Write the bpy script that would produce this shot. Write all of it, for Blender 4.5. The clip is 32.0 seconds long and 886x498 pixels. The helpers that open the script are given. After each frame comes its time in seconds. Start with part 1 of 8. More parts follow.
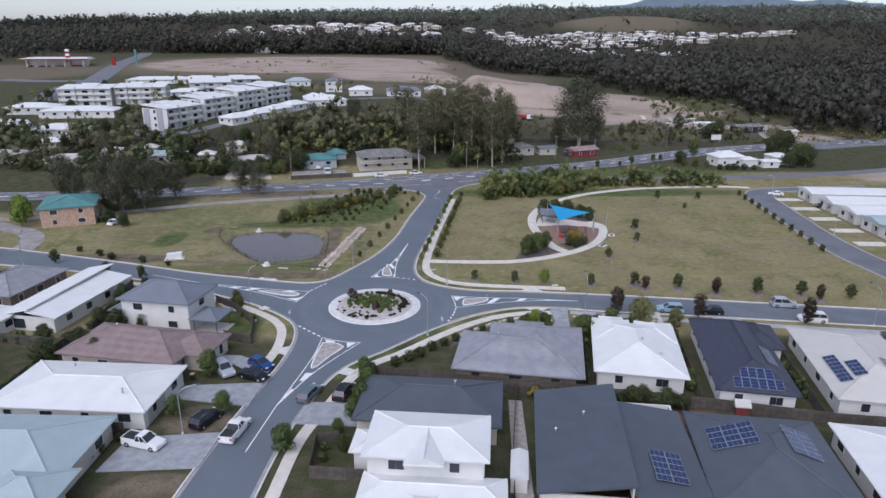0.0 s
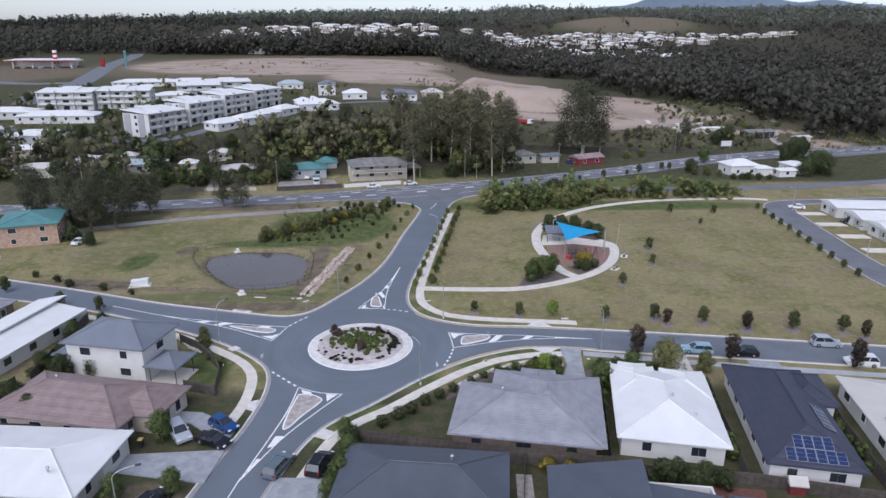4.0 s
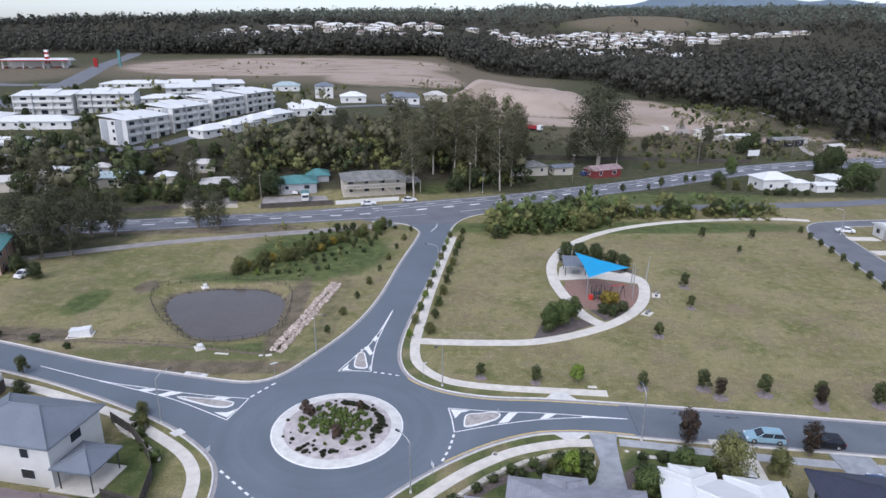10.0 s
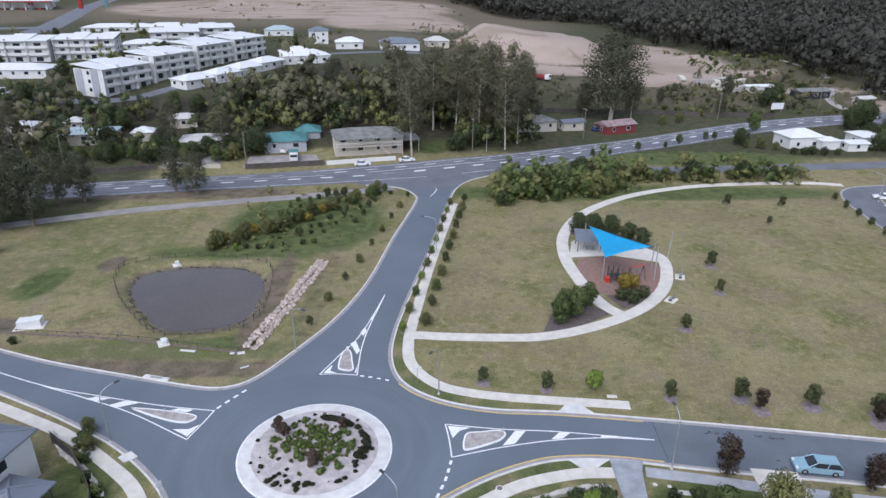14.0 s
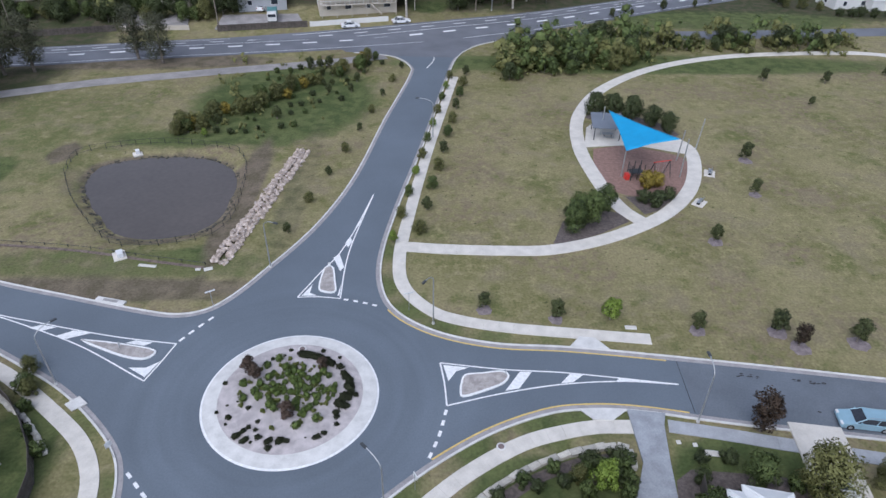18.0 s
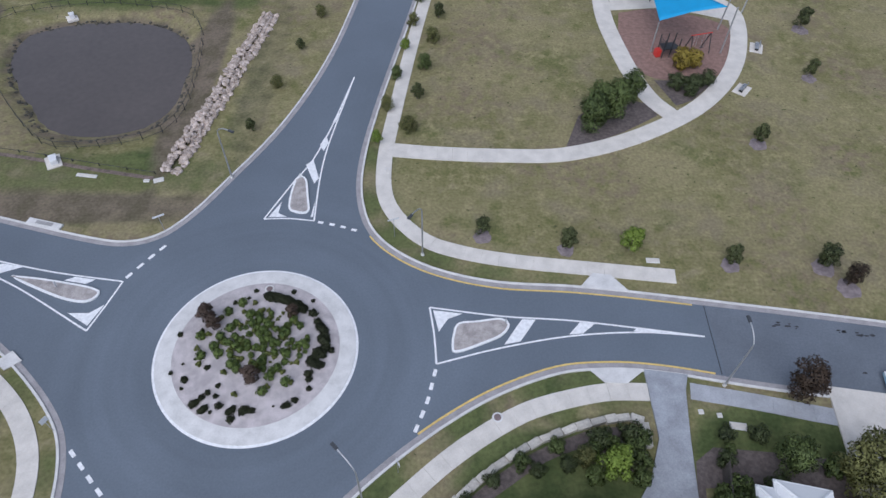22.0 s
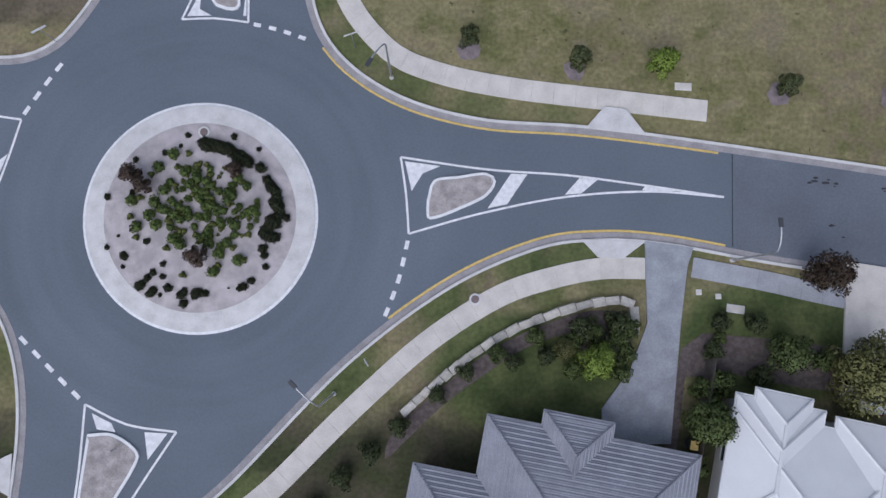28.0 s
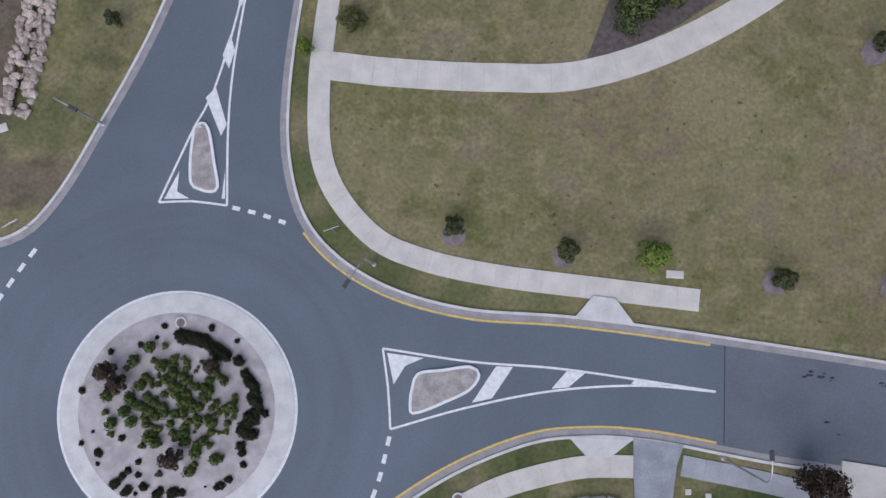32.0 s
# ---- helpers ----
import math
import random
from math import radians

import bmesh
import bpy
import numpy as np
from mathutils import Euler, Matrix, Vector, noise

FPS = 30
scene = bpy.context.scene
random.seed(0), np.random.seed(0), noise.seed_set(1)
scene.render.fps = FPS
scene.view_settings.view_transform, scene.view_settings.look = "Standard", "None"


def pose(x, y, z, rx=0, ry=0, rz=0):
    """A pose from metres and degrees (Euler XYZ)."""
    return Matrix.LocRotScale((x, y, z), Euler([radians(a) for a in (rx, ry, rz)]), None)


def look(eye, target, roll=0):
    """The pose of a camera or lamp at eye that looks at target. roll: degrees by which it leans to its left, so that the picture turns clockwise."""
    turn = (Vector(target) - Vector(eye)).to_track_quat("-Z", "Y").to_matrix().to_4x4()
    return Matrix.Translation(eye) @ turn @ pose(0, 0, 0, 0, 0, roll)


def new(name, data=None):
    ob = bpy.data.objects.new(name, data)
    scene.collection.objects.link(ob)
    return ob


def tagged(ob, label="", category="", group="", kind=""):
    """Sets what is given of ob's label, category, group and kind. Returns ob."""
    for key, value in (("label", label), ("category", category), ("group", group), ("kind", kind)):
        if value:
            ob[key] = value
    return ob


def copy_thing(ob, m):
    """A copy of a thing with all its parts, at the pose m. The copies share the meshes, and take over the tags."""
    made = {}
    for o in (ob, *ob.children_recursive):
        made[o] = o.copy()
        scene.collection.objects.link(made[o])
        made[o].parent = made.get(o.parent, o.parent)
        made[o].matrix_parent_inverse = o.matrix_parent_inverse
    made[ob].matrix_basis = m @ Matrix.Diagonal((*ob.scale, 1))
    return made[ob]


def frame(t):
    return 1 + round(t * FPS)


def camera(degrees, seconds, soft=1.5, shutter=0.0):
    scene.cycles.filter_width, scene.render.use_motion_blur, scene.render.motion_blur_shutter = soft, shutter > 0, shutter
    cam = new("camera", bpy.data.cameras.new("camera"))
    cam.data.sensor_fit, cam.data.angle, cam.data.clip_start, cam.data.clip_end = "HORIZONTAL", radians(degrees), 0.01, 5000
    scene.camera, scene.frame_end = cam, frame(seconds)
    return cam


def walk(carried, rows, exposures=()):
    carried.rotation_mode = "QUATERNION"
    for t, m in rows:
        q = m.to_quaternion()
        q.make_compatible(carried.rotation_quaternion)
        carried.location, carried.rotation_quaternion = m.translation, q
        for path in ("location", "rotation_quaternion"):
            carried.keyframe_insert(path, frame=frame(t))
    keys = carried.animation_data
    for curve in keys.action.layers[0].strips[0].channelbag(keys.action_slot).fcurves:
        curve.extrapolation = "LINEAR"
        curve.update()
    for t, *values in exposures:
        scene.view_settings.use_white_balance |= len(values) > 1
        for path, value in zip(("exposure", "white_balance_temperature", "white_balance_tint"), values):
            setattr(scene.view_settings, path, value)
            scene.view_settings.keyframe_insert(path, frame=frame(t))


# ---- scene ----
import itertools

cam = camera(68.4, 32.0)
PATH = [
    (0, (9.867, -110.873, 47.501), (9.914, -108.975, 46.875), 0.2),
    (0.5, (9.891, -108.931, 47.499), (9.95, -107.032, 46.873), 0.2),
    (1, (9.947, -107.004, 47.508), (10.012, -105.106, 46.883), 0.2),
    (1.5, (10.057, -105.062, 47.538), (10.119, -103.163, 46.912), 0.2),
    (2, (10.176, -103.141, 47.579), (10.236, -101.242, 46.954), 0.2),
    (2.5, (10.281, -101.238, 47.607), (10.34, -99.339, 46.982), 0.2),
    (3, (10.377, -99.317, 47.643), (10.434, -97.418, 47.019), 0.2),
    (3.5, (10.501, -97.394, 47.668), (10.556, -95.495, 47.044), 0.2),
    (5.5, (10.949, -89.683, 47.726), (10.999, -87.784, 47.101), 0.3),
    (6, (11.054, -87.7, 47.723), (11.103, -85.801, 47.098), 0.3),
    (6.5, (11.164, -85.691, 47.726), (11.211, -83.792, 47.1), 0.3),
    (7, (11.278, -83.786, 47.707), (11.324, -81.887, 47.082), 0.3),
    (7.5, (11.36, -81.868, 47.731), (11.405, -79.969, 47.105), 0.3),
    (8, (11.473, -79.968, 47.799), (11.517, -78.069, 47.172), 0.3),
    (8.5, (11.608, -78.105, 47.855), (11.651, -76.206, 47.229), 0.3),
    (9, (11.724, -76.164, 47.908), (11.765, -74.265, 47.282), 0.3),
    (9.5, (11.881, -74.293, 47.965), (11.921, -72.394, 47.339), 0.3),
    (10, (11.986, -72.393, 48.019), (12.025, -70.494, 47.392), 0.3),
    (10.5, (12.107, -70.467, 48.078), (12.145, -68.568, 47.452), 0.4),
    (11, (12.21, -68.588, 48.105), (12.247, -66.689, 47.479), 0.4),
    (11.5, (12.287, -66.702, 48.122), (12.324, -64.803, 47.496), 0.4),
    (12, (12.381, -64.825, 48.13), (12.417, -62.928, 47.497), 0.4),
    (12.5, (12.493, -62.935, 48.162), (12.528, -61.045, 47.507), 0.4),
    (13, (12.591, -61.085, 48.196), (12.625, -59.209, 47.504), 0.4),
    (13.5, (12.775, -59.246, 48.247), (12.808, -57.386, 47.511), 0.4),
    (14, (12.956, -57.35, 48.318), (12.987, -55.509, 47.538), 0.4),
    (14.5, (13.105, -55.484, 48.341), (13.134, -53.663, 47.516), 0.5),
    (16.5, (13.515, -48.076, 48.366), (13.543, -46.356, 47.346), 0.5),
    (17, (13.573, -46.282, 48.314), (13.602, -44.593, 47.244), 0.6),
    (17.5, (13.564, -44.496, 48.185), (13.594, -42.837, 47.068), 0.8),
    (18, (13.556, -42.708, 48.06), (13.589, -41.083, 46.895), 0.9),
    (18.5, (13.639, -40.913, 47.964), (13.674, -39.324, 46.75), 1.0),
    (19, (13.733, -39.076, 47.857), (13.767, -37.525, 46.594), 1.0),
    (19.5, (13.868, -37.178, 47.764), (13.901, -35.669, 46.452), 1.1),
    (20, (14.04, -35.335, 47.686), (14.073, -33.868, 46.326), 1.2),
    (20.5, (14.229, -33.483, 47.615), (14.261, -32.06, 46.209), 1.2),
    (21, (14.397, -31.627, 47.562), (14.427, -30.252, 46.11), 1.2),
    (21.5, (14.558, -29.777, 47.518), (14.588, -28.453, 46.019), 1.3),
    (22, (14.692, -27.908, 47.459), (14.722, -26.639, 45.914), 1.3),
    (22.5, (14.837, -26.054, 47.366), (14.866, -24.843, 45.774), 1.4),
    (23, (15.026, -24.231, 47.289), (15.055, -23.084, 45.651), 1.5),
    (23.5, (15.204, -22.378, 47.197), (15.234, -21.295, 45.516), 1.7),
    (24, (15.308, -20.559, 47.082), (15.339, -19.546, 45.358), 1.8),
    (24.5, (15.461, -18.778, 46.97), (15.493, -17.848, 45.199), 2.1),
    (25, (15.589, -17.068, 46.865), (15.621, -16.231, 45.049), 2.4),
    (25.5, (15.717, -15.445, 46.797), (15.752, -14.703, 44.94), 2.9),
    (26, (15.928, -13.794, 46.725), (15.962, -13.155, 44.83), 3.3),
    (26.5, (16.18, -12.07, 46.629), (16.212, -11.543, 44.7), 3.8),
    (28.5, (17.115, -4.745, 46.617), (17.137, -4.597, 44.623), 8.4),
    (29, (17.347, -2.853, 46.615), (17.366, -2.702, 44.621), 7.2),
    (29.5, (17.547, -0.966, 46.58), (17.563, -0.814, 44.586), 6.0),
    (30, (17.721, 0.876, 46.564), (17.735, 1.029, 44.57), 5.6),
    (30.5, (17.887, 2.662, 46.567), (17.901, 2.817, 44.573), 5.7),
    (31, (18.06, 4.395, 46.569), (18.073, 4.551, 44.575), 4.9),
    (31.5, (18.213, 6.125, 46.56), (18.224, 6.281, 44.566), 4.4),
    (32, (18.355, 7.86, 46.519), (18.366, 8.015, 44.525), 4.4),
]
walk(cam, [(t, look(eye, target, roll)) for t, eye, target, roll in PATH],
     [(0, 0.42, 5850, 16), (3, 0.47, 5850, 16), (9, 0.68, 5830, 14), (14, 0.67, 5800, 13), (19, 0.46, 5720, 12), (23, 0.3, 5720, 13), (26, 0.2, 5750, 14), (32, 0.13, 5850, 16)])

# ---- world and sun ----
def make_world():
    w = bpy.data.worlds.new("sky")
    scene.world = w
    w.use_nodes = True
    nt = w.node_tree
    bg = nt.nodes["Background"]
    sky = nt.nodes.new("ShaderNodeTexSky")
    sky.sky_type = 'NISHITA'
    sky.sun_disc = False
    sky.sun_elevation = radians(SUN_ELEV)
    sky.sun_rotation = radians(SUN_TURN)
    sky.air_density, sky.dust_density, sky.ozone_density = 1.0, 1.0, 2.4
    veil = nt.nodes.new("ShaderNodeHueSaturation")
    veil.inputs["Saturation"].default_value = 0.48
    nt.links.new(sky.outputs[0], veil.inputs["Color"])
    nt.links.new(veil.outputs[0], bg.inputs[0])
    bg.inputs[1].default_value = SKY_STRENGTH


SUN_ELEV, SUN_TURN, SKY_STRENGTH = 48.0, 205.0, 0.11
make_world()
sun = new("sun", bpy.data.lights.new("sun", "SUN"))
sun.data.energy, sun.data.angle, sun.data.color = 1.6, radians(70), (1.0, 0.95, 0.9)
sun.matrix_world = look((0, 0, 100), Vector((0, 0, 100)) + Vector((
    -math.sin(radians(SUN_TURN)) * math.cos(radians(SUN_ELEV)),
    -math.cos(radians(SUN_TURN)) * math.cos(radians(SUN_ELEV)),
    -math.sin(radians(SUN_ELEV)))))


# ---- materials ----
def mat(name, base, rough=0.8, vary=0.2, scale=1.5, fine=12.0, bump=0.2, metal=0.0, other=None,
        per_object=0.0, ribs=None, spec=0.5):
    """A surface with a broad and a fine variation of its colour, and fine relief. ribs: (axis, pitch, depth) in object space."""
    m = bpy.data.materials.new(name)
    m.use_nodes = True
    nt = m.node_tree
    n, link = nt.nodes, nt.links.new
    bsdf = n["Principled BSDF"]
    co = n.new("ShaderNodeTexCoord")
    big = n.new("ShaderNodeTexNoise")
    big.inputs["Scale"].default_value = scale
    big.inputs["Detail"].default_value = 5
    small = n.new("ShaderNodeTexNoise")
    small.inputs["Scale"].default_value = fine
    small.inputs["Detail"].default_value = 6
    link(co.outputs["Object"], big.inputs["Vector"])
    link(co.outputs["Object"], small.inputs["Vector"])
    ramp = n.new("ShaderNodeValToRGB")
    o = other or tuple(c * (1 - vary) for c in base)
    hi = base if other else tuple(min(1, c * (1 + vary * 0.6)) for c in base)
    ramp.color_ramp.elements[0].position, ramp.color_ramp.elements[0].color = 0.35, (*o, 1)
    ramp.color_ramp.elements[1].position, ramp.color_ramp.elements[1].color = 0.65, (*hi, 1)
    link(big.outputs["Fac"], ramp.inputs[0])
    mix = n.new("ShaderNodeMix")
    mix.data_type, mix.blend_type = 'RGBA', 'OVERLAY'
    mix.inputs[0].default_value = min(0.9, vary * 2.0)
    link(ramp.outputs[0], mix.inputs[6])
    link(small.outputs["Fac"], mix.inputs[7])
    col = mix.outputs[2]
    if per_object:
        info = n.new("ShaderNodeObjectInfo")
        hsv = n.new("ShaderNodeHueSaturation")
        mp = n.new("ShaderNodeMapRange")
        mp.inputs[3].default_value, mp.inputs[4].default_value = 1 - per_object, 1 + per_object
        link(info.outputs["Random"], mp.inputs[0])
        link(mp.outputs[0], hsv.inputs["Value"])
        link(col, hsv.inputs["Color"])
        col = hsv.outputs[0]
    link(col, bsdf.inputs["Base Color"])
    bsdf.inputs["Roughness"].default_value = rough
    bsdf.inputs["Metallic"].default_value = metal
    bsdf.inputs["Specular IOR Level"].default_value = spec
    bp = n.new("ShaderNodeBump")
    bp.inputs["Strength"].default_value = bump
    bp.inputs["Distance"].default_value = 0.03
    link(small.outputs["Fac"], bp.inputs["Height"])
    last = bp
    for axis, pitch, depth in (ribs or ()):
        wv = n.new("ShaderNodeTexWave")
        wv.bands_direction = axis
        wv.wave_profile = 'SIN'
        wv.inputs["Scale"].default_value = math.pi / (10 * pitch) * 2
        wv.inputs["Distortion"].default_value = 0
        link(co.outputs["Object"], wv.inputs["Vector"])
        b2 = n.new("ShaderNodeBump")
        b2.inputs["Strength"].default_value = 0.8
        b2.inputs["Distance"].default_value = depth
        link(wv.outputs["Fac"], b2.inputs["Height"])
        link(last.outputs[0], b2.inputs["Normal"])
        last = b2
    link(last.outputs[0], bsdf.inputs["Normal"])
    return m


def glass_mat(name, base, rough=0.08):
    m = mat(name, base, rough, 0.1, 1, 4, 0.02)
    m.node_tree.nodes["Principled BSDF"].inputs["Specular IOR Level"].default_value = 0.8
    return m


def leaf_mat(name, dark, light, scale=0.5, island=0.55, grain=0.0):
    """Foliage whose clumps differ by island and by plant."""
    m = bpy.data.materials.new(name)
    m.use_nodes = True
    nt = m.node_tree
    n, link = nt.nodes, nt.links.new
    bsdf = n["Principled BSDF"]
    geo = n.new("ShaderNodeNewGeometry")
    info = n.new("ShaderNodeObjectInfo")
    co = n.new("ShaderNodeTexCoord")
    ns = n.new("ShaderNodeTexNoise")
    ns.inputs["Scale"].default_value = scale
    link(co.outputs["Object"], ns.inputs["Vector"])
    add = n.new("ShaderNodeMath")
    add.operation = 'MULTIPLY_ADD'
    add.inputs[1].default_value = island
    link(geo.outputs["Random Per Island"], add.inputs[0])
    sub = n.new("ShaderNodeMath")
    sub.operation = 'MULTIPLY'
    sub.inputs[1].default_value = 0.9
    link(ns.outputs["Fac"], sub.inputs[0])
    if grain:
        crown = n.new("ShaderNodeTexNoise")
        crown.inputs["Scale"].default_value, crown.inputs["Detail"].default_value = grain, 2
        link(co.outputs["Object"], crown.inputs["Vector"])
        both = n.new("ShaderNodeMath")
        both.operation = 'MULTIPLY_ADD'
        both.inputs[1].default_value = 0.6
        link(crown.outputs["Fac"], both.inputs[0])
        link(ns.outputs["Fac"], both.inputs[2])
        link(both.outputs[0], sub.inputs[0])
    link(sub.outputs[0], add.inputs[2])
    add2 = n.new("ShaderNodeMath")
    add2.operation = 'MULTIPLY_ADD'
    add2.inputs[1].default_value = 0.3
    link(info.outputs["Random"], add2.inputs[0])
    link(add.outputs[0], add2.inputs[2])
    ramp = n.new("ShaderNodeValToRGB")
    ramp.color_ramp.elements[0].position, ramp.color_ramp.elements[0].color = 0.35, (*dark, 1)
    ramp.color_ramp.elements[1].position, ramp.color_ramp.elements[1].color = 1.15, (*light, 1)
    fleck = n.new("ShaderNodeTexNoise")
    fleck.inputs["Scale"].default_value, fleck.inputs["Detail"].default_value = 1.6, 4
    link(co.outputs["Object"], fleck.inputs["Vector"])
    spread = n.new("ShaderNodeMapRange")
    spread.inputs[1].default_value, spread.inputs[2].default_value = 0.3, 0.7
    spread.inputs[3].default_value, spread.inputs[4].default_value = -0.3, 0.3
    link(fleck.outputs["Fac"], spread.inputs[0])
    tone = n.new("ShaderNodeMath")
    link(add2.outputs[0], tone.inputs[0])
    link(spread.outputs[0], tone.inputs[1])
    link(tone.outputs[0], ramp.inputs[0])
    link(ramp.outputs[0], bsdf.inputs["Base Color"])
    bsdf.inputs["Roughness"].default_value = 0.65
    bsdf.inputs["Specular IOR Level"].default_value = 0.25
    return m


ASPHALT = mat("asphalt", (0.131, 0.155, 0.184), 0.75, 0.09, 0.1, 6, 0.2)


def tyre_wear(m):
    """Faint rubbed rings where tyres circle the roundabout at the origin."""
    n, link = m.node_tree.nodes, m.node_tree.links.new
    bsdf = n["Principled BSDF"]
    old = bsdf.inputs["Base Color"].links[0].from_socket
    co = n.new("ShaderNodeTexCoord")
    flat = n.new("ShaderNodeVectorMath")
    flat.operation = 'MULTIPLY'
    flat.inputs[1].default_value = (1, 1, 0)
    link(co.outputs["Object"], flat.inputs[0])
    rad = n.new("ShaderNodeVectorMath")
    rad.operation = 'LENGTH'
    link(flat.outputs[0], rad.inputs[0])
    rings = n.new("ShaderNodeTexNoise")
    rings.noise_dimensions = '4D'
    rings.inputs["Scale"].default_value, rings.inputs["Detail"].default_value = 0.06, 2
    link(flat.outputs[0], rings.inputs["Vector"])
    link(rad.outputs["Value"], rings.inputs["W"])
    rings.inputs["Scale"].default_value = 0.55
    slow = n.new("ShaderNodeVectorMath")
    slow.operation = 'SCALE'
    slow.inputs["Scale"].default_value = 0.08
    link(flat.outputs[0], slow.inputs[0])
    link(slow.outputs[0], rings.inputs["Vector"])
    amount = n.new("ShaderNodeMapRange")
    link(rings.outputs["Fac"], amount.inputs[0])
    amount.inputs[1].default_value, amount.inputs[2].default_value = 0.3, 0.7
    amount.inputs[3].default_value, amount.inputs[4].default_value = -0.12, 0.12
    fade = n.new("ShaderNodeMapRange")
    fade.inputs[1].default_value, fade.inputs[2].default_value = 12.0, 21.0
    fade.inputs[3].default_value, fade.inputs[4].default_value = 1.0, 0.0
    link(rad.outputs["Value"], fade.inputs[0])
    worn = n.new("ShaderNodeMath")
    worn.operation = 'MULTIPLY_ADD'
    worn.inputs[2].default_value = 1.0
    link(amount.outputs[0], worn.inputs[0])
    link(fade.outputs[0], worn.inputs[1])
    hsv = n.new("ShaderNodeHueSaturation")
    link(old, hsv.inputs["Color"])
    link(worn.outputs[0], hsv.inputs["Value"])
    link(hsv.outputs[0], bsdf.inputs["Base Color"])


tyre_wear(ASPHALT)
ASPHALT_EAST = mat("asphalt_east", (0.14, 0.158, 0.183), 0.85, 0.12, 0.25, 6, 0.2)
ASPHALT_OLD = mat("asphalt_old", (0.15, 0.156, 0.176), 0.85, 0.15, 0.2, 5, 0.25)
CONCRETE = mat("concrete", (0.64, 0.6, 0.54), 0.85, 0.1, 0.8, 9, 0.15, per_object=0.025)
KERB = mat("kerb_concrete", (0.36, 0.35, 0.34), 0.85, 0.2, 1.2, 9, 0.2)
CHANNEL = mat("channel_concrete", (0.34, 0.32, 0.32), 0.85, 0.15, 1.0, 9, 0.15)
APRON = mat("apron_concrete", (0.64, 0.625, 0.6), 0.85, 0.12, 0.9, 9, 0.15)
ISLE = mat("island_fill", (0.4, 0.365, 0.345), 0.9, 0.25, 1.5, 14, 0.3)
DRIVE = mat("drive_concrete", (0.32, 0.335, 0.36), 0.8, 0.16, 0.9, 9, 0.2)
GREYPATH = mat("grey_concrete", (0.38, 0.39, 0.41), 0.85, 0.12, 0.8, 9, 0.15, per_object=0.03)
PAINT = mat("road_paint", (0.8, 0.8, 0.8), 0.7, 0.12, 3, 20, 0.1)
YELLOW = mat("yellow_paint", (0.68, 0.5, 0.16), 0.7, 0.15, 3, 20, 0.1)
GRAVEL = mat("planting_gravel", (0.48, 0.435, 0.43), 0.95, 0.22, 1.1, 25, 0.6)
MULCH = mat("mulch", (0.125, 0.102, 0.093), 0.95, 0.3, 3, 25, 0.6)
SOFTFALL = mat("softfall", (0.26, 0.16, 0.13), 0.95, 0.2, 2, 18, 0.4)
WATER = mat("pond_water", (0.1, 0.085, 0.076), 0.06, 0.1, 0.1, 1.5, 0.04)
WETROCK = mat("weedy_stone", (0.07, 0.065, 0.05), 0.9, 0.3, 3, 12, 0.5, per_object=0.3)
ROCK = mat("sandstone", (0.58, 0.5, 0.46), 0.9, 0.3, 1.2, 8, 0.6, other=(0.33, 0.26, 0.2), per_object=0.25)
TIMBER = mat("fence_timber", (0.085, 0.072, 0.062), 0.9, 0.3, 1.5, 14, 0.3, per_object=0.2)
METAL = mat("galvanised_steel", (0.5, 0.51, 0.52), 0.45, 0.1, 2, 10, 0.05, metal=0.8)
DARKMETAL = mat("dark_steel", (0.04, 0.042, 0.045), 0.5, 0.2, 2, 10, 0.05, metal=0.3)
TRUNKS = mat("grey_bark", (0.13, 0.12, 0.105), 0.95, 0.3, 2, 12, 0.3)
BARK = mat("bark", (0.2, 0.17, 0.14), 0.95, 0.35, 2, 12, 0.6)
PALEBARK = mat("pale_bark", (0.42, 0.38, 0.33), 0.9, 0.3, 1.5, 10, 0.4)
WHITEWALL = mat("white_render", (0.66, 0.65, 0.63), 0.85, 0.06, 0.5, 10, 0.1)
CREAM = mat("cream_render", (0.52, 0.47, 0.4), 0.85, 0.08, 0.5, 10, 0.1)
GREYWALL = mat("grey_render", (0.36, 0.37, 0.39), 0.85, 0.08, 0.5, 10, 0.1)
BRICK = mat("brown_brick", (0.19, 0.145, 0.12), 0.9, 0.2, 2, 14, 0.3, per_object=0.05)
BRICKRED = mat("orange_brick", (0.45, 0.31, 0.23), 0.9, 0.2, 2, 14, 0.3)
REDPAVE = mat("red_paving", (0.16, 0.07, 0.055), 0.9, 0.2, 2, 14, 0.3)
TRACK = mat("gravel_track", (0.3, 0.28, 0.27), 0.95, 0.2, 0.4, 12, 0.4)
ISLEKERB = mat("painted_kerb", (0.8, 0.8, 0.79), 0.7, 0.08, 2, 12, 0.1)
REDWALL = mat("red_board", (0.2, 0.035, 0.035), 0.8, 0.2, 2, 14, 0.2)
STAIN = mat("road_stain", (0.035, 0.036, 0.04), 0.7, 0.3, 3, 12, 0.2)
MULCHDRY = mat("dry_mulch", (0.23, 0.19, 0.19), 0.95, 0.25, 2, 20, 0.5)
DRAIN = mat("drain_earth", (0.17, 0.13, 0.11), 0.95, 0.35, 1.5, 12, 0.5)
GLASS = glass_mat("window_glass", (0.03, 0.035, 0.045))
FRAMEW = mat("window_frame_white", (0.7, 0.7, 0.7), 0.5, 0.05)
FRAMED = mat("window_frame_dark", (0.05, 0.055, 0.06), 0.5, 0.05)
GARAGE = mat("garage_panel", (0.45, 0.43, 0.4), 0.6, 0.06, 1, 8, 0.05, ribs=[('Z', 0.5, 0.03)])
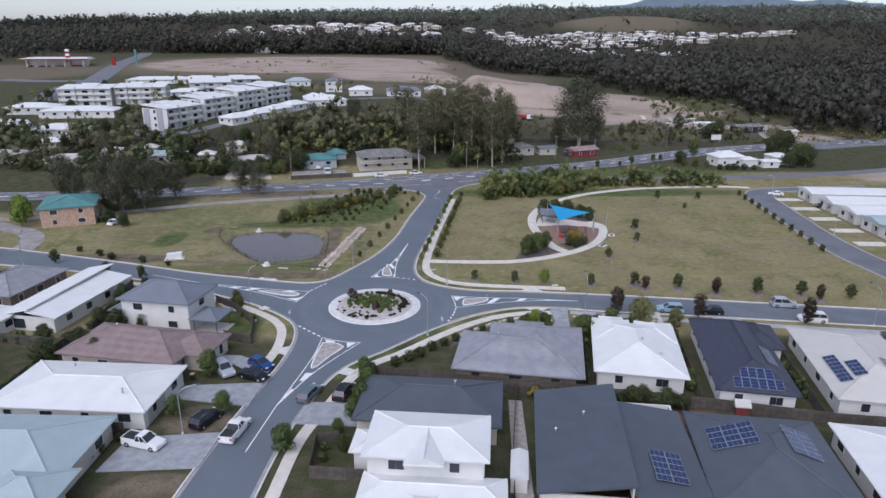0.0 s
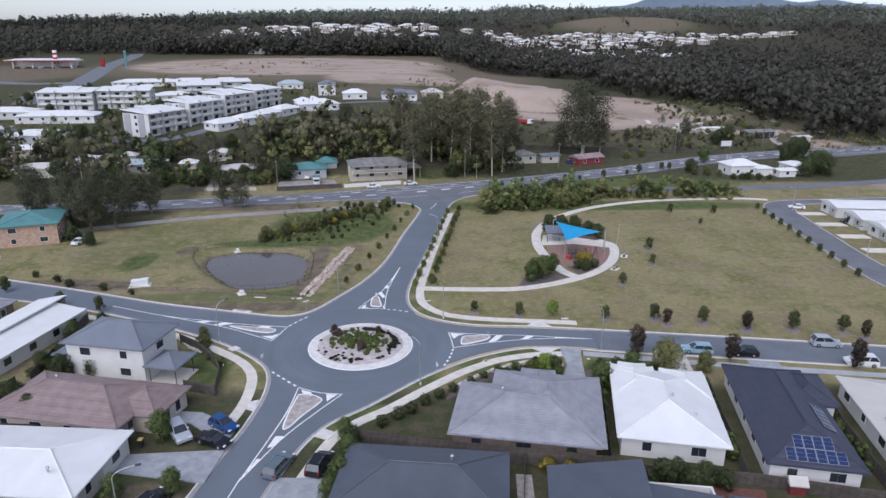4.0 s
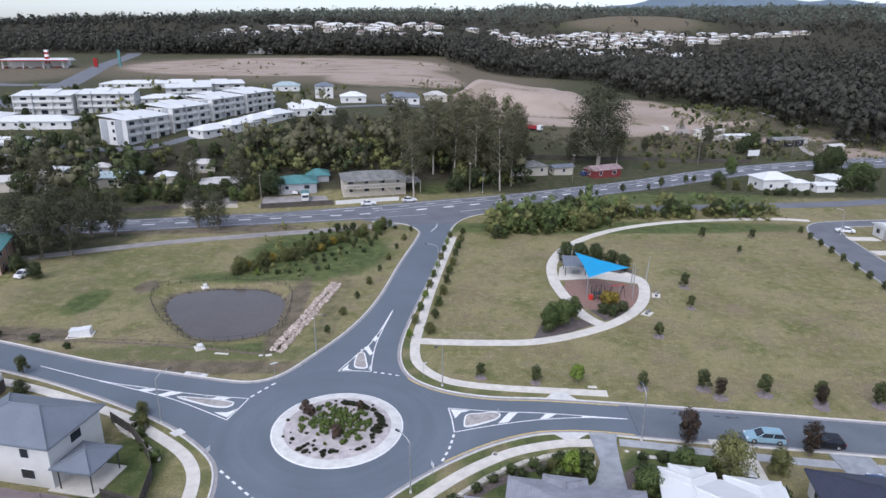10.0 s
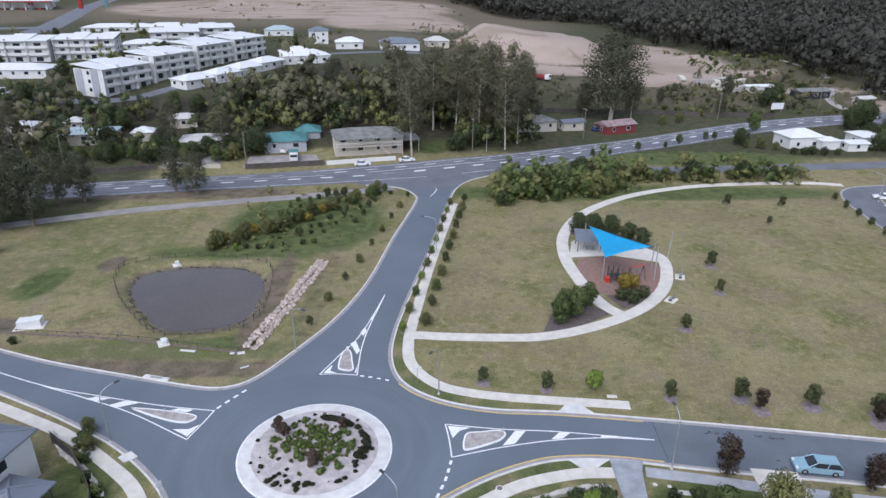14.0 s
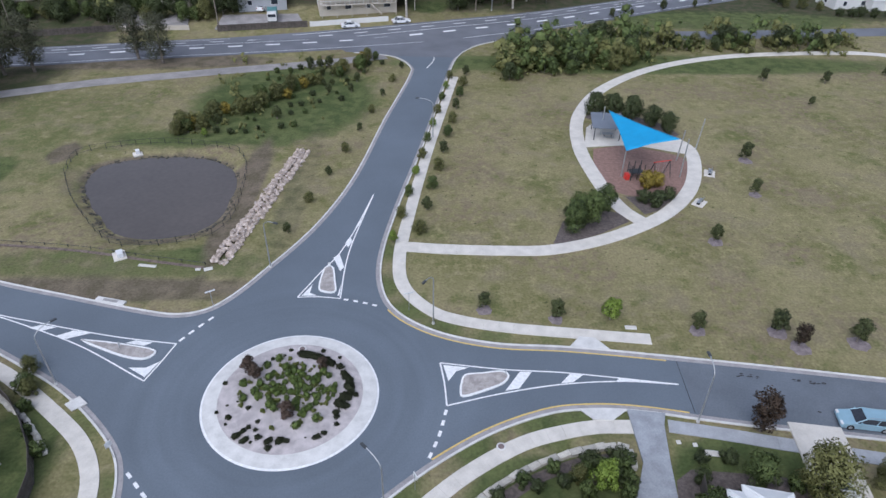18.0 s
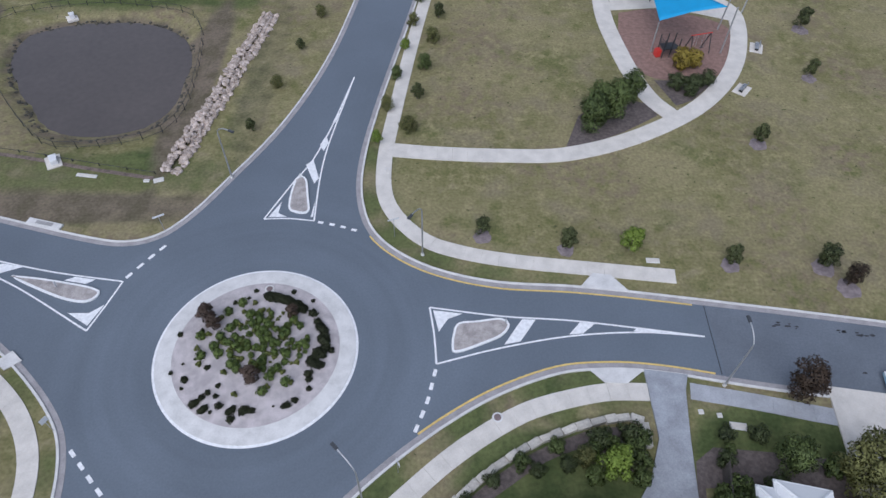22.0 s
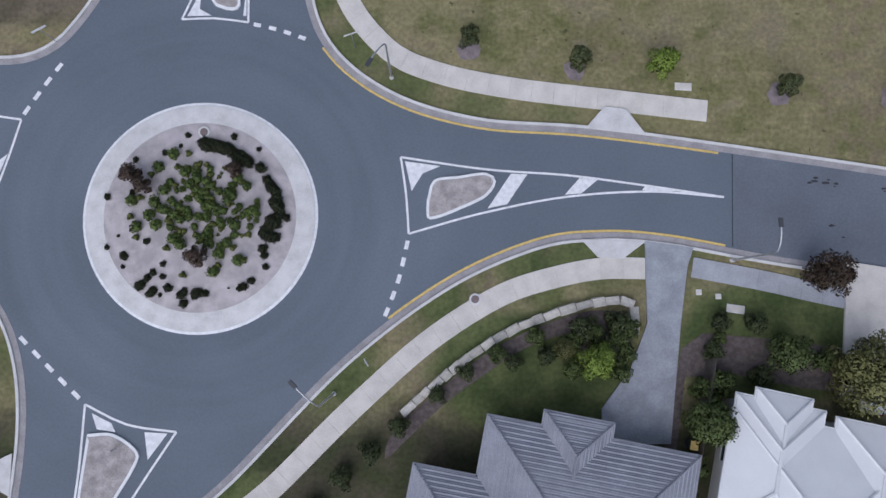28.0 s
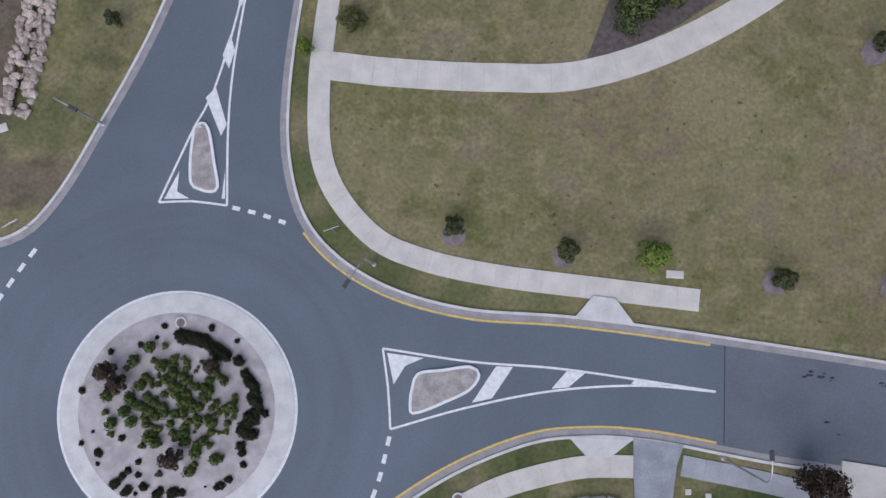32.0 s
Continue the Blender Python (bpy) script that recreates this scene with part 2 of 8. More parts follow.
TILES = [('Z', 0.12, 0.05)]
ROOFS = {
    "grey": mat("roof_grey_tile", (0.3, 0.305, 0.34), 0.7, 0.12, 0.8, 9, 0.2, ribs=TILES),
    "brown": mat("roof_brown_tile", (0.27, 0.205, 0.2), 0.75, 0.15, 0.8, 9, 0.2, ribs=TILES),
    "white": mat("roof_white_metal", (0.69, 0.695, 0.69), 0.6, 0.05, 0.4, 6, 0.05),
    "cream": mat("roof_cream_metal", (0.53, 0.51, 0.48), 0.6, 0.05, 0.4, 6, 0.05),
    "dark": mat("roof_dark_metal", (0.075, 0.088, 0.11), 0.55, 0.1, 0.4, 6, 0.05),
    "slate": mat("roof_slate_tile", (0.05, 0.055, 0.085), 0.6, 0.12, 0.8, 9, 0.2, ribs=TILES),
    "bluegrey": mat("roof_bluegrey_metal", (0.16, 0.18, 0.215), 0.6, 0.08, 0.4, 6, 0.05),
    "pale": mat("roof_pale_blue_metal", (0.36, 0.44, 0.46), 0.6, 0.06, 0.4, 6, 0.05),
    "teal": mat("roof_teal_metal", (0.085, 0.22, 0.22), 0.6, 0.15, 0.5, 6, 0.05),
    "rust": mat("roof_old_metal", (0.2, 0.2, 0.19), 0.7, 0.3, 0.6, 6, 0.1),
    "red": mat("roof_faded_metal", (0.3, 0.22, 0.22), 0.7, 0.3, 0.6, 6, 0.1),
}
SOLAR = mat("solar_cell", (0.02, 0.035, 0.1), 0.15, 0.1, 1, 8, 0.0)
SOLARFRAME = mat("solar_frame", (0.4, 0.42, 0.47), 0.4, 0.05, metal=0.5)
SAIL = mat("sail_cloth", (0.015, 0.29, 0.55), 0.7, 0.05, 1, 12, 0.1)
EUCALYPT = leaf_mat("eucalypt_leaves", (0.02, 0.023, 0.013), (0.125, 0.118, 0.066), 0.1, 0.2, 0.45)
GUMLEAF = leaf_mat("gum_leaves", (0.02, 0.025, 0.014), (0.095, 0.098, 0.055), 0.3)
OLIVELEAF = leaf_mat("olive_leaves", (0.04, 0.048, 0.017), (0.18, 0.18, 0.062), 0.4, 0.4)
DARKLEAF = leaf_mat("dark_leaves", (0.011, 0.018, 0.008), (0.072, 0.09, 0.034), 0.6)
GREENLEAF = leaf_mat("green_leaves", (0.022, 0.036, 0.013), (0.115, 0.15, 0.045), 0.35)
PLANTLEAF = leaf_mat("tufted_leaves", (0.03, 0.055, 0.016), (0.15, 0.2, 0.05), 0.7)
LIMELEAF = leaf_mat("lime_leaves", (0.045, 0.09, 0.012), (0.2, 0.27, 0.045), 0.7)
YELLOWLEAF = leaf_mat("yellow_leaves", (0.1, 0.075, 0.012), (0.3, 0.23, 0.04), 0.7)
REDLEAF = leaf_mat("russet_leaves", (0.01, 0.01, 0.007), (0.06, 0.04, 0.026), 0.7)
TUFTLEAF = leaf_mat("olive_tufts", (0.045, 0.06, 0.015), (0.17, 0.19, 0.05), 0.7)
MATLEAF = leaf_mat("dark_mat_leaves", (0.008, 0.01, 0.005), (0.036, 0.042, 0.018), 0.7)
RUSSETLEAF = leaf_mat("brown_leaves", (0.02, 0.016, 0.012), (0.11, 0.075, 0.055), 0.7)
PARKLEAF = leaf_mat("park_leaves", (0.017, 0.025, 0.01), (0.1, 0.115, 0.044), 0.6)
# Leaves of the far hills: distance haze is put into their paler colour.
HAZYLEAF = leaf_mat("hazy_hill_forest", (0.032, 0.04, 0.034), (0.12, 0.135, 0.105), 0.008, 0.12, 0.07)
FARLEAF = leaf_mat("far_woodland", (0.011, 0.013, 0.01), (0.058, 0.056, 0.042), 0.012, 0.1, 0.12)


# ---- shapes ----
def mesh_of(name, verts, faces, material, smooth=False):
    me = bpy.data.meshes.new(name)
    me.from_pydata([tuple(v) for v in verts], [], faces)
    me.materials.append(material)
    if smooth:
        me.polygons.foreach_set("use_smooth", [True] * len(me.polygons))
    me.update()
    return me


def put_mesh(name, me, parent=None, label="", at=None):
    ob = new(name, me)
    if parent is not None:
        ob.parent = parent
    if at is not None:
        ob.matrix_basis = at
    if label:
        tagged(ob, label)
    return ob


def part(name, bm, material, parent, label=""):
    me = bpy.data.meshes.new(name)
    bm.to_mesh(me)
    bm.free()
    me.materials.append(material)
    return put_mesh(name, me, parent, label)


def thing(name, m, label, category, group="", kind=""):
    ob = new(name)
    ob.empty_display_size = 0.3
    ob.matrix_basis = m
    return tagged(ob, label, category, group, kind)


def box(bm, x0, x1, y0, y1, z0, z1, bevel=0.0):
    r = bmesh.ops.create_cube(bm, size=1)
    vs = r["verts"]
    for v in vs:
        v.co = Vector(((x0 + x1) / 2 + v.co.x * (x1 - x0), (y0 + y1) / 2 + v.co.y * (y1 - y0), (z0 + z1) / 2 + v.co.z * (z1 - z0)))
    if bevel:
        es = list({e for v in vs for e in v.link_edges})
        bmesh.ops.bevel(bm, geom=es, offset=bevel, segments=2, affect='EDGES', profile=0.6)
    return bm


def boxes(*dims, bevel=0.0):
    bm = bmesh.new()
    for d in dims:
        box(bm, *d, bevel=bevel)
    return bm


def tube(bm, a, b, r0, r1=None, sides=8):
    """A tapered rod from a to b."""
    r1 = r0 if r1 is None else r1
    a, b = Vector(a), Vector(b)
    d = (b - a).normalized()
    s = d.orthogonal().normalized()
    u = d.cross(s)
    ring = []
    for p, r in ((a, r0), (b, r1)):
        ring.append([bm.verts.new(p + r * (math.cos(2 * math.pi * k / sides) * s + math.sin(2 * math.pi * k / sides) * u)) for k in range(sides)])
    for k in range(sides):
        bm.faces.new((ring[0][k], ring[0][(k + 1) % sides], ring[1][(k + 1) % sides], ring[1][k]))
    bm.faces.new(ring[0][::-1])
    bm.faces.new(ring[1])
    return bm


def rods(*rows, sides=8):
    bm = bmesh.new()
    for r in rows:
        tube(bm, *r, sides=sides)
    return bm


def spline(points, step=1.5):
    """A smooth curve through the control points, as evenly spaced points."""
    p = [np.array(q, float) for q in points]
    p = [2 * p[0] - p[1]] + p + [2 * p[-1] - p[-2]]
    out = []
    for i in range(1, len(p) - 2):
        n = max(2, int(np.linalg.norm(p[i + 1] - p[i]) / step))
        for k in range(n):
            t = k / n
            out.append(0.5 * (2 * p[i] + (p[i + 1] - p[i - 1]) * t + (2 * p[i - 1] - 5 * p[i] + 4 * p[i + 1] - p[i + 2]) * t * t
                              + (3 * p[i] - p[i - 1] - 3 * p[i + 1] + p[i + 2]) * t ** 3))
    out.append(p[-2])
    return np.array(out)


def sideways(line):
    """Unit normals to the left of a polyline."""
    d = np.gradient(line, axis=0)
    d /= np.linalg.norm(d, axis=1)[:, None] + 1e-9
    return np.stack([-d[:, 1], d[:, 0]], 1)


# ---- the lie of the land ----
def sstep(a, b, v):
    u = np.clip((v - a) / (b - a), 0, 1)
    return u * u * (3 - 2 * u)


POND = ((-26.0, 39.0), 12.2, 11.2)
POND_ANGLE = (-31, -6, 21, 42, 63, 103, 145, 189, 225, 262, 290, 311, 329)
POND_REACH = (12.2, 10.3, 10.6, 11.3, 11.5, 11.7, 14.4, 9.4, 8.4, 11.0, 12.2, 12.9, 12.2)


def pond_shape(x, y):
    """Under 1 inside the pond, over 1 outside: a rounded shield, wide in the north."""
    (cx, cy), a, b = POND
    turn = (np.degrees(np.arctan2(y - cy, x - cx)) + 31) % 360 - 31
    return np.hypot(x - cx, y - cy) / np.interp(turn, POND_ANGLE, POND_REACH)


WEST = ((-700, 0), (20, 0), (60, -0.8), (100, -1.6), (112, -1.74), (128, 0.3), (150, 3), (175, 6), (200, 8.2), (230, 11), (290, 12.5), (340, 14), (500, 17), (700, 22), (850, 32), (1000, 50), (1100, 62), (1300, 70), (1700, 94), (2000, 110), (2400, 114), (2700, 104), (3500, 60), (4800, 40))
EAST = ((-700, 0), (20, 0), (60, -0.8), (100, -1.6), (150, -2.2), (200, -0.4), (290, 4), (500, 5), (700, 9), (900, 16), (1000, 24), (1200, 44), (1300, 54), (1500, 78), (2000, 122), (2600, 134), (3500, 130), (4800, 130))


def lie(x, y):
    """The height of the ground."""
    x, y = np.asarray(x, float), np.asarray(y, float)
    w = np.interp(y, [p[0] for p in WEST], [p[1] for p in WEST])
    e = np.interp(y, [p[0] for p in EAST], [p[1] for p in EAST])
    k = sstep(-20, 90, x - np.clip(y - 400, 0, 4000) * 0.12)
    z = w * (1 - k) + e * k
    far = sstep(700, 1700, y)
    z = z + far * (8 * np.sin(x / 310 + y / 700) * np.sin(y / 420 + 1.3 + x / 900) + 4 * np.sin(x / 97 + 2) * np.sin(y / 130 + x / 400))
    z = z - 50 * sstep(300, 1400, -x) * sstep(800, 1700, y)
    z = z + 24 * (1 - sstep(0.2, 1.5, np.hypot((x - 450) / 170, (y - 1345) / 90)))
    z = z + 3.5 * np.exp(-((x - 190) / 20) ** 2 - ((y - 292) / 26) ** 2) + 3 * np.exp(-((x - 163) / 14) ** 2 - ((y - 322) / 10) ** 2) + 2 * np.exp(-((x - 214) / 12) ** 2 - ((y - 250) / 16) ** 2)
    heap = np.hypot((x - 74) / 44, (y - 352) / 56)
    z = z + (10.5 - 0.04 * (x - 74) + 0.8 * np.sin(x / 19 + y / 31)) * (1 - sstep(0.66, 1.12, heap))
    d = pond_shape(x, y)
    z = z - 1.5 * (1 - sstep(0.75, 1.35, d))
    return z


def lie1(x, y):
    return float(lie(x, y))


def strip(name, line, left, right, z, material, parent=None, thick=0.0, label="", across=None):
    """A band along a polyline between two offsets to its left, laid z over the ground."""
    n = sideways(line) if across is None else across
    L, R = line + n * left, line + n * right
    zl, zr = lie(L[:, 0], L[:, 1]) + z, lie(R[:, 0], R[:, 1]) + z
    k = len(line)
    v = [(*L[i], zl[i]) for i in range(k)] + [(*R[i], zr[i]) for i in range(k)]
    f = [(k + i, k + i + 1, i + 1, i) for i in range(k - 1)]
    if thick:
        v += [(*L[i], zl[i] - thick) for i in range(k)] + [(*R[i], zr[i] - thick) for i in range(k)]
        f += [(i, i + 1, 2 * k + i + 1, 2 * k + i) for i in range(k - 1)]
        f += [(k + i + 1, k + i, 3 * k + i, 3 * k + i + 1) for i in range(k - 1)]
        f += [(0, 2 * k, 3 * k, k), (k - 1, 2 * k - 1, 4 * k - 1, 3 * k - 1)]
    return put_mesh(name, mesh_of(name, v, f, material), parent, label)


def sheet(name, outline, z, material, parent=None, thick=0.0, label=""):
    """A flat piece with the given outline, laid z over the ground."""
    from mathutils.geometry import tessellate_polygon
    pts = [Vector((p[0], p[1], 0)) for p in outline]
    tris = tessellate_polygon([pts])
    zs = lie(np.array([p.x for p in pts]), np.array([p.y for p in pts])) + z
    v = [(p.x, p.y, zz) for p, zz in zip(pts, zs)]
    f = []
    for a, b, c in tris:
        up = (pts[b] - pts[a]).cross(pts[c] - pts[a]).z
        f.append((a, b, c) if up > 0 else (a, c, b))
    if thick:
        k = len(v)
        area = sum(pts[i].x * pts[(i + 1) % k].y - pts[(i + 1) % k].x * pts[i].y for i in range(k))
        v += [(p[0], p[1], p[2] - thick) for p in v]
        for i in range(k):
            j = (i + 1) % k
            f.append((i, i + k, j + k, j) if area > 0 else (j, j + k, i + k, i))
    return put_mesh(name, mesh_of(name, v, f, material), parent, label)


# ---- the ground sheet ----
def ground_mat():
    m = bpy.data.materials.new("ground_cover")
    m.use_nodes = True
    nt = m.node_tree
    n, link = nt.nodes, nt.links.new
    bsdf = n["Principled BSDF"]
    co = n.new("ShaderNodeTexCoord")

    def noise_of(scale, detail=6):
        t = n.new("ShaderNodeTexNoise")
        t.inputs["Scale"].default_value, t.inputs["Detail"].default_value = scale, detail
        link(co.outputs["Object"], t.inputs["Vector"])
        return t.outputs["Fac"]

    def mixed(fac, a, b):
        x = n.new("ShaderNodeMix")
        x.data_type = 'RGBA'
        link(fac, x.inputs[0])
        for sock, c in ((x.inputs[6], a), (x.inputs[7], b)):
            if isinstance(c, tuple):
                sock.default_value = (*c, 1)
            else:
                link(c, sock)
        return x.outputs[2]

    def sharp(fac, lo, hi):
        r = n.new("ShaderNodeMapRange")
        r.interpolation_type = 'SMOOTHSTEP'
        link(fac, r.inputs[0])
        r.inputs[1].default_value, r.inputs[2].default_value = lo, hi
        return r.outputs[0]

    def weight(name, jitter, wide=0.25):
        a = n.new("ShaderNodeAttribute")
        a.attribute_name = name
        s = n.new("ShaderNodeMath")
        s.operation = 'MULTIPLY_ADD'
        link(jitter, s.inputs[0])
        s.inputs[1].default_value = 0.6
        link(a.outputs["Fac"], s.inputs[2])
        return sharp(s.outputs[0], 0.8 - wide, 0.8 + wide)

    broad, mid, fine = noise_of(0.06), noise_of(0.45), noise_of(3.2, 9)
    grass = mixed(sharp(broad, 0.35, 0.65), (0.178, 0.166, 0.074), (0.255, 0.222, 0.12))
    grass = mixed(sharp(mid, 0.5, 0.78), grass, (0.135, 0.138, 0.052))
    grass = mixed(sharp(mid, 0.44, 0.28), grass, (0.255, 0.222, 0.132))
    tuft, straw = noise_of(1.6), noise_of(0.17)
    grass = mixed(sharp(tuft, 0.58, 0.8), grass, (0.115, 0.115, 0.05))
    grass = mixed(sharp(straw, 0.5, 0.68), grass, (0.225, 0.192, 0.118))
    grass = mixed(sharp(noise_of(0.11, 3), 0.56, 0.7), grass, (0.14, 0.145, 0.056))
    grass = mixed(sharp(noise_of(0.8, 9), 0.42, 0.8), grass, (0.28, 0.248, 0.13))
    worn = n.new("ShaderNodeMath")
    worn.operation = 'MULTIPLY'
    link(sharp(noise_of(0.07, 3), 0.46, 0.62), worn.inputs[0])
    link(sharp(noise_of(0.95, 9), 0.38, 0.7), worn.inputs[1])
    grass = mixed(worn.outputs[0], grass, (0.2, 0.158, 0.105))
    grass = mixed(sharp(noise_of(1.9, 3), 0.66, 0.74), grass, (0.09, 0.096, 0.042))
    lush = mixed(sharp(mid, 0.35, 0.65), (0.07, 0.092, 0.034), (0.12, 0.138, 0.055))
    flat = n.new("ShaderNodeMapping")
    flat.inputs["Scale"].default_value = (0.02, 0.05, 0.05)
    link(co.outputs["Object"], flat.inputs["Vector"])
    streak = n.new("ShaderNodeTexNoise")
    streak.inputs["Scale"].default_value, streak.inputs["Detail"].default_value = 1.0, 7
    link(flat.outputs[0], streak.inputs["Vector"])
    sand = mixed(sharp(streak.outputs["Fac"], 0.42, 0.6), (0.385, 0.31, 0.26), (0.31, 0.245, 0.195))
    sand = mixed(sharp(broad, 0.58, 0.7), sand, (0.16, 0.145, 0.085))
    dirt = mixed(sharp(mid, 0.35, 0.7), (0.175, 0.142, 0.105), (0.115, 0.1, 0.065))
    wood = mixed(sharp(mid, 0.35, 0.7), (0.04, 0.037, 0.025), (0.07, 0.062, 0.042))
    yard = mixed(sharp(mid, 0.35, 0.7), (0.055, 0.065, 0.03), (0.095, 0.083, 0.055))
    col = grass
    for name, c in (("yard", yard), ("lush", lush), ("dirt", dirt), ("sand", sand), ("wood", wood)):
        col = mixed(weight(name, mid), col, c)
    over = n.new("ShaderNodeMix")
    over.data_type, over.blend_type = 'RGBA', 'OVERLAY'
    over.inputs[0].default_value = 0.5
    link(col, over.inputs[6])
    link(fine, over.inputs[7])
    link(over.outputs[2], bsdf.inputs["Base Color"])
    bsdf.inputs["Roughness"].default_value = 0.95
    bsdf.inputs["Specular IOR Level"].default_value = 0.1
    bp = n.new("ShaderNodeBump")
    bp.inputs["Strength"].default_value, bp.inputs["Distance"].default_value = 0.5, 0.06
    link(fine, bp.inputs["Height"])
    link(bp.outputs[0], bsdf.inputs["Normal"])
    return m


def axis(*spans):
    out = [spans[0][0]]
    for a, b, s in spans:
        k = max(1, int(round((b - a) / s)))
        out += [a + (b - a) * (i + 1) / k for i in range(k)]
    return np.array(out)


def blob(x, y, cx, cy, rx, ry, soft=0.4):
    return 1 - sstep(1 - soft, 1 + soft, np.hypot((x - cx) / rx, (y - cy) / ry))


def verge(x, y):
    """Greener grass close behind the south-east and north-east kerbs."""
    out = np.zeros_like(x)
    near = (np.abs(x - 15) < 45) & (np.abs(y + 4) < 36)
    for line, g in (((42.7, -4), 0.0), ((33.7, -2.4), 0.8), ((28.5, -2.4), 0.8), ((23.9, -3.2), 0.8), ((17.5, -6), 0.8), ((10.3, -11.4), 0.8), ((2.6, -19.4), 0.8), ((-2.6, -24), 0.8),
                    ((8.3, 24), 0.7), ((8.5, 17), 0.7), ((10.6, 12.6), 0.7), ((14.8, 9.8), 0.7), ((20, 8), 0.6), ((26, 7.4), 0.5), ((-26, 2.4), 0.6), ((-17.6, -3), 0.6), ((-13.2, -10), 0.6)):
        out[near] = np.maximum(out[near], g * np.exp(-((x[near] - line[0]) ** 2 + (y[near] - line[1]) ** 2) / 14))
    return out


def build_ground():
    xs = axis((-4600, -1000, 150), (-1000, -400, 40), (-400, -160, 15), (-160, -60, 4), (-60, 60, 1.5), (60, 160, 4), (160, 400, 15), (400, 1000, 40), (1000, 4600, 150))
    ys = axis((-700, -200, 100), (-200, -80, 10), (-80, 70, 1.5), (70, 160, 3), (160, 320, 6), (320, 1000, 20), (1000, 2600, 50), (2600, 4800, 150))
    X, Y = np.meshgrid(xs, ys)
    Z = lie(X, Y)
    nx, ny = len(xs), len(ys)
    idx = np.arange(nx * ny).reshape(ny, nx)
    f = np.stack([idx[:-1, :-1], idx[:-1, 1:], idx[1:, 1:], idx[1:, :-1]], -1).reshape(-1, 4)
    me = mesh_of("ground", np.stack([X, Y, Z], -1).reshape(-1, 3), f.tolist(), ground_mat(), True)
    d = pond_shape(X, Y)
    w = {
        "lush": np.maximum.reduce([blob(X, Y, -23.5, -8, 4.5, 7), 0.9 * blob(X, Y, 17.5, -38, 1.6, 6), blob(X, Y, 24, -11, 7.5, 4.5), blob(X, Y, 41, -9, 7, 4.5, 0.25), verge(X, Y), blob(X, Y, -14, 74, 17, 19), 0.43 * blob(X, Y, -54, 58, 24, 26), 0.55 * blob(X, Y, -24, 21, 24, 4), 0.85 * blob(X, Y, -15, 23.4, 4, 1.8), 0.75 * blob(X, Y, -14, 57, 6, 4), 0.75 * blob(X, Y, -28, 56.5, 14, 3.5), 0.5 * blob(X, Y, -38.5, 43, 2.2, 7), 0.45 * blob(X, Y, -6.5, 34, 2.5, 14), 0.9 * blob(X, Y, -53, 43, 3.5, 7), 0.3 * blob(X, Y, 60, 5, 60, 4),
                                   blob(X, Y, 12, 136, 6, 8), 0.8 * blob(X, Y, 60, 96, 60, 7), 0.5 * blob(X, Y, 14, 100, 8, 16), 0.7 * blob(X, Y, 90, 130, 40, 10)]),
        "yard": np.maximum.reduce([sstep(-8, -20, Y), sstep(122, 140, Y), 0.9 * sstep(-52, -70, X) * sstep(60, 80, Y)]),
        "dirt": np.maximum.reduce([0.75 * blob(X, Y, 430, 1330, 150, 100), 0.8 * blob(X, Y, -360, 450, 110, 110), 0.6 * blob(X, Y, -10, 330, 60, 45), 0.85 * blob(X, Y, -20, -37, 5, 3.5, 0.3), 0.85 * blob(X, Y, -20, -51, 6, 3.5, 0.3), 0.8 * blob(X, Y, -90, 560, 230, 180), 0.8 * (sstep(0.9, 1.0, d) - sstep(1.06, 1.2, d)), 0.72 * blob(X, Y, -32, 16.2, 32, 2.8), 0.8 * blob(X, Y, -62, 28, 18, 3.5), 0.45 * blob(X, Y, -6, 42, 3, 24), 0.9 * blob(X, Y, -13.6, 38, 2.4, 19),
                                   blob(X, Y, -45, 51, 2, 4), blob(X, Y, -60, 96, 40, 6), 0.55 * blob(X, Y, 120, 235, 70, 40), 0.5 * blob(X, Y, 200, 260, 60, 75)]),
        "sand": np.maximum.reduce([blob(X, Y, 74, 352, 48, 62, 0.15), 0.95 * blob(X, Y, 76, 276, 40, 14, 0.2), blob(X, Y, 133, 325, 40, 80, 0.15), blob(X, Y, 108, 252, 15, 13, 0.2), 0.92 * blob(X, Y, -120, 572, 150, 118, 0.2), 0.85 * blob(X, Y, -15, 455, 55, 80, 0.25), blob(X, Y, 186, 121, 22, 11),
                                   0.9 * blob(X, Y, 176, 268, 12, 7, 0.3), 0.75 * blob(X, Y, 178, 232, 32, 7), 0.75 * blob(X, Y, 196, 205, 16, 12), 0.2 * blob(X, Y, 460, 1350, 150, 100)]),
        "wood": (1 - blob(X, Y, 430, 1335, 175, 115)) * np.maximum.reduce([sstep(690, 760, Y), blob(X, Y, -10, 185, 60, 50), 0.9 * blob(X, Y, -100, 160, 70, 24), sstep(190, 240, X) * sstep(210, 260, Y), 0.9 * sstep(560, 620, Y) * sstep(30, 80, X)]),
    }
    for name, a in w.items():
        at = me.attributes.new(name, 'FLOAT', 'POINT')
        at.data.foreach_set("value", a.reshape(-1).astype(np.float32))
    ob = put_mesh("ground", me)
    tagged(ob, "dry mown parkland grass with bare patches and woodland floor", "ground", kind="structure")


build_ground()

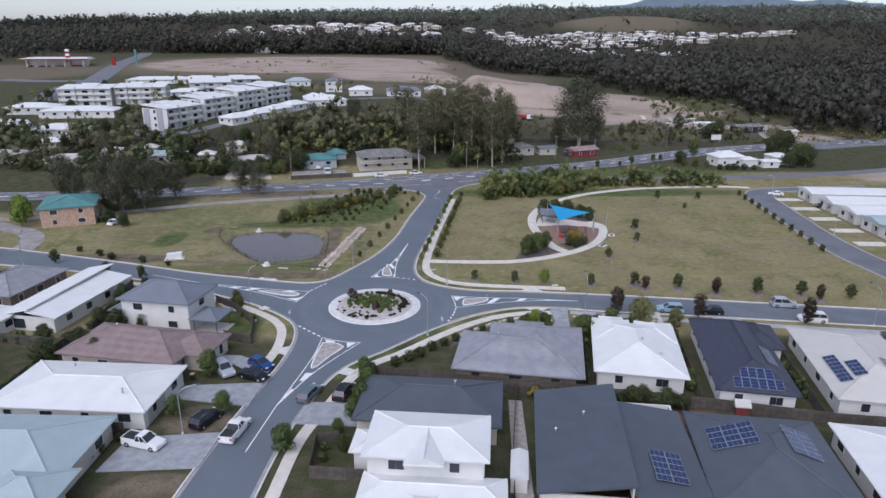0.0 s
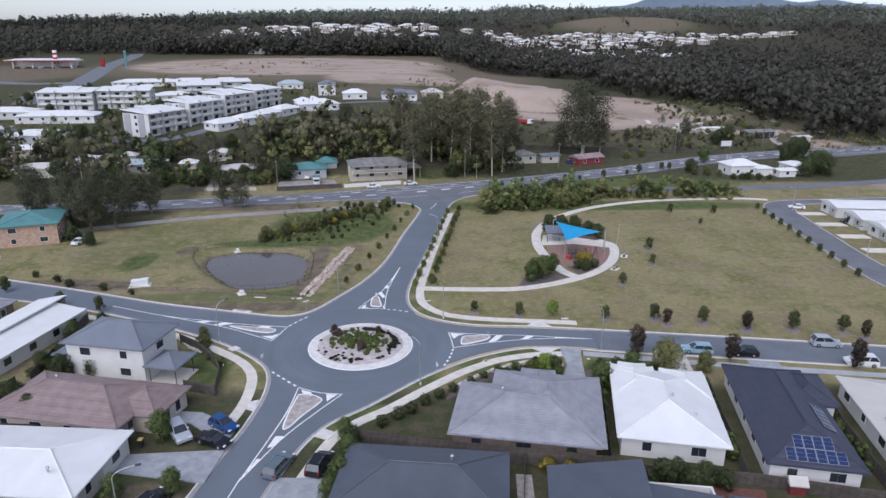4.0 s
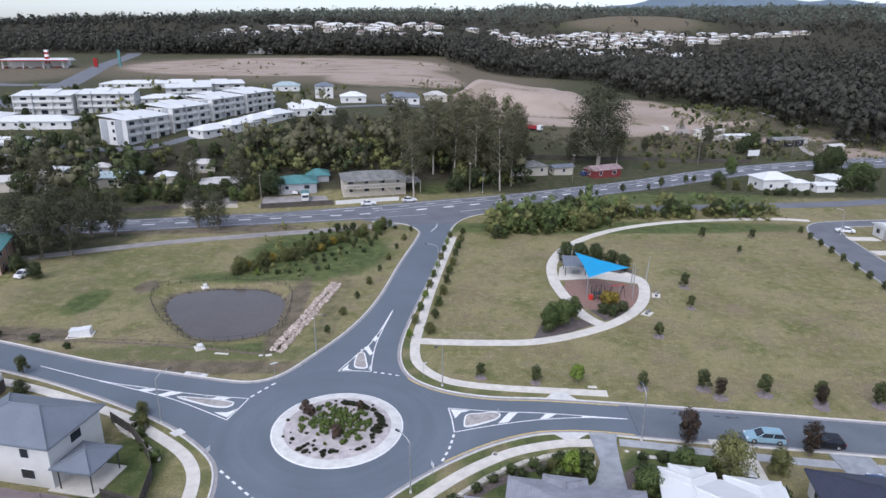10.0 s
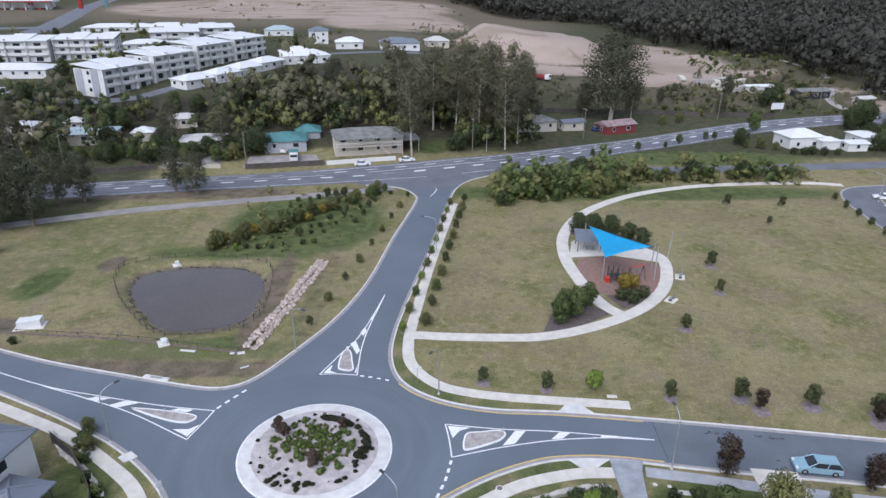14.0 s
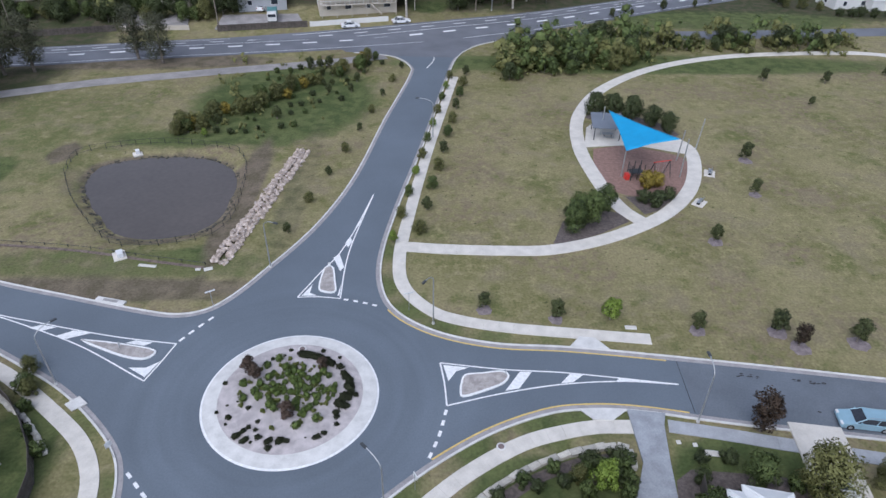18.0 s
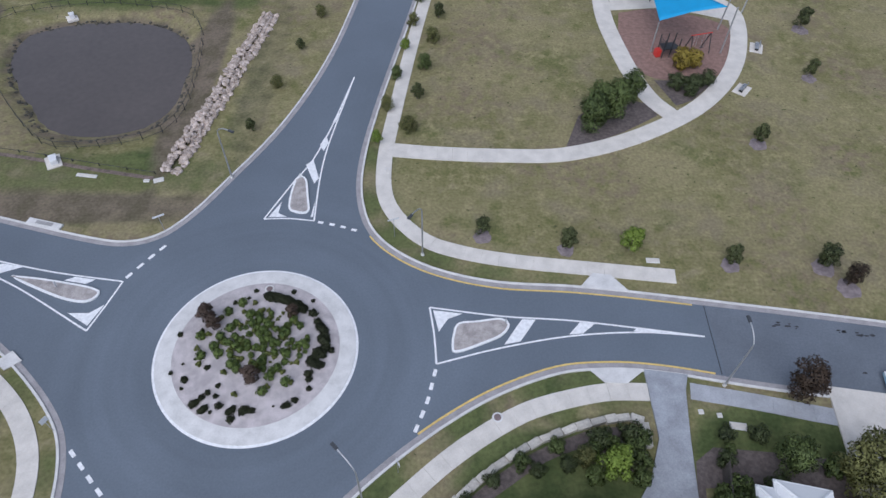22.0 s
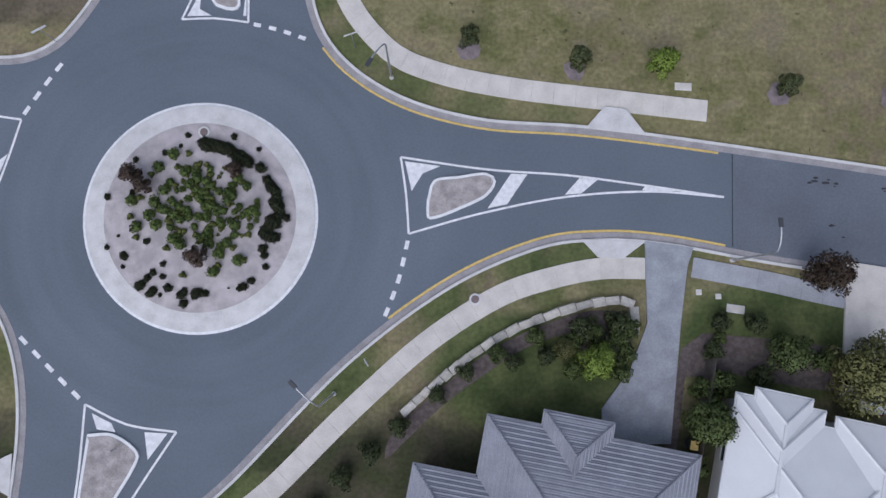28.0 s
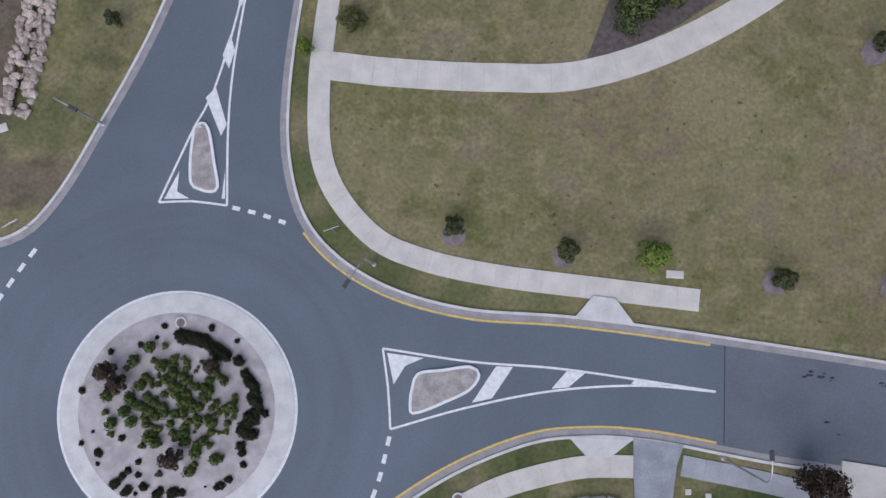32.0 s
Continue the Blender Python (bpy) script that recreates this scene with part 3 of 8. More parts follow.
# ---- roads ----
KERB_NE = spline([(28, 111.6), (22.4, 107), (18.4, 99.5), (15.8, 85), (11.8, 57), (8.1, 34), (6.8, 23), (7.2, 16.5), (9.2, 12), (13.7, 8.6), (20, 6.7), (28, 6.1), (38.8, 4.7), (60, 1.5), (100, -5), (180, -18)], 0.8)
KERB_SE = spline([(180, -25.3), (100, -12), (60, -5.5), (42.7, -3), (33.7, -1.4), (28.5, -1.1), (23.9, -1.8), (17.5, -4.7), (10.3, -10.1), (2.6, -18), (-2.6, -22.8), (-5.8, -30), (-8.5, -43), (-11, -70), (-18, -130)], 0.8)
KERB_SW = spline([(-26, -130), (-19, -70), (-16.3, -46), (-13.8, -31), (-12.2, -23), (-11.5, -15), (-12.4, -9), (-15, -4.8), (-21.1, 0.6), (-28, 4.8), (-36, 9), (-47.6, 14.2), (-65, 20), (-100, 29), (-170, 50)], 0.8)
KERB_NW = spline([(-170, 61), (-100, 39), (-80, 32.6), (-59, 25.2), (-40.4, 18), (-27, 14.1), (-18, 11.7), (-14.2, 11.2), (-11.4, 12.0), (-9.2, 14.1), (-6.5, 18.7), (-1.5, 29.5), (2.3, 43.5), (5.5, 65), (9.2, 87), (8.9, 94), (4.6, 100.2), (-4, 102.6)], 0.8)
NORTH_ROAD = spline([(-260, 92), (-160, 90), (-86, 96), (-50, 102.8), (-10, 110.5), (20, 118.5), (45, 128), (82, 149), (130, 172), (180, 186), (260, 200), (420, 215)], 3)


def build_roads():
    def rd(name, label):
        return thing(name, Matrix.Identity(4), label, "road", kind="structure")
    main = rd("road", "smooth blue-grey asphalt streets meeting at a roundabout")
    outline = np.concatenate([KERB_NE, KERB_SE, KERB_SW, KERB_NW])
    sheet("asphalt", outline, 0.03, ASPHALT, main)
    n = rd("road_north", "busy grey asphalt through road with dashed white lines")
    for a, b in ((6.2, 3.0), (3.0, 0.0), (0.0, -3.4), (-3.4, -6.8)):
        strip("asphalt", NORTH_ROAD, a, b, 0.06, ASPHALT_OLD, n)
    for a in (5.2, -5.4, 1.7):
        strip("edge_line", NORTH_ROAD, a, a - 0.16, 0.085, PAINT, n)
    sheet("asphalt", [(-6, 102.6), (4.6, 100.0), (18.4, 99.2), (22.4, 106.8), (28.4, 111.4), (33, 118.2), (14, 112.6), (-9, 106.4)], 0.05, ASPHALT_OLD, n)
    c = rd("road_cul_de_sac", "pale grey asphalt cul-de-sac beside the park")
    side = spline([(108, -11), (103.5, 20), (103.6, 35), (107, 60), (110, 80), (112, 90), (117, 98.5), (127, 102), (160, 105)])
    other = spline([(160, 99), (130, 97), (122.5, 93.5), (118.8, 84), (114.5, 60), (111.5, 40), (111.5, 20), (116, -12)])
    sheet("asphalt", np.concatenate([side, other]), 0.034, ASPHALT_OLD, c)
    for k in (side, other):
        strip("kerb", k, 0.5, 0.0, 0.13, KERB, c, thick=0.3)
    t = rd("road_track", "grey gravelled access track along the park")
    strip("asphalt", spline([(-110, 62), (-85, 68), (-65, 77), (-52, 82.5), (-31, 89), (-10, 95), (3, 100)]), 2.0, -2.0, 0.04, TRACK, t)
    strip("asphalt", spline([(-110, 60), (-92, 50), (-86, 42), (-84, 34)]), 2.6, -2.6, 0.05, TRACK, t)
    strip("asphalt", spline([(-235, 190), (-180, 196), (-140, 186), (-118, 176), (-96, 178), (-84, 196), (-66, 228), (-48, 262), (-20, 276), (14, 284)], 3), 3.0, -3.0, 0.06, ASPHALT_OLD, t)
    strip("asphalt", spline([(-200, 262), (-222, 320), (-228, 371), (-250, 439), (-290, 560), (-335, 734)], 5), 8.0, -8.0, 0.08, ASPHALT_OLD, t)
    strip("asphalt", spline([(-300, 385), (-262, 372), (-228, 380)], 4), 9.0, -6.0, 0.1, ASPHALT_OLD, t)
    strip("asphalt", spline([(168, 181), (190, 183), (215, 190), (250, 194), (330, 192)], 3), 5, -5, 0.044, ASPHALT_OLD, t)
    strip("asphalt", spline([(24, 116), (45, 115), (75, 117), (110, 120), (150, 125), (200, 140), (232, 170)]), 3.2, -3.2, 0.042, ASPHALT_OLD, t)
    u = rd("road_dirt_track", "pale winding dirt track over the rough mounds")
    for pts in ([(192, 345), (197, 315), (196, 290), (203, 268), (196, 242), (214, 229)], [(196, 242), (182, 222), (176, 205), (178, 192)]):
        strip("track", spline(pts, 3), 1.8, -1.8, 0.08, ISLE, u)
    e0, e1 = KERB_NE[KERB_NE[:, 0] > 38.7], KERB_SE[KERB_SE[:, 0] > 38.5]
    e0, e1 = e0[e0[:, 1] < 12], e1
    sheet("asphalt", np.concatenate([e0, e1]), 0.036, ASPHALT_EAST, main, label="slightly darker, stained asphalt beyond a seam")
    sheet("seam", [(38.6, 4.7), (38.66, 4.7), (38.41, -2.1), (38.35, -2.1)], 0.042, STAIN, main)
    rng = np.random.default_rng(17)
    for i in range(22):
        x, y, s = rng.uniform(44, 53), 0, rng.uniform(0.08, 0.3)
        y = 3.35 - (x - 40) * 0.13 + rng.normal(0, 0.16) if i < 17 else rng.uniform(-2, 0.4) - (x - 40) * 0.13
        sheet("stain", [(x + s * rng.uniform(0.7, 1.6) * math.cos(a), y + 0.5 * s * rng.uniform(0.6, 1.3) * math.sin(a)) for a in np.linspace(0, 5.6, 8)], 0.043, STAIN, main)
    for k in (KERB_NE, KERB_SE, KERB_SW, KERB_NW):
        strip("kerb", k, 0.66, 0.46, 0.14, APRON, main, thick=0.3)
        strip("channel", k, 0.455, 0.0, 0.05, CHANNEL, main, thick=0.1)
    return main


ROAD = build_roads()


def dashes(name, line, first, long, gap, wide, count, material, parent, z=0.05, side=0.0):
    """Painted dashes along a polyline, each of them a piece."""
    seg = np.r_[0, np.cumsum(np.linalg.norm(np.diff(line, axis=0), axis=1))]
    for i in range(count):
        a = first + i * (long + gap)
        s = np.linspace(a, a + long, 4)
        if s[-1] > seg[-1]:
            break
        p = np.stack([np.interp(s, seg, line[:, 0]), np.interp(s, seg, line[:, 1])], 1)
        strip(name, p, side + wide / 2, side - wide / 2, z, material, parent)


def markings():
    m = thing("road_marking", Matrix.Identity(4), "white painted lines and give-way dashes on the asphalt", "road marking", kind="structure")
    w = 0.16
    z = 0.048

    coat = itertools.cycle((0.0, 0.004, 0.008))

    def line(*pts, wide=w):
        strip("line", spline(pts, 1.0), wide / 2, -wide / 2, z + next(coat), PAINT, m)

    def patch(*pts):
        sheet("patch", pts, z + 0.012, PAINT, m)
    # east splitter
    line((14.4, 4.4), (20.7, 3.5), (26.4, 3.1), (31.8, 2.4), (37.9, 1.5))
    line((37.9, 1.5), (32.6, 1.9), (26.4, 1.5), (20.3, 0.3), (15.0, -1.2))
    line((14.4, 4.4), (14.8, 1.7), (15.0, -1.2))
    patch((14.7, 4.1), (17.3, 3.75), (16.0, 3.2), (15.2, 1.9))
    patch((22.4, 3.2), (23.6, 3.15), (22.1, 0.95), (20.7, 0.65))
    patch((27.4, 2.9), (28.7, 2.75), (27.5, 1.75), (26.3, 1.65))
    patch((32.2, 2.3), (34.4, 1.95), (33.4, 1.9), (31.9, 2.0))
    # north splitter
    line((-1.8, 14.7), (0.6, 20.3), (1.8, 22.8), (3.3, 28.5), (5.1, 38.2))
    line((3.1, 14.5), (3.0, 20), (3.2, 24.5), (3.9, 30), (5.1, 38.2))
    line((-1.8, 14.7), (0.6, 14.8), (3.1, 14.5))
    patch((-1.4, 14.95), (0.4, 15.0), (-0.5, 15.5), (-0.4, 17.0))
    patch((1.3, 22.4), (2.0, 23.2), (2.9, 20.4), (2.5, 19.6))
    patch((2.4, 25.6), (2.9, 27.2), (3.3, 26.0), (2.9, 24.6))
    patch((3.4, 29.6), (3.8, 31.4), (4.0, 31.2), (3.7, 29.4))
    patch((2.7, 15.0), (2.9, 17.2), (2.95, 15.0))
    # west splitter
    line((-13.1, 7.1), (-20, 8.2), (-28.4, 10.2), (-36, 12.3), (-47, 16.8))
    line((-14.6, 1.9), (-22.6, 6.6), (-29.4, 9.6), (-36, 12.2))
    line((-13.1, 7.1), (-13.8, 4.5), (-14.6, 1.9))
    patch((-14.7, 2.4), (-13.9, 4.6), (-15.0, 3.7), (-16.8, 3.7))
    patch((-28.4, 10.0), (-26.6, 9.6), (-28.0, 9.0), (-29.6, 9.5))
    patch((-24.6, 9.1), (-22.6, 8.7), (-24.8, 7.8), (-26.2, 8.2))
    patch((-17.5, 7.6), (-15.6, 7.3), (-16.3, 6.8), (-18.4, 7.2))
    # south splitter
    line((-7.5, -13.2), (-4.5, -14.6), (-1.1, -15.1))
    line((-7.5, -13.2), (-7.8, -18.7), (-8.6, -24), (-10.4, -33.5))
    line((-1.1, -15.1), (-4.2, -20), (-7.3, -25.6), (-10.4, -33.5))
    line((-10.4, -33), (-12, -44), wide=0.14)
    patch((-7.0, -13.8), (-5.6, -14.5), (-5.3, -15.1), (-6.6, -14.9))
    patch((-1.7, -15.2), (-3.3, -15.1), (-3.0, -17.0))
    patch((-8.2, -25.0), (-7.0, -25.0), (-7.9, -27.2), (-8.7, -27.4))
    patch((-9.4, -29.5), (-8.9, -29.6), (-9.9, -32), (-10.1, -32))
    # give-way dashes over the four entries
    dashes("dash", spline([(15.0, -1.4), (14.3, -4.5), (13.3, -7.2)]), 0.3, 0.65, 0.6, 0.3, 5, PAINT, m, z)
    dashes("dash", spline([(3.3, 14.4), (5.5, 13.9), (8.3, 12.9)]), 0.2, 0.55, 0.6, 0.3, 5, PAINT, m, z)
    dashes("dash", spline([(-13.0, 7.4), (-11.6, 9.6), (-9.9, 12.0)]), 0.1, 0.7, 0.6, 0.3, 5, PAINT, m, z)
    dashes("dash", spline([(-7.7, -13.0), (-10.2, -10.6), (-13.0, -7.8)]), 0.3, 0.7, 0.65, 0.3, 6, PAINT, m, z)
    # yellow edge lines
    strip("yellow_line", KERB_NE[(KERB_NE[:, 1] < 13.2) & (KERB_NE[:, 0] < 38.5)], -0.02, -0.19, z, YELLOW, m)
    strip("yellow_line", KERB_SE[(KERB_SE[:, 0] > 13.3) & (KERB_SE[:, 0] < 38.5)], -0.02, -0.19, z, YELLOW, m)
    # through road
    dashes("dash", NORTH_ROAD, 60, 3.2, 5.2, 0.75, 60, PAINT, m, 0.088, -0.6)
    dashes("dash", NORTH_ROAD, 64, 3.2, 5.2, 0.3, 60, PAINT, m, 0.088, 3.4)
    line((12.2, 92), (13.8, 98), (13.0, 104), wide=0.2)


markings()


def islands():
    def isle(name, pts, label):
        o = thing(name, Matrix.Identity(4), label, "traffic island", "splitter islands")
        pts = np.array(pts, float)
        ring = spline([*pts, pts[0]], 0.4)
        sheet("kerb", ring[:-1], 0.17, ISLEKERB, o, thick=0.2)
        c = ring.mean(0)
        n = sideways(ring)[:-1]
        n *= np.sign(np.sum(n * (c - ring[:-1]), 1))[:, None]
        sheet("infill", ring[:-1] + n * 0.2, 0.176, ISLE, o)
    isle("traffic_island", [(16.3, 1.2), (16.8, 2.7), (18.6, 3.0), (20.6, 3.25), (21.3, 2.6), (20.6, 1.5), (18.8, 0.6), (17, -0.1), (16.3, 0.0)], "concrete splitter island with pale kerb and worn infill")
    isle("traffic_island", [(0.5, 20.2), (1.1, 20.6), (1.7, 20.1), (2.2, 17.6), (2.5, 15.8), (1.9, 15.4), (1.0, 15.6), (0.4, 16.1), (0.3, 18)], "narrow concrete splitter island with pale kerb")
    isle("traffic_island", [(-23.2, 7.7), (-20, 7.3), (-15.6, 6.4), (-14.7, 5.7), (-15.6, 4.8), (-18, 5.2), (-22.2, 7.0)], "long concrete splitter island with pale kerb")
    isle("traffic_island", [(-7.2, -15.2), (-5.4, -15.2), (-3.7, -16.4), (-3.9, -17.6), (-5.5, -20.4), (-6.9, -23.3), (-7.7, -23.4), (-7.7, -20), (-7.4, -17)], "wide concrete splitter island with pale kerb")
    r = thing("roundabout_island", Matrix.Identity(4), "round planted island with a broad pale concrete apron", "roundabout")

    def ring(r0, r1, z0, z1, name, m, label=""):
        k = 72
        v, f = [], []
        for i in range(k):
            a = 2 * math.pi * i / k
            for rr, z in ((r1, 0.0), (r1, z0), (r0, z1), (r0, 0.0)):
                v.append((0.1 + rr * math.cos(a), rr * math.sin(a), z))
        for i in range(k):
            j = (i + 1) % k
            for q in range(3):
                f.append((i * 4 + q, j * 4 + q, j * 4 + q + 1, i * 4 + q + 1))
        put_mesh(name, mesh_of(name, v, f, m), r, label)
    ring(8.2, 8.4, 0.06, 0.08, "edge_ring", PAINT, "white painted edge ring")
    ring(6.85, 8.2, 0.12, 0.2, "apron", APRON, "pale concrete mountable apron")
    k = 72
    v = [(0.1, 0, 0.55)]
    for rr, z in ((2.5, 0.5), (5, 0.36), (6.85, 0.2)):
        v += [(0.1 + rr * math.cos(2 * math.pi * i / k), rr * math.sin(2 * math.pi * i / k), z) for i in range(k)]
    f = [(0, 1 + i, 1 + (i + 1) % k) for i in range(k)]
    for q in range(2):
        f += [(1 + q * k + i, 1 + q * k + k + i, 1 + q * k + k + (i + 1) % k, 1 + q * k + (i + 1) % k) for i in range(k)]
    put_mesh("planting_bed", mesh_of("planting_bed", v, f, GRAVEL, True), r, "mauve gravel mulch bed")


islands()


# ---- footpaths, each slab a piece ----
def path_of(name, label, line, wide, slab=1.6, m=None):
    o = thing(name, Matrix.Identity(4), label, "footpath", "concrete footpaths", kind="structure")
    seg = np.r_[0, np.cumsum(np.linalg.norm(np.diff(line, axis=0), axis=1))]
    k = max(1, int(seg[-1] / slab))
    turned = sideways(line)
    for i in range(k):
        s = np.linspace(seg[-1] * i / k + 0.005, seg[-1] * (i + 1) / k - 0.005, 3)
        p = np.stack([np.interp(s, seg, line[:, 0]), np.interp(s, seg, line[:, 1])], 1)
        across = np.stack([np.interp(s, seg, turned[:, 0]), np.interp(s, seg, turned[:, 1])], 1)
        strip("slab", p, wide / 2, -wide / 2, 0.07 + 0.003 * math.sin(i * 2.1), m or CONCRETE, o, thick=0.12, across=across)
    return o


def paths():
    path_of("pavement_park_edge", "pale concrete footpath curving along the park verge",
            spline([(18, 87), (12.9, 53), (10.2, 31), (9.5, 22.5), (10.2, 16.8), (13.4, 12.5), (17.2, 10.7), (22.4, 9.6), (29, 8.8), (36.9, 7.9)], 0.8), 1.6)
    path_of("pavement_park", "pale concrete path sweeping round the playground",
            spline([(10.2, 24.9), (15, 24.4), (22.1, 24.1), (29, 24.4), (37, 27.3), (45.2, 32.6), (51, 39.3), (54.4, 46.7), (55.8, 54), (53.5, 58.5)], 0.8), 2.15)
    path_of("pavement_park_loop", "pale concrete path looping round the playground to the far lawn",
            spline([(42, 31.2), (39.9, 35), (38.4, 43), (37.8, 55), (40.3, 68), (47.8, 81.5), (62, 94), (81.7, 102), (108, 104.8), (119, 103)], 1.0), 2.3, 1.8)
    path_of("pavement_south_east", "pale concrete footpath along the curved verge",
            spline([(32.0, -3.7), (28.8, -3.7), (25.6, -4.3), (22.3, -5.3), (19.3, -6.9), (16.1, -9.1), (13.1, -11.7), (9.8, -14.8), (5.9, -18.7), (-0.3, -24.5), (-3.6, -34), (-6, -42), (-7, -52), (-9, -80)], 0.8), 1.55)
    path_of("pavement_south_road", "grey concrete footpath before the houses",
            spline([(35.4, -3.6), (40.6, -4.6), (46.6, -5.9), (60, -8.4), (100, -15)], 1.2), 1.45, 1.6, GREYPATH)
    path_of("pavement_west", "pale concrete footpath behind a grass verge",
            spline([(-60, 15.4), (-45, 10.5), (-31.5, 4.4), (-26.6, 1.6), (-21.6, -2), (-17.6, -5.4), (-15.2, -9), (-14.3, -13), (-14.2, -18), (-15.2, -24.5)], 0.8), 1.5)
    o = thing("kerb_ramp", Matrix.Identity(4), "splayed concrete kerb ramps", "kerb ramp", kind="structure")
    for pts in ([(28.0, 6.7), (32.3, 6.1), (30.9, 8.0), (29.3, 8.2)], [(27.4, -1.6), (32, -1.8), (30.4, -3.0), (28.6, -2.9)],
                [(-12.3, -16.5), (-13.4, -17), (-13.4, -18.8), (-12.3, -19.4)], [(-2.3, -23.6), (-3.6, -25.2), (-1.6, -26), (-0.6, -24.6)],
                [(-19.9, -0.1), (-20.9, -1.1), (-19.9, -1.9), (-18.8, -1.0)]):
        sheet("ramp", pts, 0.172, APRON, o, thick=0.1)
    def drv(pts, label, m=DRIVE):
        o = thing("driveway", Matrix.Identity(4), label, "driveway", "house driveways", kind="structure")
        sheet("driveway_slab", pts, 0.168, m, o, thick=0.2)
    drv([(32.0, -1.72), (32, -7.6), (30.7, -10.8), (28.6, -13.6), (28.6, -16), (33.4, -16), (34.4, -7.6), (35.0, -3.6), (35.5, -2.2)], "worn grey concrete driveway beside the garden")
    drv([(46.6, -3.2), (45.6, -13), (50, -13.6), (51.3, -3.9)], "pale concrete driveway", CONCRETE)
    drv([(-27, -41), (-15.8, -40), (-16.6, -47), (-28, -47.5)], "wide grey concrete driveway before the pale blue roof")
    drv([(-25, -28.5), (-13.6, -27.8), (-14.2, -34), (-25, -31.8)], "grey concrete driveway before the white roof")
    drv([(-24, -21.5), (-19.8, -22), (-14.0, -26.5), (-13.4, -23), (-19, -19.5), (-23.8, -19)], "grey concrete driveway before the brown roof")
    drv([(-6.2, -33.2), (-7.3, -38.2), (1.0, -39), (1.0, -33.4)], "grey concrete driveway crossing the footpath")
    drv([(60, -6.4), (60, -16), (64, -16.5), (64.6, -7.2)], "grey concrete driveway")
    drv([(-39, 116.2), (-18, 119.4), (-20.5, 125.6), (-39, 124.4)], "grey gravelled yard before the teal-roofed house", TRACK)
    drv([(-62, 116.6), (-46, 117.4), (-47, 124.5), (-62, 123.8)], "grey gravelled yard behind the cream fence", TRACK)
    for yy in (35, 47, 59, 71, 83):
        x = 113 + (yy - 35) * 0.115
        drv([(x, yy), (x + 7.5, yy - 0.4), (x + 7.5, yy + 2.8), (x + 0.4, yy + 3.2)], "pale concrete driveway to a townhouse", CONCRETE)


paths()


# ---- houses ----
def hip_roof(x0, x1, y0, y1, z, rise, gable=False, inset=None, thick=0.16):
    """A hipped or gabled roof over a rectangle, with a fascia; the ridge runs along the longer side."""
    bm = bmesh.new()
    lx, ly = x1 - x0, y1 - y0
    if lx >= ly:
        i = 0 if gable else (inset if inset is not None else ly / 2)
        r = [(x0 + i, (y0 + y1) / 2), (x1 - i, (y0 + y1) / 2)]
    else:
        i = 0 if gable else (inset if inset is not None else lx / 2)
        r = [((x0 + x1) / 2, y0 + i), ((x0 + x1) / 2, y1 - i)]
    c = [(x0, y0), (x1, y0), (x1, y1), (x0, y1)]
    lo = [bm.verts.new((*p, z - thick)) for p in c]
    up = [bm.verts.new((*p, z)) for p in c]
    rd = [bm.verts.new((*p, z + rise)) for p in r]
    for k in range(4):
        bm.faces.new((lo[k], lo[(k + 1) % 4], up[(k + 1) % 4], up[k]))
    bm.faces.new(lo[::-1])
    if lx >= ly:
        bm.faces.new((up[0], up[1], rd[1], rd[0]))
        bm.faces.new((up[1], up[2], rd[1]))
        bm.faces.new((up[2], up[3], rd[0], rd[1]))
        bm.faces.new((up[3], up[0], rd[0]))
    else:
        bm.faces.new((up[0], up[1], rd[0]))
        bm.faces.new((up[1], up[2], rd[1], rd[0]))
        bm.faces.new((up[2], up[3], rd[1]))
        bm.faces.new((up[3], up[0], rd[0], rd[1]))
    return bm, [Vector((*p, z + rise)) for p in r], [Vector((*p, z)) for p in c], lx >= ly


def skillion(x0, x1, y0, y1, z00, z10, z11, z01, thick=0.22):
    """A single sloping plane with the given corner heights."""
    bm = bmesh.new()
    p = [(x0, y0, z00), (x1, y0, z10), (x1, y1, z11), (x0, y1, z01)]
    lo = [bm.verts.new((a, b, c - thick)) for a, b, c in p]
    up = [bm.verts.new(q) for q in p]
    for k in range(4):
        bm.faces.new((lo[k], lo[(k + 1) % 4], up[(k + 1) % 4], up[k]))
    bm.faces.new(lo[::-1])
    bm.faces.new(up)
    return bm


def tile_courses(bm, faces, pitch=0.33, proud=0.035):
    """Overlapping rows of tiles on each roof plane (low left, low right, high right, high left)."""
    for a, b, c, d in faces:
        nrm = (b - a).cross(d - a if (d - a).length > 1e-6 else c - a).normalized()
        k = max(1, int(((c + d) / 2 - (a + b) / 2).length / pitch))
        for i in range(k):
            f, g = i / k, (i + 1) / k * 0.999
            lo, hi = (a.lerp(d, f), b.lerp(c, f)), (a.lerp(d, g), b.lerp(c, g))
            v = [bm.verts.new(q) for q in (lo[0] + nrm * proud, lo[1] + nrm * proud, hi[1] + nrm * 0.008, hi[0] + nrm * 0.008, lo[0], lo[1])]
            bm.faces.new(v[:4])
            bm.faces.new((v[4], v[5], v[1], v[0]))


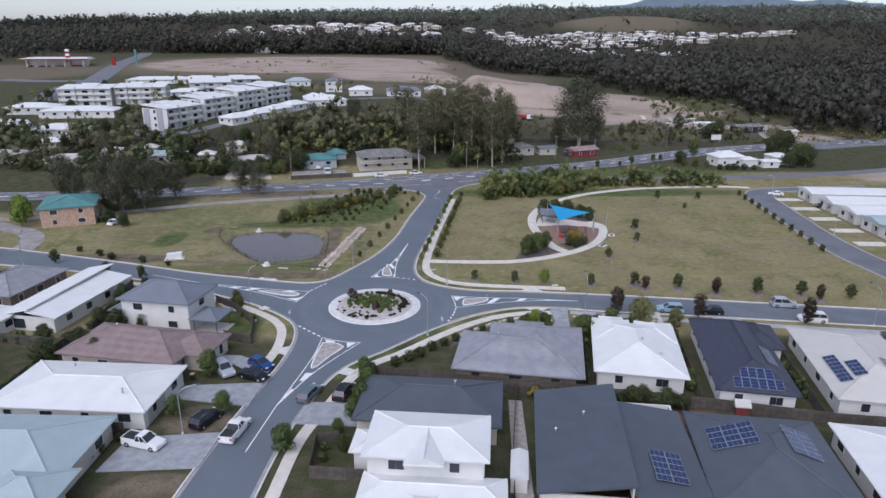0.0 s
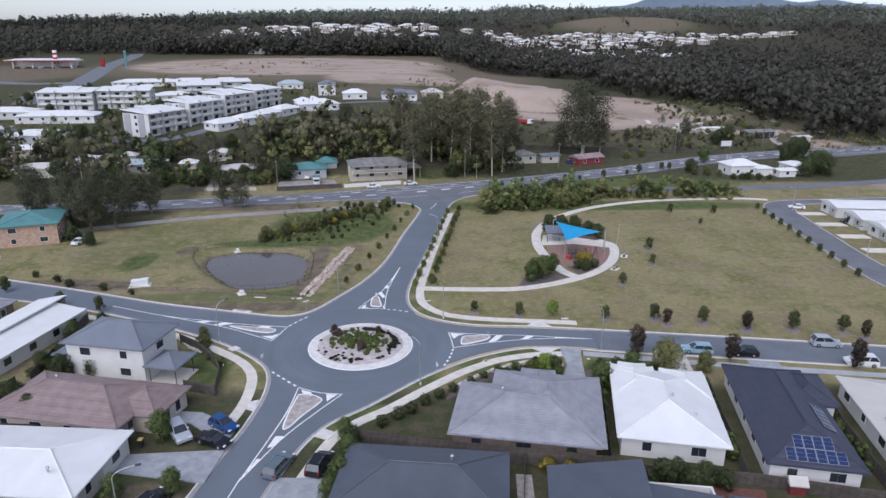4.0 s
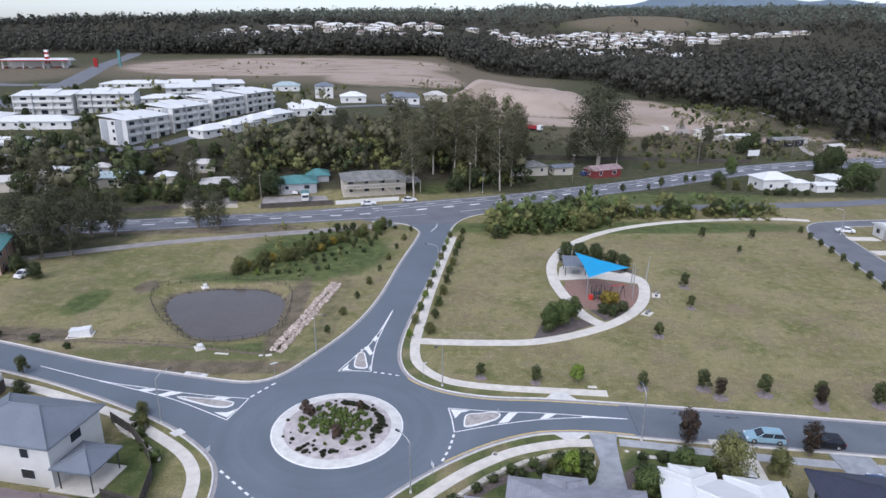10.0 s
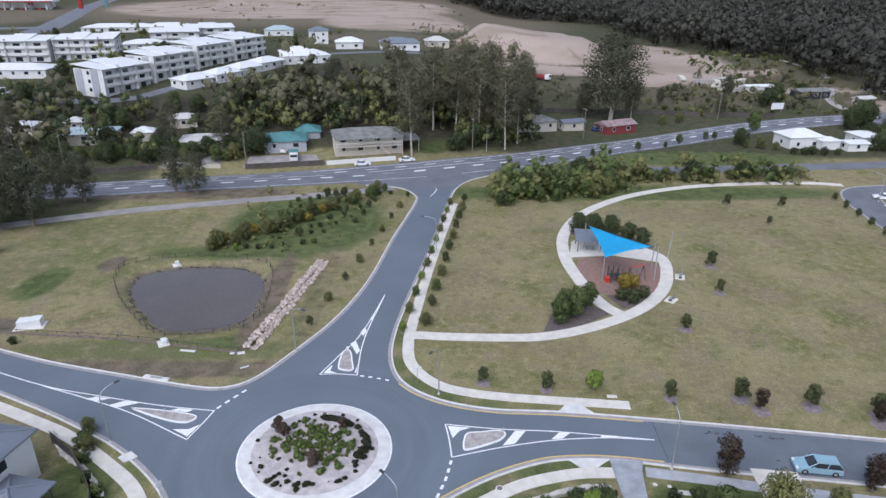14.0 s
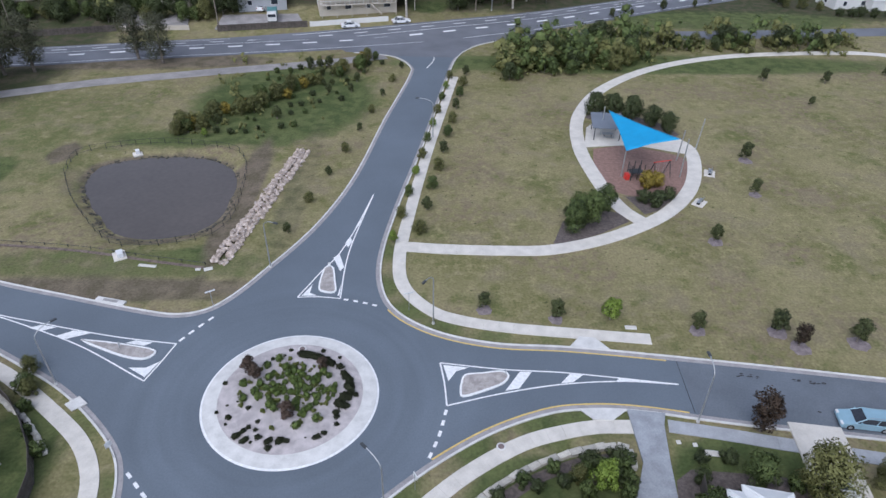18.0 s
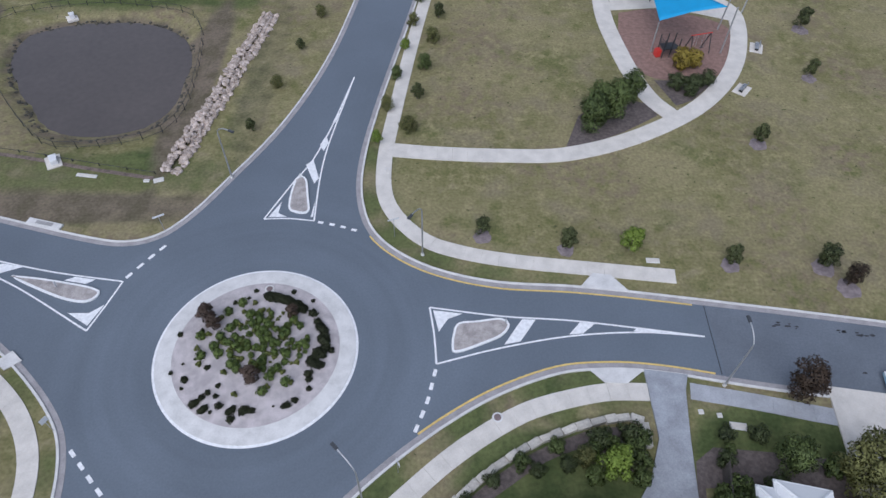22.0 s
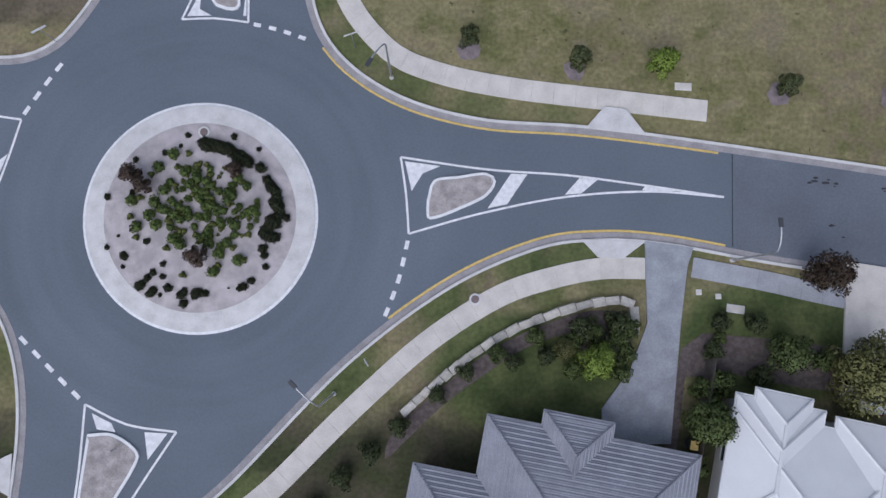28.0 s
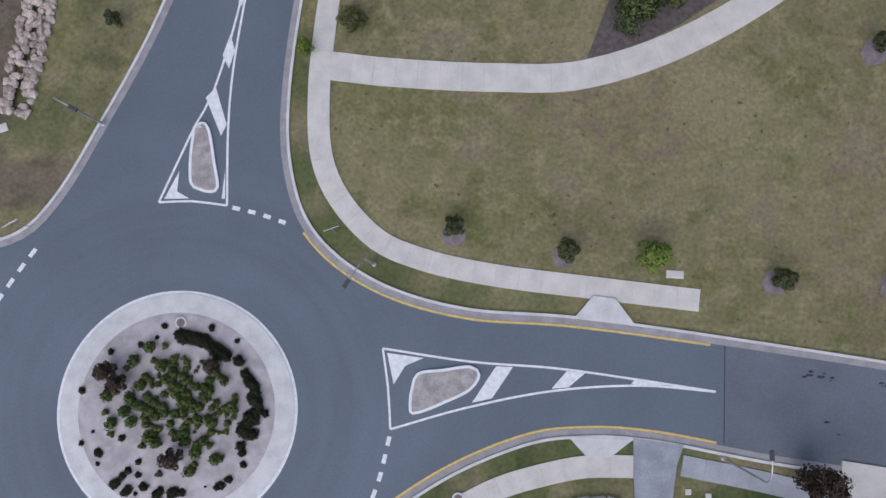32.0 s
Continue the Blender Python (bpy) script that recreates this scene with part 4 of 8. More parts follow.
def roof_on(home, kind, x0, x1, y0, y1, z, rise, gable=False, inset=None):
    """A roof part with its ridge caps and gutters."""
    bm, rd, up, along = hip_roof(x0, x1, y0, y1, z, rise, gable, inset)
    far, planes = home.matrix_basis.translation.y > 80, None
    if kind in ("grey", "brown", "slate") and not gable and not far:
        if along:
            planes = [(up[0], up[1], rd[1], rd[0]), (up[1], up[2], rd[1], rd[1]), (up[2], up[3], rd[0], rd[1]), (up[3], up[0], rd[0], rd[0])]
        else:
            planes = [(up[0], up[1], rd[0], rd[0]), (up[1], up[2], rd[1], rd[0]), (up[2], up[3], rd[1], rd[1]), (up[3], up[0], rd[0], rd[1])]
        rows = bmesh.new()
        tile_courses(rows, planes)
    roof = part("roof", bm, ROOFS[kind], home)
    if planes:
        tagged(part("tiling", rows, ROOFS[kind], roof, "overlapping rows of roof tiles"), kind="stuff")
    if far:
        return roof
    caps = [(rd[0], rd[1])]
    if not gable:
        if along:
            caps += [(up[0], rd[0]), (up[3], rd[0]), (up[1], rd[1]), (up[2], rd[1])]
        else:
            caps += [(up[0], rd[0]), (up[1], rd[0]), (up[2], rd[1]), (up[3], rd[1])]
    for a, b in caps:
        if (b - a).length > 0.3:
            part("ridge_cap", rods((a + Vector((0, 0, 0.03)), b + Vector((0, 0, 0.03)), 0.11), sides=6), ROOFS[kind], roof)
    g = 0.12
    for d in ((x0 - g, x1 + g, y0 - g, y0 - 0.01), (x0 - g, x1 + g, y1 + 0.01, y1 + g), (x0 - g, x0 - 0.01, y0, y1), (x1 + 0.01, x1 + g, y0, y1)):
        part("gutter", boxes((*d, z - 0.17, z - 0.03)), ROOFS[kind], roof)
    return roof


def opening(home, side, at, wide, low, high, rect, frame_m=None, kind="window"):
    """A window or door on one wall of a rectangle: s, n, w or e; at is the distance along the wall's middle."""
    x0, x1, y0, y1 = rect
    fm = frame_m or FRAMEW

    def slab(a, b, c, d, out, deep):
        if side == "s":
            return (a, b, y0 - out, y0 + deep, c, d)
        if side == "n":
            return (a, b, y1 - deep, y1 + out, c, d)
        if side == "w":
            return (x0 - out, x0 + deep, a, b, c, d)
        return (x1 - deep, x1 + out, a, b, c, d)
    a, b = at - wide / 2, at + wide / 2
    if kind == "garage":
        return part("garage_door", boxes(slab(a, b, low, high, 0.03, 0.05)), GARAGE, home, "pale panelled roller door")
    f = 0.07
    w = part(kind, boxes(slab(a, a + f, low, high, 0.07, 0.02), slab(b - f, b, low, high, 0.07, 0.02), slab(a + f, b - f, low, low + f, 0.09, 0.02),
                         slab(a + f, b - f, high - f, high, 0.07, 0.02)), fm, home)
    n = max(1, int(round(wide / 1.1))) if home.matrix_basis.translation.y < 80 else 1
    for k in range(n):
        p, q = a + f + (wide - 2 * f) * k / n, a + f + (wide - 2 * f) * (k + 1) / n
        part("pane", boxes(slab(p + 0.015, q - 0.015, low + f, high - f, 0.03, 0.02)), GLASS, w)
    return w


def walls_on(home, material, rect, z0, z1, t=0.22):
    """Four walls with thickness round a rectangle."""
    x0, x1, y0, y1 = rect
    for d in ((x0, x1, y0, y0 + t), (x0, x1, y1 - t, y1), (x0, x0 + t, y0 + t, y1 - t), (x1 - t, x1, y0 + t, y1 - t)):
        part("wall", boxes((*d, z0, z1)), material, home)


def solar(home, at, turn, pitch, cols, rows, label="dark blue solar panel"):
    """An array of panels lying on a roof plane: at is its middle, turn the way down the slope, pitch its fall, in degrees."""
    for i in range(cols):
        for j in range(rows):
            fr = part("solar_panel", boxes((i * 1.05 - cols * 0.525, i * 1.05 - cols * 0.525 + 1.0, j * 1.7 - rows * 0.85, j * 1.7 - rows * 0.85 + 1.65, 0.1, 0.14)), SOLARFRAME, home, label)
            fr.matrix_basis = pose(*at, 0, 0, turn) @ pose(0, 0, 0, pitch, 0, 0)
            u, v = i * 1.05 - cols * 0.525, j * 1.7 - rows * 0.85
            part("cell_field", boxes(*[(u + 0.04, u + 0.96, v + 0.04 + q * 0.53, v + 0.54 + q * 0.53, 0.138, 0.146) for q in range(3)]), SOLAR, fr)


def vents(home, *ats):
    for x, y, z in ats:
        part("roof_vent", rods(((x, y, z - 0.3), (x, y, z + 0.25), 0.13), ((x, y, z + 0.25), (x, y, z + 0.42), 0.22, 0.1)), METAL, home, "small metal roof vent")


def simple_house(name, label, m, lx, ly, wall, roof, storeys=1, rise=1.9, gable=False, win=None, over=0.5, wh=2.7, frames=None):
    """A house over a rectangle in its own axes: walls, windows all round, hipped or gabled roof."""
    home = thing(name, m, label, "house")
    rect = (-lx / 2 + over, lx / 2 - over, -ly / 2 + over, ly / 2 - over)
    h = wh * storeys
    walls_on(home, wall, rect, -0.6, h)
    roof_on(home, roof, -lx / 2, lx / 2, -ly / 2, ly / 2, h + 0.14, rise, gable)
    for s in range(storeys):
        z = s * wh
        for side, span in (("s", lx), ("n", lx), ("w", ly), ("e", ly)):
            n = max(1, int((span - 2) / 4.2))
            for k in range(n):
                at = (k + 0.5) / n * (span - 2 * over) - (span - 2 * over) / 2
                opening(home, side, at, 1.8 if (k + s) % 2 else 1.2, z + 0.9, z + 2.2, rect, frames)
    return home, rect


def corner_pose(sw, se, z=None):
    """The pose of a house whose south-west and south-east eaves corners are known, and its length along that side."""
    a, b = Vector(sw), Vector(se)
    turn = math.degrees(math.atan2(b.y - a.y, b.x - a.x))
    return turn, (b - a).length


def at_rect(cx, cy, turn, z=None):
    return pose(cx, cy, lie1(cx, cy) if z is None else z, 0, 0, turn)


def houses_near():
    # corner house, two storeys, with a covered terrace
    h, r = simple_house("house", "white rendered two-storey house with a blue-grey metal hip roof", at_rect(-34.6, -6.2, -12), 13.2, 9.2, WHITEWALL, "bluegrey", 2, 2.0)
    roof_on(h, "bluegrey", 6.2, 11.2, -4.4, 0.8, 2.9, 1.1)
    for x, y in ((10.8, -4.0), (10.8, 0.4), (6.8, -4.0)):
        part("post", rods(((x, y, -0.1), (x, y, 2.75), 0.07)), FRAMED, h)
    part("terrace", boxes((5.6, 11.3, -4.6, 1.0, -0.3, 0.12)), CONCRETE, h)
    roof_on(h, "bluegrey", -9.2, -6.0, -3.6, 1.2, 2.9, 0.5)
    walls_on(h, WHITEWALL, (-8.8, -6.1, -3.2, 0.8), -0.3, 2.75)
    # brown tiled house
    h, r = simple_house("house", "cream house with a brown tiled hip roof and garage", at_rect(-34.5, -20, -12), 19.0, 10.8, CREAM, "brown", 1, 2.3)
    roof_on(h, "brown", 5.0, 12.6, -2.2, 5.6, 2.75, 1.7)
    walls_on(h, CREAM, (6, 12.1, -1.7, 5.1), -0.3, 2.65)
    opening(h, "e", 0.6, 1.2, 0.5, 2.3, (6, 12.1, -1.7, 5.1))
    opening(h, "e", 3.0, 1.2, 0.5, 2.3, (6, 12.1, -1.7, 5.1))
    opening(h, "e", -3.2, 3.4, 0.0, 2.3, (r[0], r[1], r[2], r[3]), kind="garage")
    vents(h, (-4, 1.5, 4.6))
    # long white roof
    h, r = simple_house("house", "white house with a long white metal hip roof", at_rect(-35.5, -32.6, -5), 21.4, 12.0, WHITEWALL, "white", 1, 1.3)
    opening(h, "e", -2.2, 4.6, 0.0, 2.3, r, kind="garage")
    vents(h, (6.5, -3.2, 4.0), (-4, 3.6, 3.8))
    # pale blue roof
    h, r = simple_house("house", "cream house with a pale blue-green metal hip roof", at_rect(-37.5, -46.5, -3), 17.5, 13.0, CREAM, "pale", 1, 2.2)
    roof_on(h, "pale", 2.0, 10.0, -10.5, -3.5, 2.78, 1.5)
    walls_on(h, CREAM, (2.6, 9.5, -10.0, -6.0), -0.3, 2.7)
    opening(h, "e", -8.0, 1.4, 0.6, 2.1, (2.6, 9.5, -10.0, -6.0))
    opening(h, "e", 2.0, 4.6, 0.0, 2.3, r, kind="garage")
    # split skillion on the west road
    h = thing("house", at_rect(-54.6, 0.6, -11), "white house with two opposed skillion roofs", "house")
    rect = (-4.6, 4.6, -10.5, 10.5)
    walls_on(h, WHITEWALL, rect, -0.5, 2.6)
    part("roof", skillion(-5.4, 0.4, -11, 11.5, 2.9, 4.1, 4.4, 3.1), ROOFS["white"], h)
    part("roof", skillion(-0.2, 5.4, -11, 9.5, 3.7, 2.9, 2.9, 3.7), ROOFS["white"], h)
    for yy in (-7, -2, 3, 7):
        opening(h, "e", yy, 1.6, 0.8, 2.1, rect)
        opening(h, "w", yy, 1.2, 0.8, 2.1, rect)
    opening(h, "s", -2, 2.4, 0.3, 2.2, rect)
    h, r = simple_house("house", "white-roofed house behind a timber fence", at_rect(-66, -12, -11), 12, 14, WHITEWALL, "white", 1, 1.8)
    h, r = simple_house("house", "low house with a slate roof and solar panels", at_rect(-69, 7, -11), 12, 15, BRICK, "grey", 1, 2.0)
    solar(h, (-3.4, 0, 3.9), 90, -15, 4, 2)
    h, r = simple_house("house", "white house with a pale metal roof beyond the fences", at_rect(-62, -31, 5), 13, 16, WHITEWALL, "cream", 1, 2.0)
    h, r = simple_house("house", "grey-roofed house beyond the fences", at_rect(-62, -52, 2), 14, 15, CREAM, "grey", 1, 2.0)
    # grey tiled house on the corner of the roundabout
    h, r = simple_house("house", "brick house with a grey tiled hip roof", at_rect(23.1, -24.5, -11), 17.8, 12.4, BRICK, "grey", 1, 2.5, frames=FRAMED)
    roof_on(h, "grey", -4.7, 9.5, -6.0, 10.2, 2.84, 2.84)
    walls_on(h, BRICK, (-4.2, 9.0, 5.8, 9.7), -0.3, 2.7)
    roof_on(h, "grey", -1.05, 3.55, 3.6, 11.2, 2.86, 1.0)
    walls_on(h, BRICK, (-0.6, 3.1, 9.7, 10.8), -0.3, 2.7)
    opening(h, "n", 6.6, 4.4, 0.0, 2.2, (-4.2, 9.0, 5.8, 9.7), kind="garage")
    vents(h, (-3, 1.4, 4.9))
    # white hip roof
    h, r = simple_house("house", "white house with a pale metal hip roof", at_rect(41.2, -22.9, -12), 12.7, 17.2, WHITEWALL, "white", 1, 1.9)
    roof_on(h, "white", -6.3, -0.4, 1.0, 9.6, 2.86, 0.95)
    walls_on(h, WHITEWALL, (-5.8, -0.9, 8.1, 9.1), -0.3, 2.7)
    roof_on(h, "white", -5.1, -1.4, 4.0, 10.2, 2.95, 0.75)
    roof_on(h, "white", 0.5, 6.2, 2.0, 9.4, 2.88, 1.1)
    walls_on(h, WHITEWALL, (1.0, 5.7, 8.1, 8.9), -0.3, 2.7)
    opening(h, "n", 3.4, 3.8, 0.0, 2.2, (1.0, 5.7, 8.1, 8.9), kind="garage")
    vents(h, (0.6, -1, 4.6), (3, -4, 3.8))
    # dark blue tiled roof with panels
    h, r = simple_house("house", "white house with a dark slate-blue tiled roof and solar panels", at_rect(55.85, -25.1, -12), 10.4, 23.1, WHITEWALL, "slate", 1, 2.4)
    roof_on(h, "slate", 0.9, 7.2, 2.2, 10.8, 2.86, 1.45)
    walls_on(h, WHITEWALL, (4.7, 6.7, 2.7, 10.3), -0.3, 2.7)
    solar(h, (0.1, -10.3, 3.44), 0, 24.8, 6, 1)
    solar(h, (0.1, -8.75, 4.16), 0, 24.8, 4, 1)
    solar(h, (3.2, -2.4, 3.8), 90, 24.8, 5, 1)
    # pale roof with panels
    h, r = simple_house("house", "white house with a cream metal roof and solar panels", at_rect(71.9, -28.6, -12), 13.5, 22, WHITEWALL, "cream", 1, 2.2)
    solar(h, (-4.5, -3.9, 3.6), -90, 18, 7, 1)
    solar(h, (-2.5, -4.6, 4.25), -90, 18, 4, 1)
    solar(h, (2.2, -3.5, 4.36), 90, 18, 4, 1)
    h, r = simple_house("house", "dark-roofed house further along the street", at_rect(86, -30, -12), 13, 21, CREAM, "dark", 1, 2.2)
    h, r = simple_house("house", "white-roofed house further along the street", at_rect(101, -33, -12), 13, 20, WHITEWALL, "white", 1, 2.2)
    # dark roof behind the two-storey house
    h, r = simple_house("house", "house with a dark grey metal hip roof", at_rect(10.2, -37.2, -7), 18.2, 11.0, CREAM, "dark", 1, 2.0)
    vents(h, (3, 1.5, 4.6))
    # two-storey white house
    h, r = simple_house("house", "bright white two-storey house with white metal roofs", at_rect(9.9, -49.0, -6), 13.4, 8.6, WHITEWALL, "white", 2, 1.0)
    roof_on(h, "white", -2.0, 2.0, -5.4, 0, 5.56, 0.9, True)
    roof_on(h, "white", -6.6, 8.6, -8.0, -3.4, 2.85, 0.7)
    walls_on(h, WHITEWALL, (-6.0, 8.0, -7.4, -4.0), -0.3, 2.7)
    roof_on(h, "white", -2.0, 2.2, -9.4, -6.4, 2.9, 0.5)
    roof_on(h, "white", -9.0, -5.8, 0, 4.4, 2.85, 0.5)
    walls_on(h, WHITEWALL, (-8.6, -6.0, 0.4, 4.0), -0.3, 2.7)
    opening(h, "s", 5.2, 4.6, 0.0, 2.3, (-6.0, 8.0, -7.4, -4.0), kind="garage")
    opening(h, "s", -3.6, 2.2, 0.7, 1.6, (-6.0, 8.0, -7.4, -4.0))
    # big dark skillion
    h = thing("house", at_rect(31.0, -47.2, -8), "white house under two big dark grey skillion roofs", "house")
    rect = (-8.4, 8.4, -9.3, 9.5)
    walls_on(h, WHITEWALL, rect, -0.4, 2.7)
    part("roof", skillion(-8.8, 1.2, -9.8, 10.6, 3.0, 4.7, 4.7, 3.0), ROOFS["dark"], h)
    part("roof", skillion(1.0, 9.0, -10.8, 7.8, 3.9, 2.9, 2.9, 3.9), ROOFS["dark"], h)
    part("upper_wall", boxes((0.8, 1.02, -9.3, 9.5, 2.7, 4.4)), WHITEWALL, h)
    solar(h, (5.2, -4.6, 3.52), 90, 7, 5, 2)
    vents(h, (-3, 4, 4.1), (-6.4, 1, 3.5))
    for xx in (-6, -2, 4):
        opening(h, "s", xx, 1.8, 0.4, 2.2, rect)
    opening(h, "n", 3, 1.8, 0.9, 2.2, rect)
    h, r = simple_house("house", "house with a dark grey hip roof and two solar arrays", at_rect(47.6, -50.5, -10), 15.0, 17.5, CREAM, "dark", 1, 2.5)
    solar(h, (-3.6, 2.0, 4.18), -90, 18.4, 4, 3)
    solar(h, (3.6, 1.8, 4.18), 90, 18.4, 5, 2)
    h, r = simple_house("house", "white-roofed house with solar panels", at_rect(63.5, -54, -10), 13.5, 19, WHITEWALL, "white", 1, 2.0)
    solar(h, (3.2, 1, 3.93), 90, 16.5, 4, 3)
    h, r = simple_house("house", "dark-roofed house at the back", at_rect(79, -57, -10), 13.5, 19, CREAM, "slate", 1, 2.0)


houses_near()


def houses_far():
    # green-roofed brick house in the west
    h, r = simple_house("house", "orange brick house with a teal metal roof", at_rect(-86.5, 62.5, 20), 13.5, 15.5, BRICKRED, "teal", 2, 1.6, wh=2.6)
    # houses on the far side of the through road
    h, r = simple_house("house", "weathered highset timber house with a long grey roof", at_rect(-6.2, 130.6, 12), 20.5, 10, CREAM, "rust", 2, 1.5, wh=2.5)
    v = part("verandah", boxes((-9.4, 9.4, -6.4, -4.4, 2.3, 2.5)), CREAM, h, "cream timber verandah deck")
    for k in range(17):
        part("baluster", boxes((-9.3 + k * 1.16, -9.2 + k * 1.16, -6.38, -6.28, 2.5, 3.45)), WHITEWALL, v)
    part("handrail", boxes((-9.4, 9.4, -6.42, -6.25, 3.4, 3.5)), WHITEWALL, v)
    for k in range(6):
        part("post", boxes((-9.3 + k * 3.7, -9.15 + k * 3.7, -6.35, -6.2, -0.6, 5.0)), CREAM, h)
    part("verandah_roof", skillion(-9.8, 9.8, -6.9, -4.2, 4.75, 4.75, 5.3, 5.3, 0.1), ROOFS["rust"], h)
    part("stair", boxes(*[(3 + 0.3 * k, 3.32 + 0.3 * k, -7.9, -6.5, 2.3 - 0.3 * k, 2.4 - 0.3 * k) for k in range(8)]), CREAM, h, "cream timber front stair")
    roof_on(h, "rust", 9.2, 15.0, -4.0, 4.5, 3.2, 1.0)
    for px, py in ((14.6, -3.6), (14.6, 4.0), (9.8, -3.6)):
        part("post", boxes((px - 0.08, px + 0.08, py - 0.08, py + 0.08, -0.6, 3.2)), CREAM, h)
    h, r = simple_house("house", "low house with faded teal metal roofs", at_rect(-30.6, 132.5, 12), 13, 12, GREYWALL, "teal", 1, 1.6)
    roof_on(h, "teal", 3, 11, 4, 13, 3.0, 1.6)
    walls_on(h, GREYWALL, (3.5, 10.5, 4.5, 12.5), -0.6, 2.9)
    roof_on(h, "teal", -10, -6, -5, 3, 2.5, 0.6)
    h, r = simple_house("house", "low cream house with a grey roof behind trees", at_rect(46, 160, 20), 16, 9, CREAM, "rust", 1, 1.7)
    h, r = simple_house("shed", "dark red timber shed with a faded metal roof", at_rect(75.5, 163.5, 24), 13, 7, REDWALL, "red", 1, 1.3, True)
    h, r = simple_house("shed", "small grey-roofed lean-to beside the cream house", at_rect(60, 163, 20), 9, 5, CREAM, "bluegrey", 1, 0.8, True)
    h, r = simple_house("house", "white highset house with a white metal roof", at_rect(130.2, 147.5, 8), 12.5, 9.5, WHITEWALL, "white", 1, 2.0, wh=3.6)
    roof_on(h, "white", 3, 10, -7.5, -2, 3.0, 0.9)
    walls_on(h, WHITEWALL, (3.4, 9.6, -7.1, -2.4), -0.5, 2.9)
    h, r = simple_house("shed", "small white outbuilding with a white roof", at_rect(153, 149.5, 6), 8.5, 9, WHITEWALL, "white", 1, 1.3, wh=3.2)
    h, r = simple_house("carport", "low white carport roof between the house and the outbuilding", at_rect(144.8, 142, 6), 7.5, 6, WHITEWALL, "white", 1, 0.6, True, wh=2.4)
    for x, y, lx, ly, t, roof in ((-54, 131.5, 13, 9, 10, "cream"), (-73.6, 137.5, 6.5, 6, 10, "white"), (-90, 137, 17, 10, 10, "pale"), (-112, 142.5, 8, 8, 8, "white"), (-121, 133, 19, 10, 8, "cream"),
                                  (-98, 146, 6, 5, 10, "cream"), (-150, 138, 18, 11, 8, "cream"), (-140, 155, 13, 9, 8, "white"), (-172, 150, 18, 12, 8, "white"), (-66, 150, 9, 6, 16, "cream")):
        simple_house("house", "low old house with a pale metal roof among trees", at_rect(x, y, t), lx, ly, CREAM, roof, 1, 1.3)
    # detached houses on the rise
    for x, y, lx, ly, t, roof, st in ((-30, 292, 14.5, 11, 8, "white", 1), (-6, 295, 18, 12, 6, "bluegrey", 1), (15, 316, 13.5, 10, 8, "cream", 1), (-48.5, 311, 11, 11, 8, "bluegrey", 2), (-77, 345, 17, 11, 8, "pale", 1),
                                      (-44, 244, 21, 13, 20, "white", 1), (-50, 254, 15, 10, 20, "white", 1), (-4, 290, 21, 6, 6, "bluegrey", 1)):
        simple_house("house", "modern house with a %s hip roof on the rise" % {"bluegrey": "dark blue-grey", "white": "white", "cream": "cream", "pale": "pale green"}[roof], at_rect(x, y, t), lx, ly, WHITEWALL if roof != "cream" else CREAM, roof, st, 2.2, wh=3.2)


houses_far()


def flats(x, y, turn, long, deep, storeys, units):
    """A terrace of flats with balconies facing south-east, under skillion roofs that step unit by unit."""
    h = thing("apartment_building", at_rect(x, y, turn), "white three-storey apartment terrace with balconies and white skillion roofs" if storeys == 3 else "white low apartment terrace with pale roofs", "apartments", "apartment terraces")
    w = long / units
    top = storeys * 2.9
    walls_on(h, WHITEWALL, (-long / 2, long / 2, -deep / 2, deep / 2), -3, top)
    for u in range(units):
        x0 = -long / 2 + u * w
        up = 0.9 if u % 2 else 0.3
        part("roof", skillion(x0 - 0.4, x0 + w + 0.4, -deep / 2 - 1.6, deep / 2 + 0.6, top + 0.15, top + 0.15, top + up + 1.2, top + up + 1.2), ROOFS["white"], h)
        part("party_wall", boxes((x0 - 0.12, x0 + 0.12, -deep / 2 - 1.4, -deep / 2 - 0.001, -3, top + up)), GREYWALL if u % 2 else WHITEWALL, h)
        for s in range(storeys):
            z = s * 2.9
            if s:
                b = part("balcony", boxes((x0 + 0.3, x0 + w - 0.3, -deep / 2 - 1.35, -deep / 2 - 0.01, z - 0.2, z)), WHITEWALL, h)
                part("railing", boxes((x0 + 0.3, x0 + w - 0.3, -deep / 2 - 1.35, -deep / 2 - 1.3, z, z + 0.95)), WHITEWALL, b)
            opening(h, "s", x0 + w * 0.5, w * 0.36, z + 0.1, z + 2.1, (-long / 2, long / 2, -deep / 2, deep / 2), FRAMEW)
            opening(h, "n", x0 + w * 0.5, w * 0.3, z + 0.9, z + 2.1, (-long / 2, long / 2, -deep / 2, deep / 2), FRAMED)
    part("end_panel", boxes((-long / 2 - 0.14, -long / 2 - 0.02, -deep / 2 + 1.0, -deep / 2 + 4.4, -2.5, top - 0.2), (-long / 2 - 0.14, -long / 2 - 0.02, 2.2, deep / 2 - 0.6, -2.5, top - 0.2)), GREYWALL, h, "blue-grey cladding panel")
    for s in range(storeys):
        for yy in (-0.6, deep / 2 - 2.4):
            for side in ("e", "w"):
                opening(h, side, yy, 1.2, s * 2.9 + 0.9, s * 2.9 + 2.2, (-long / 2, long / 2, -deep / 2, deep / 2), FRAMED)


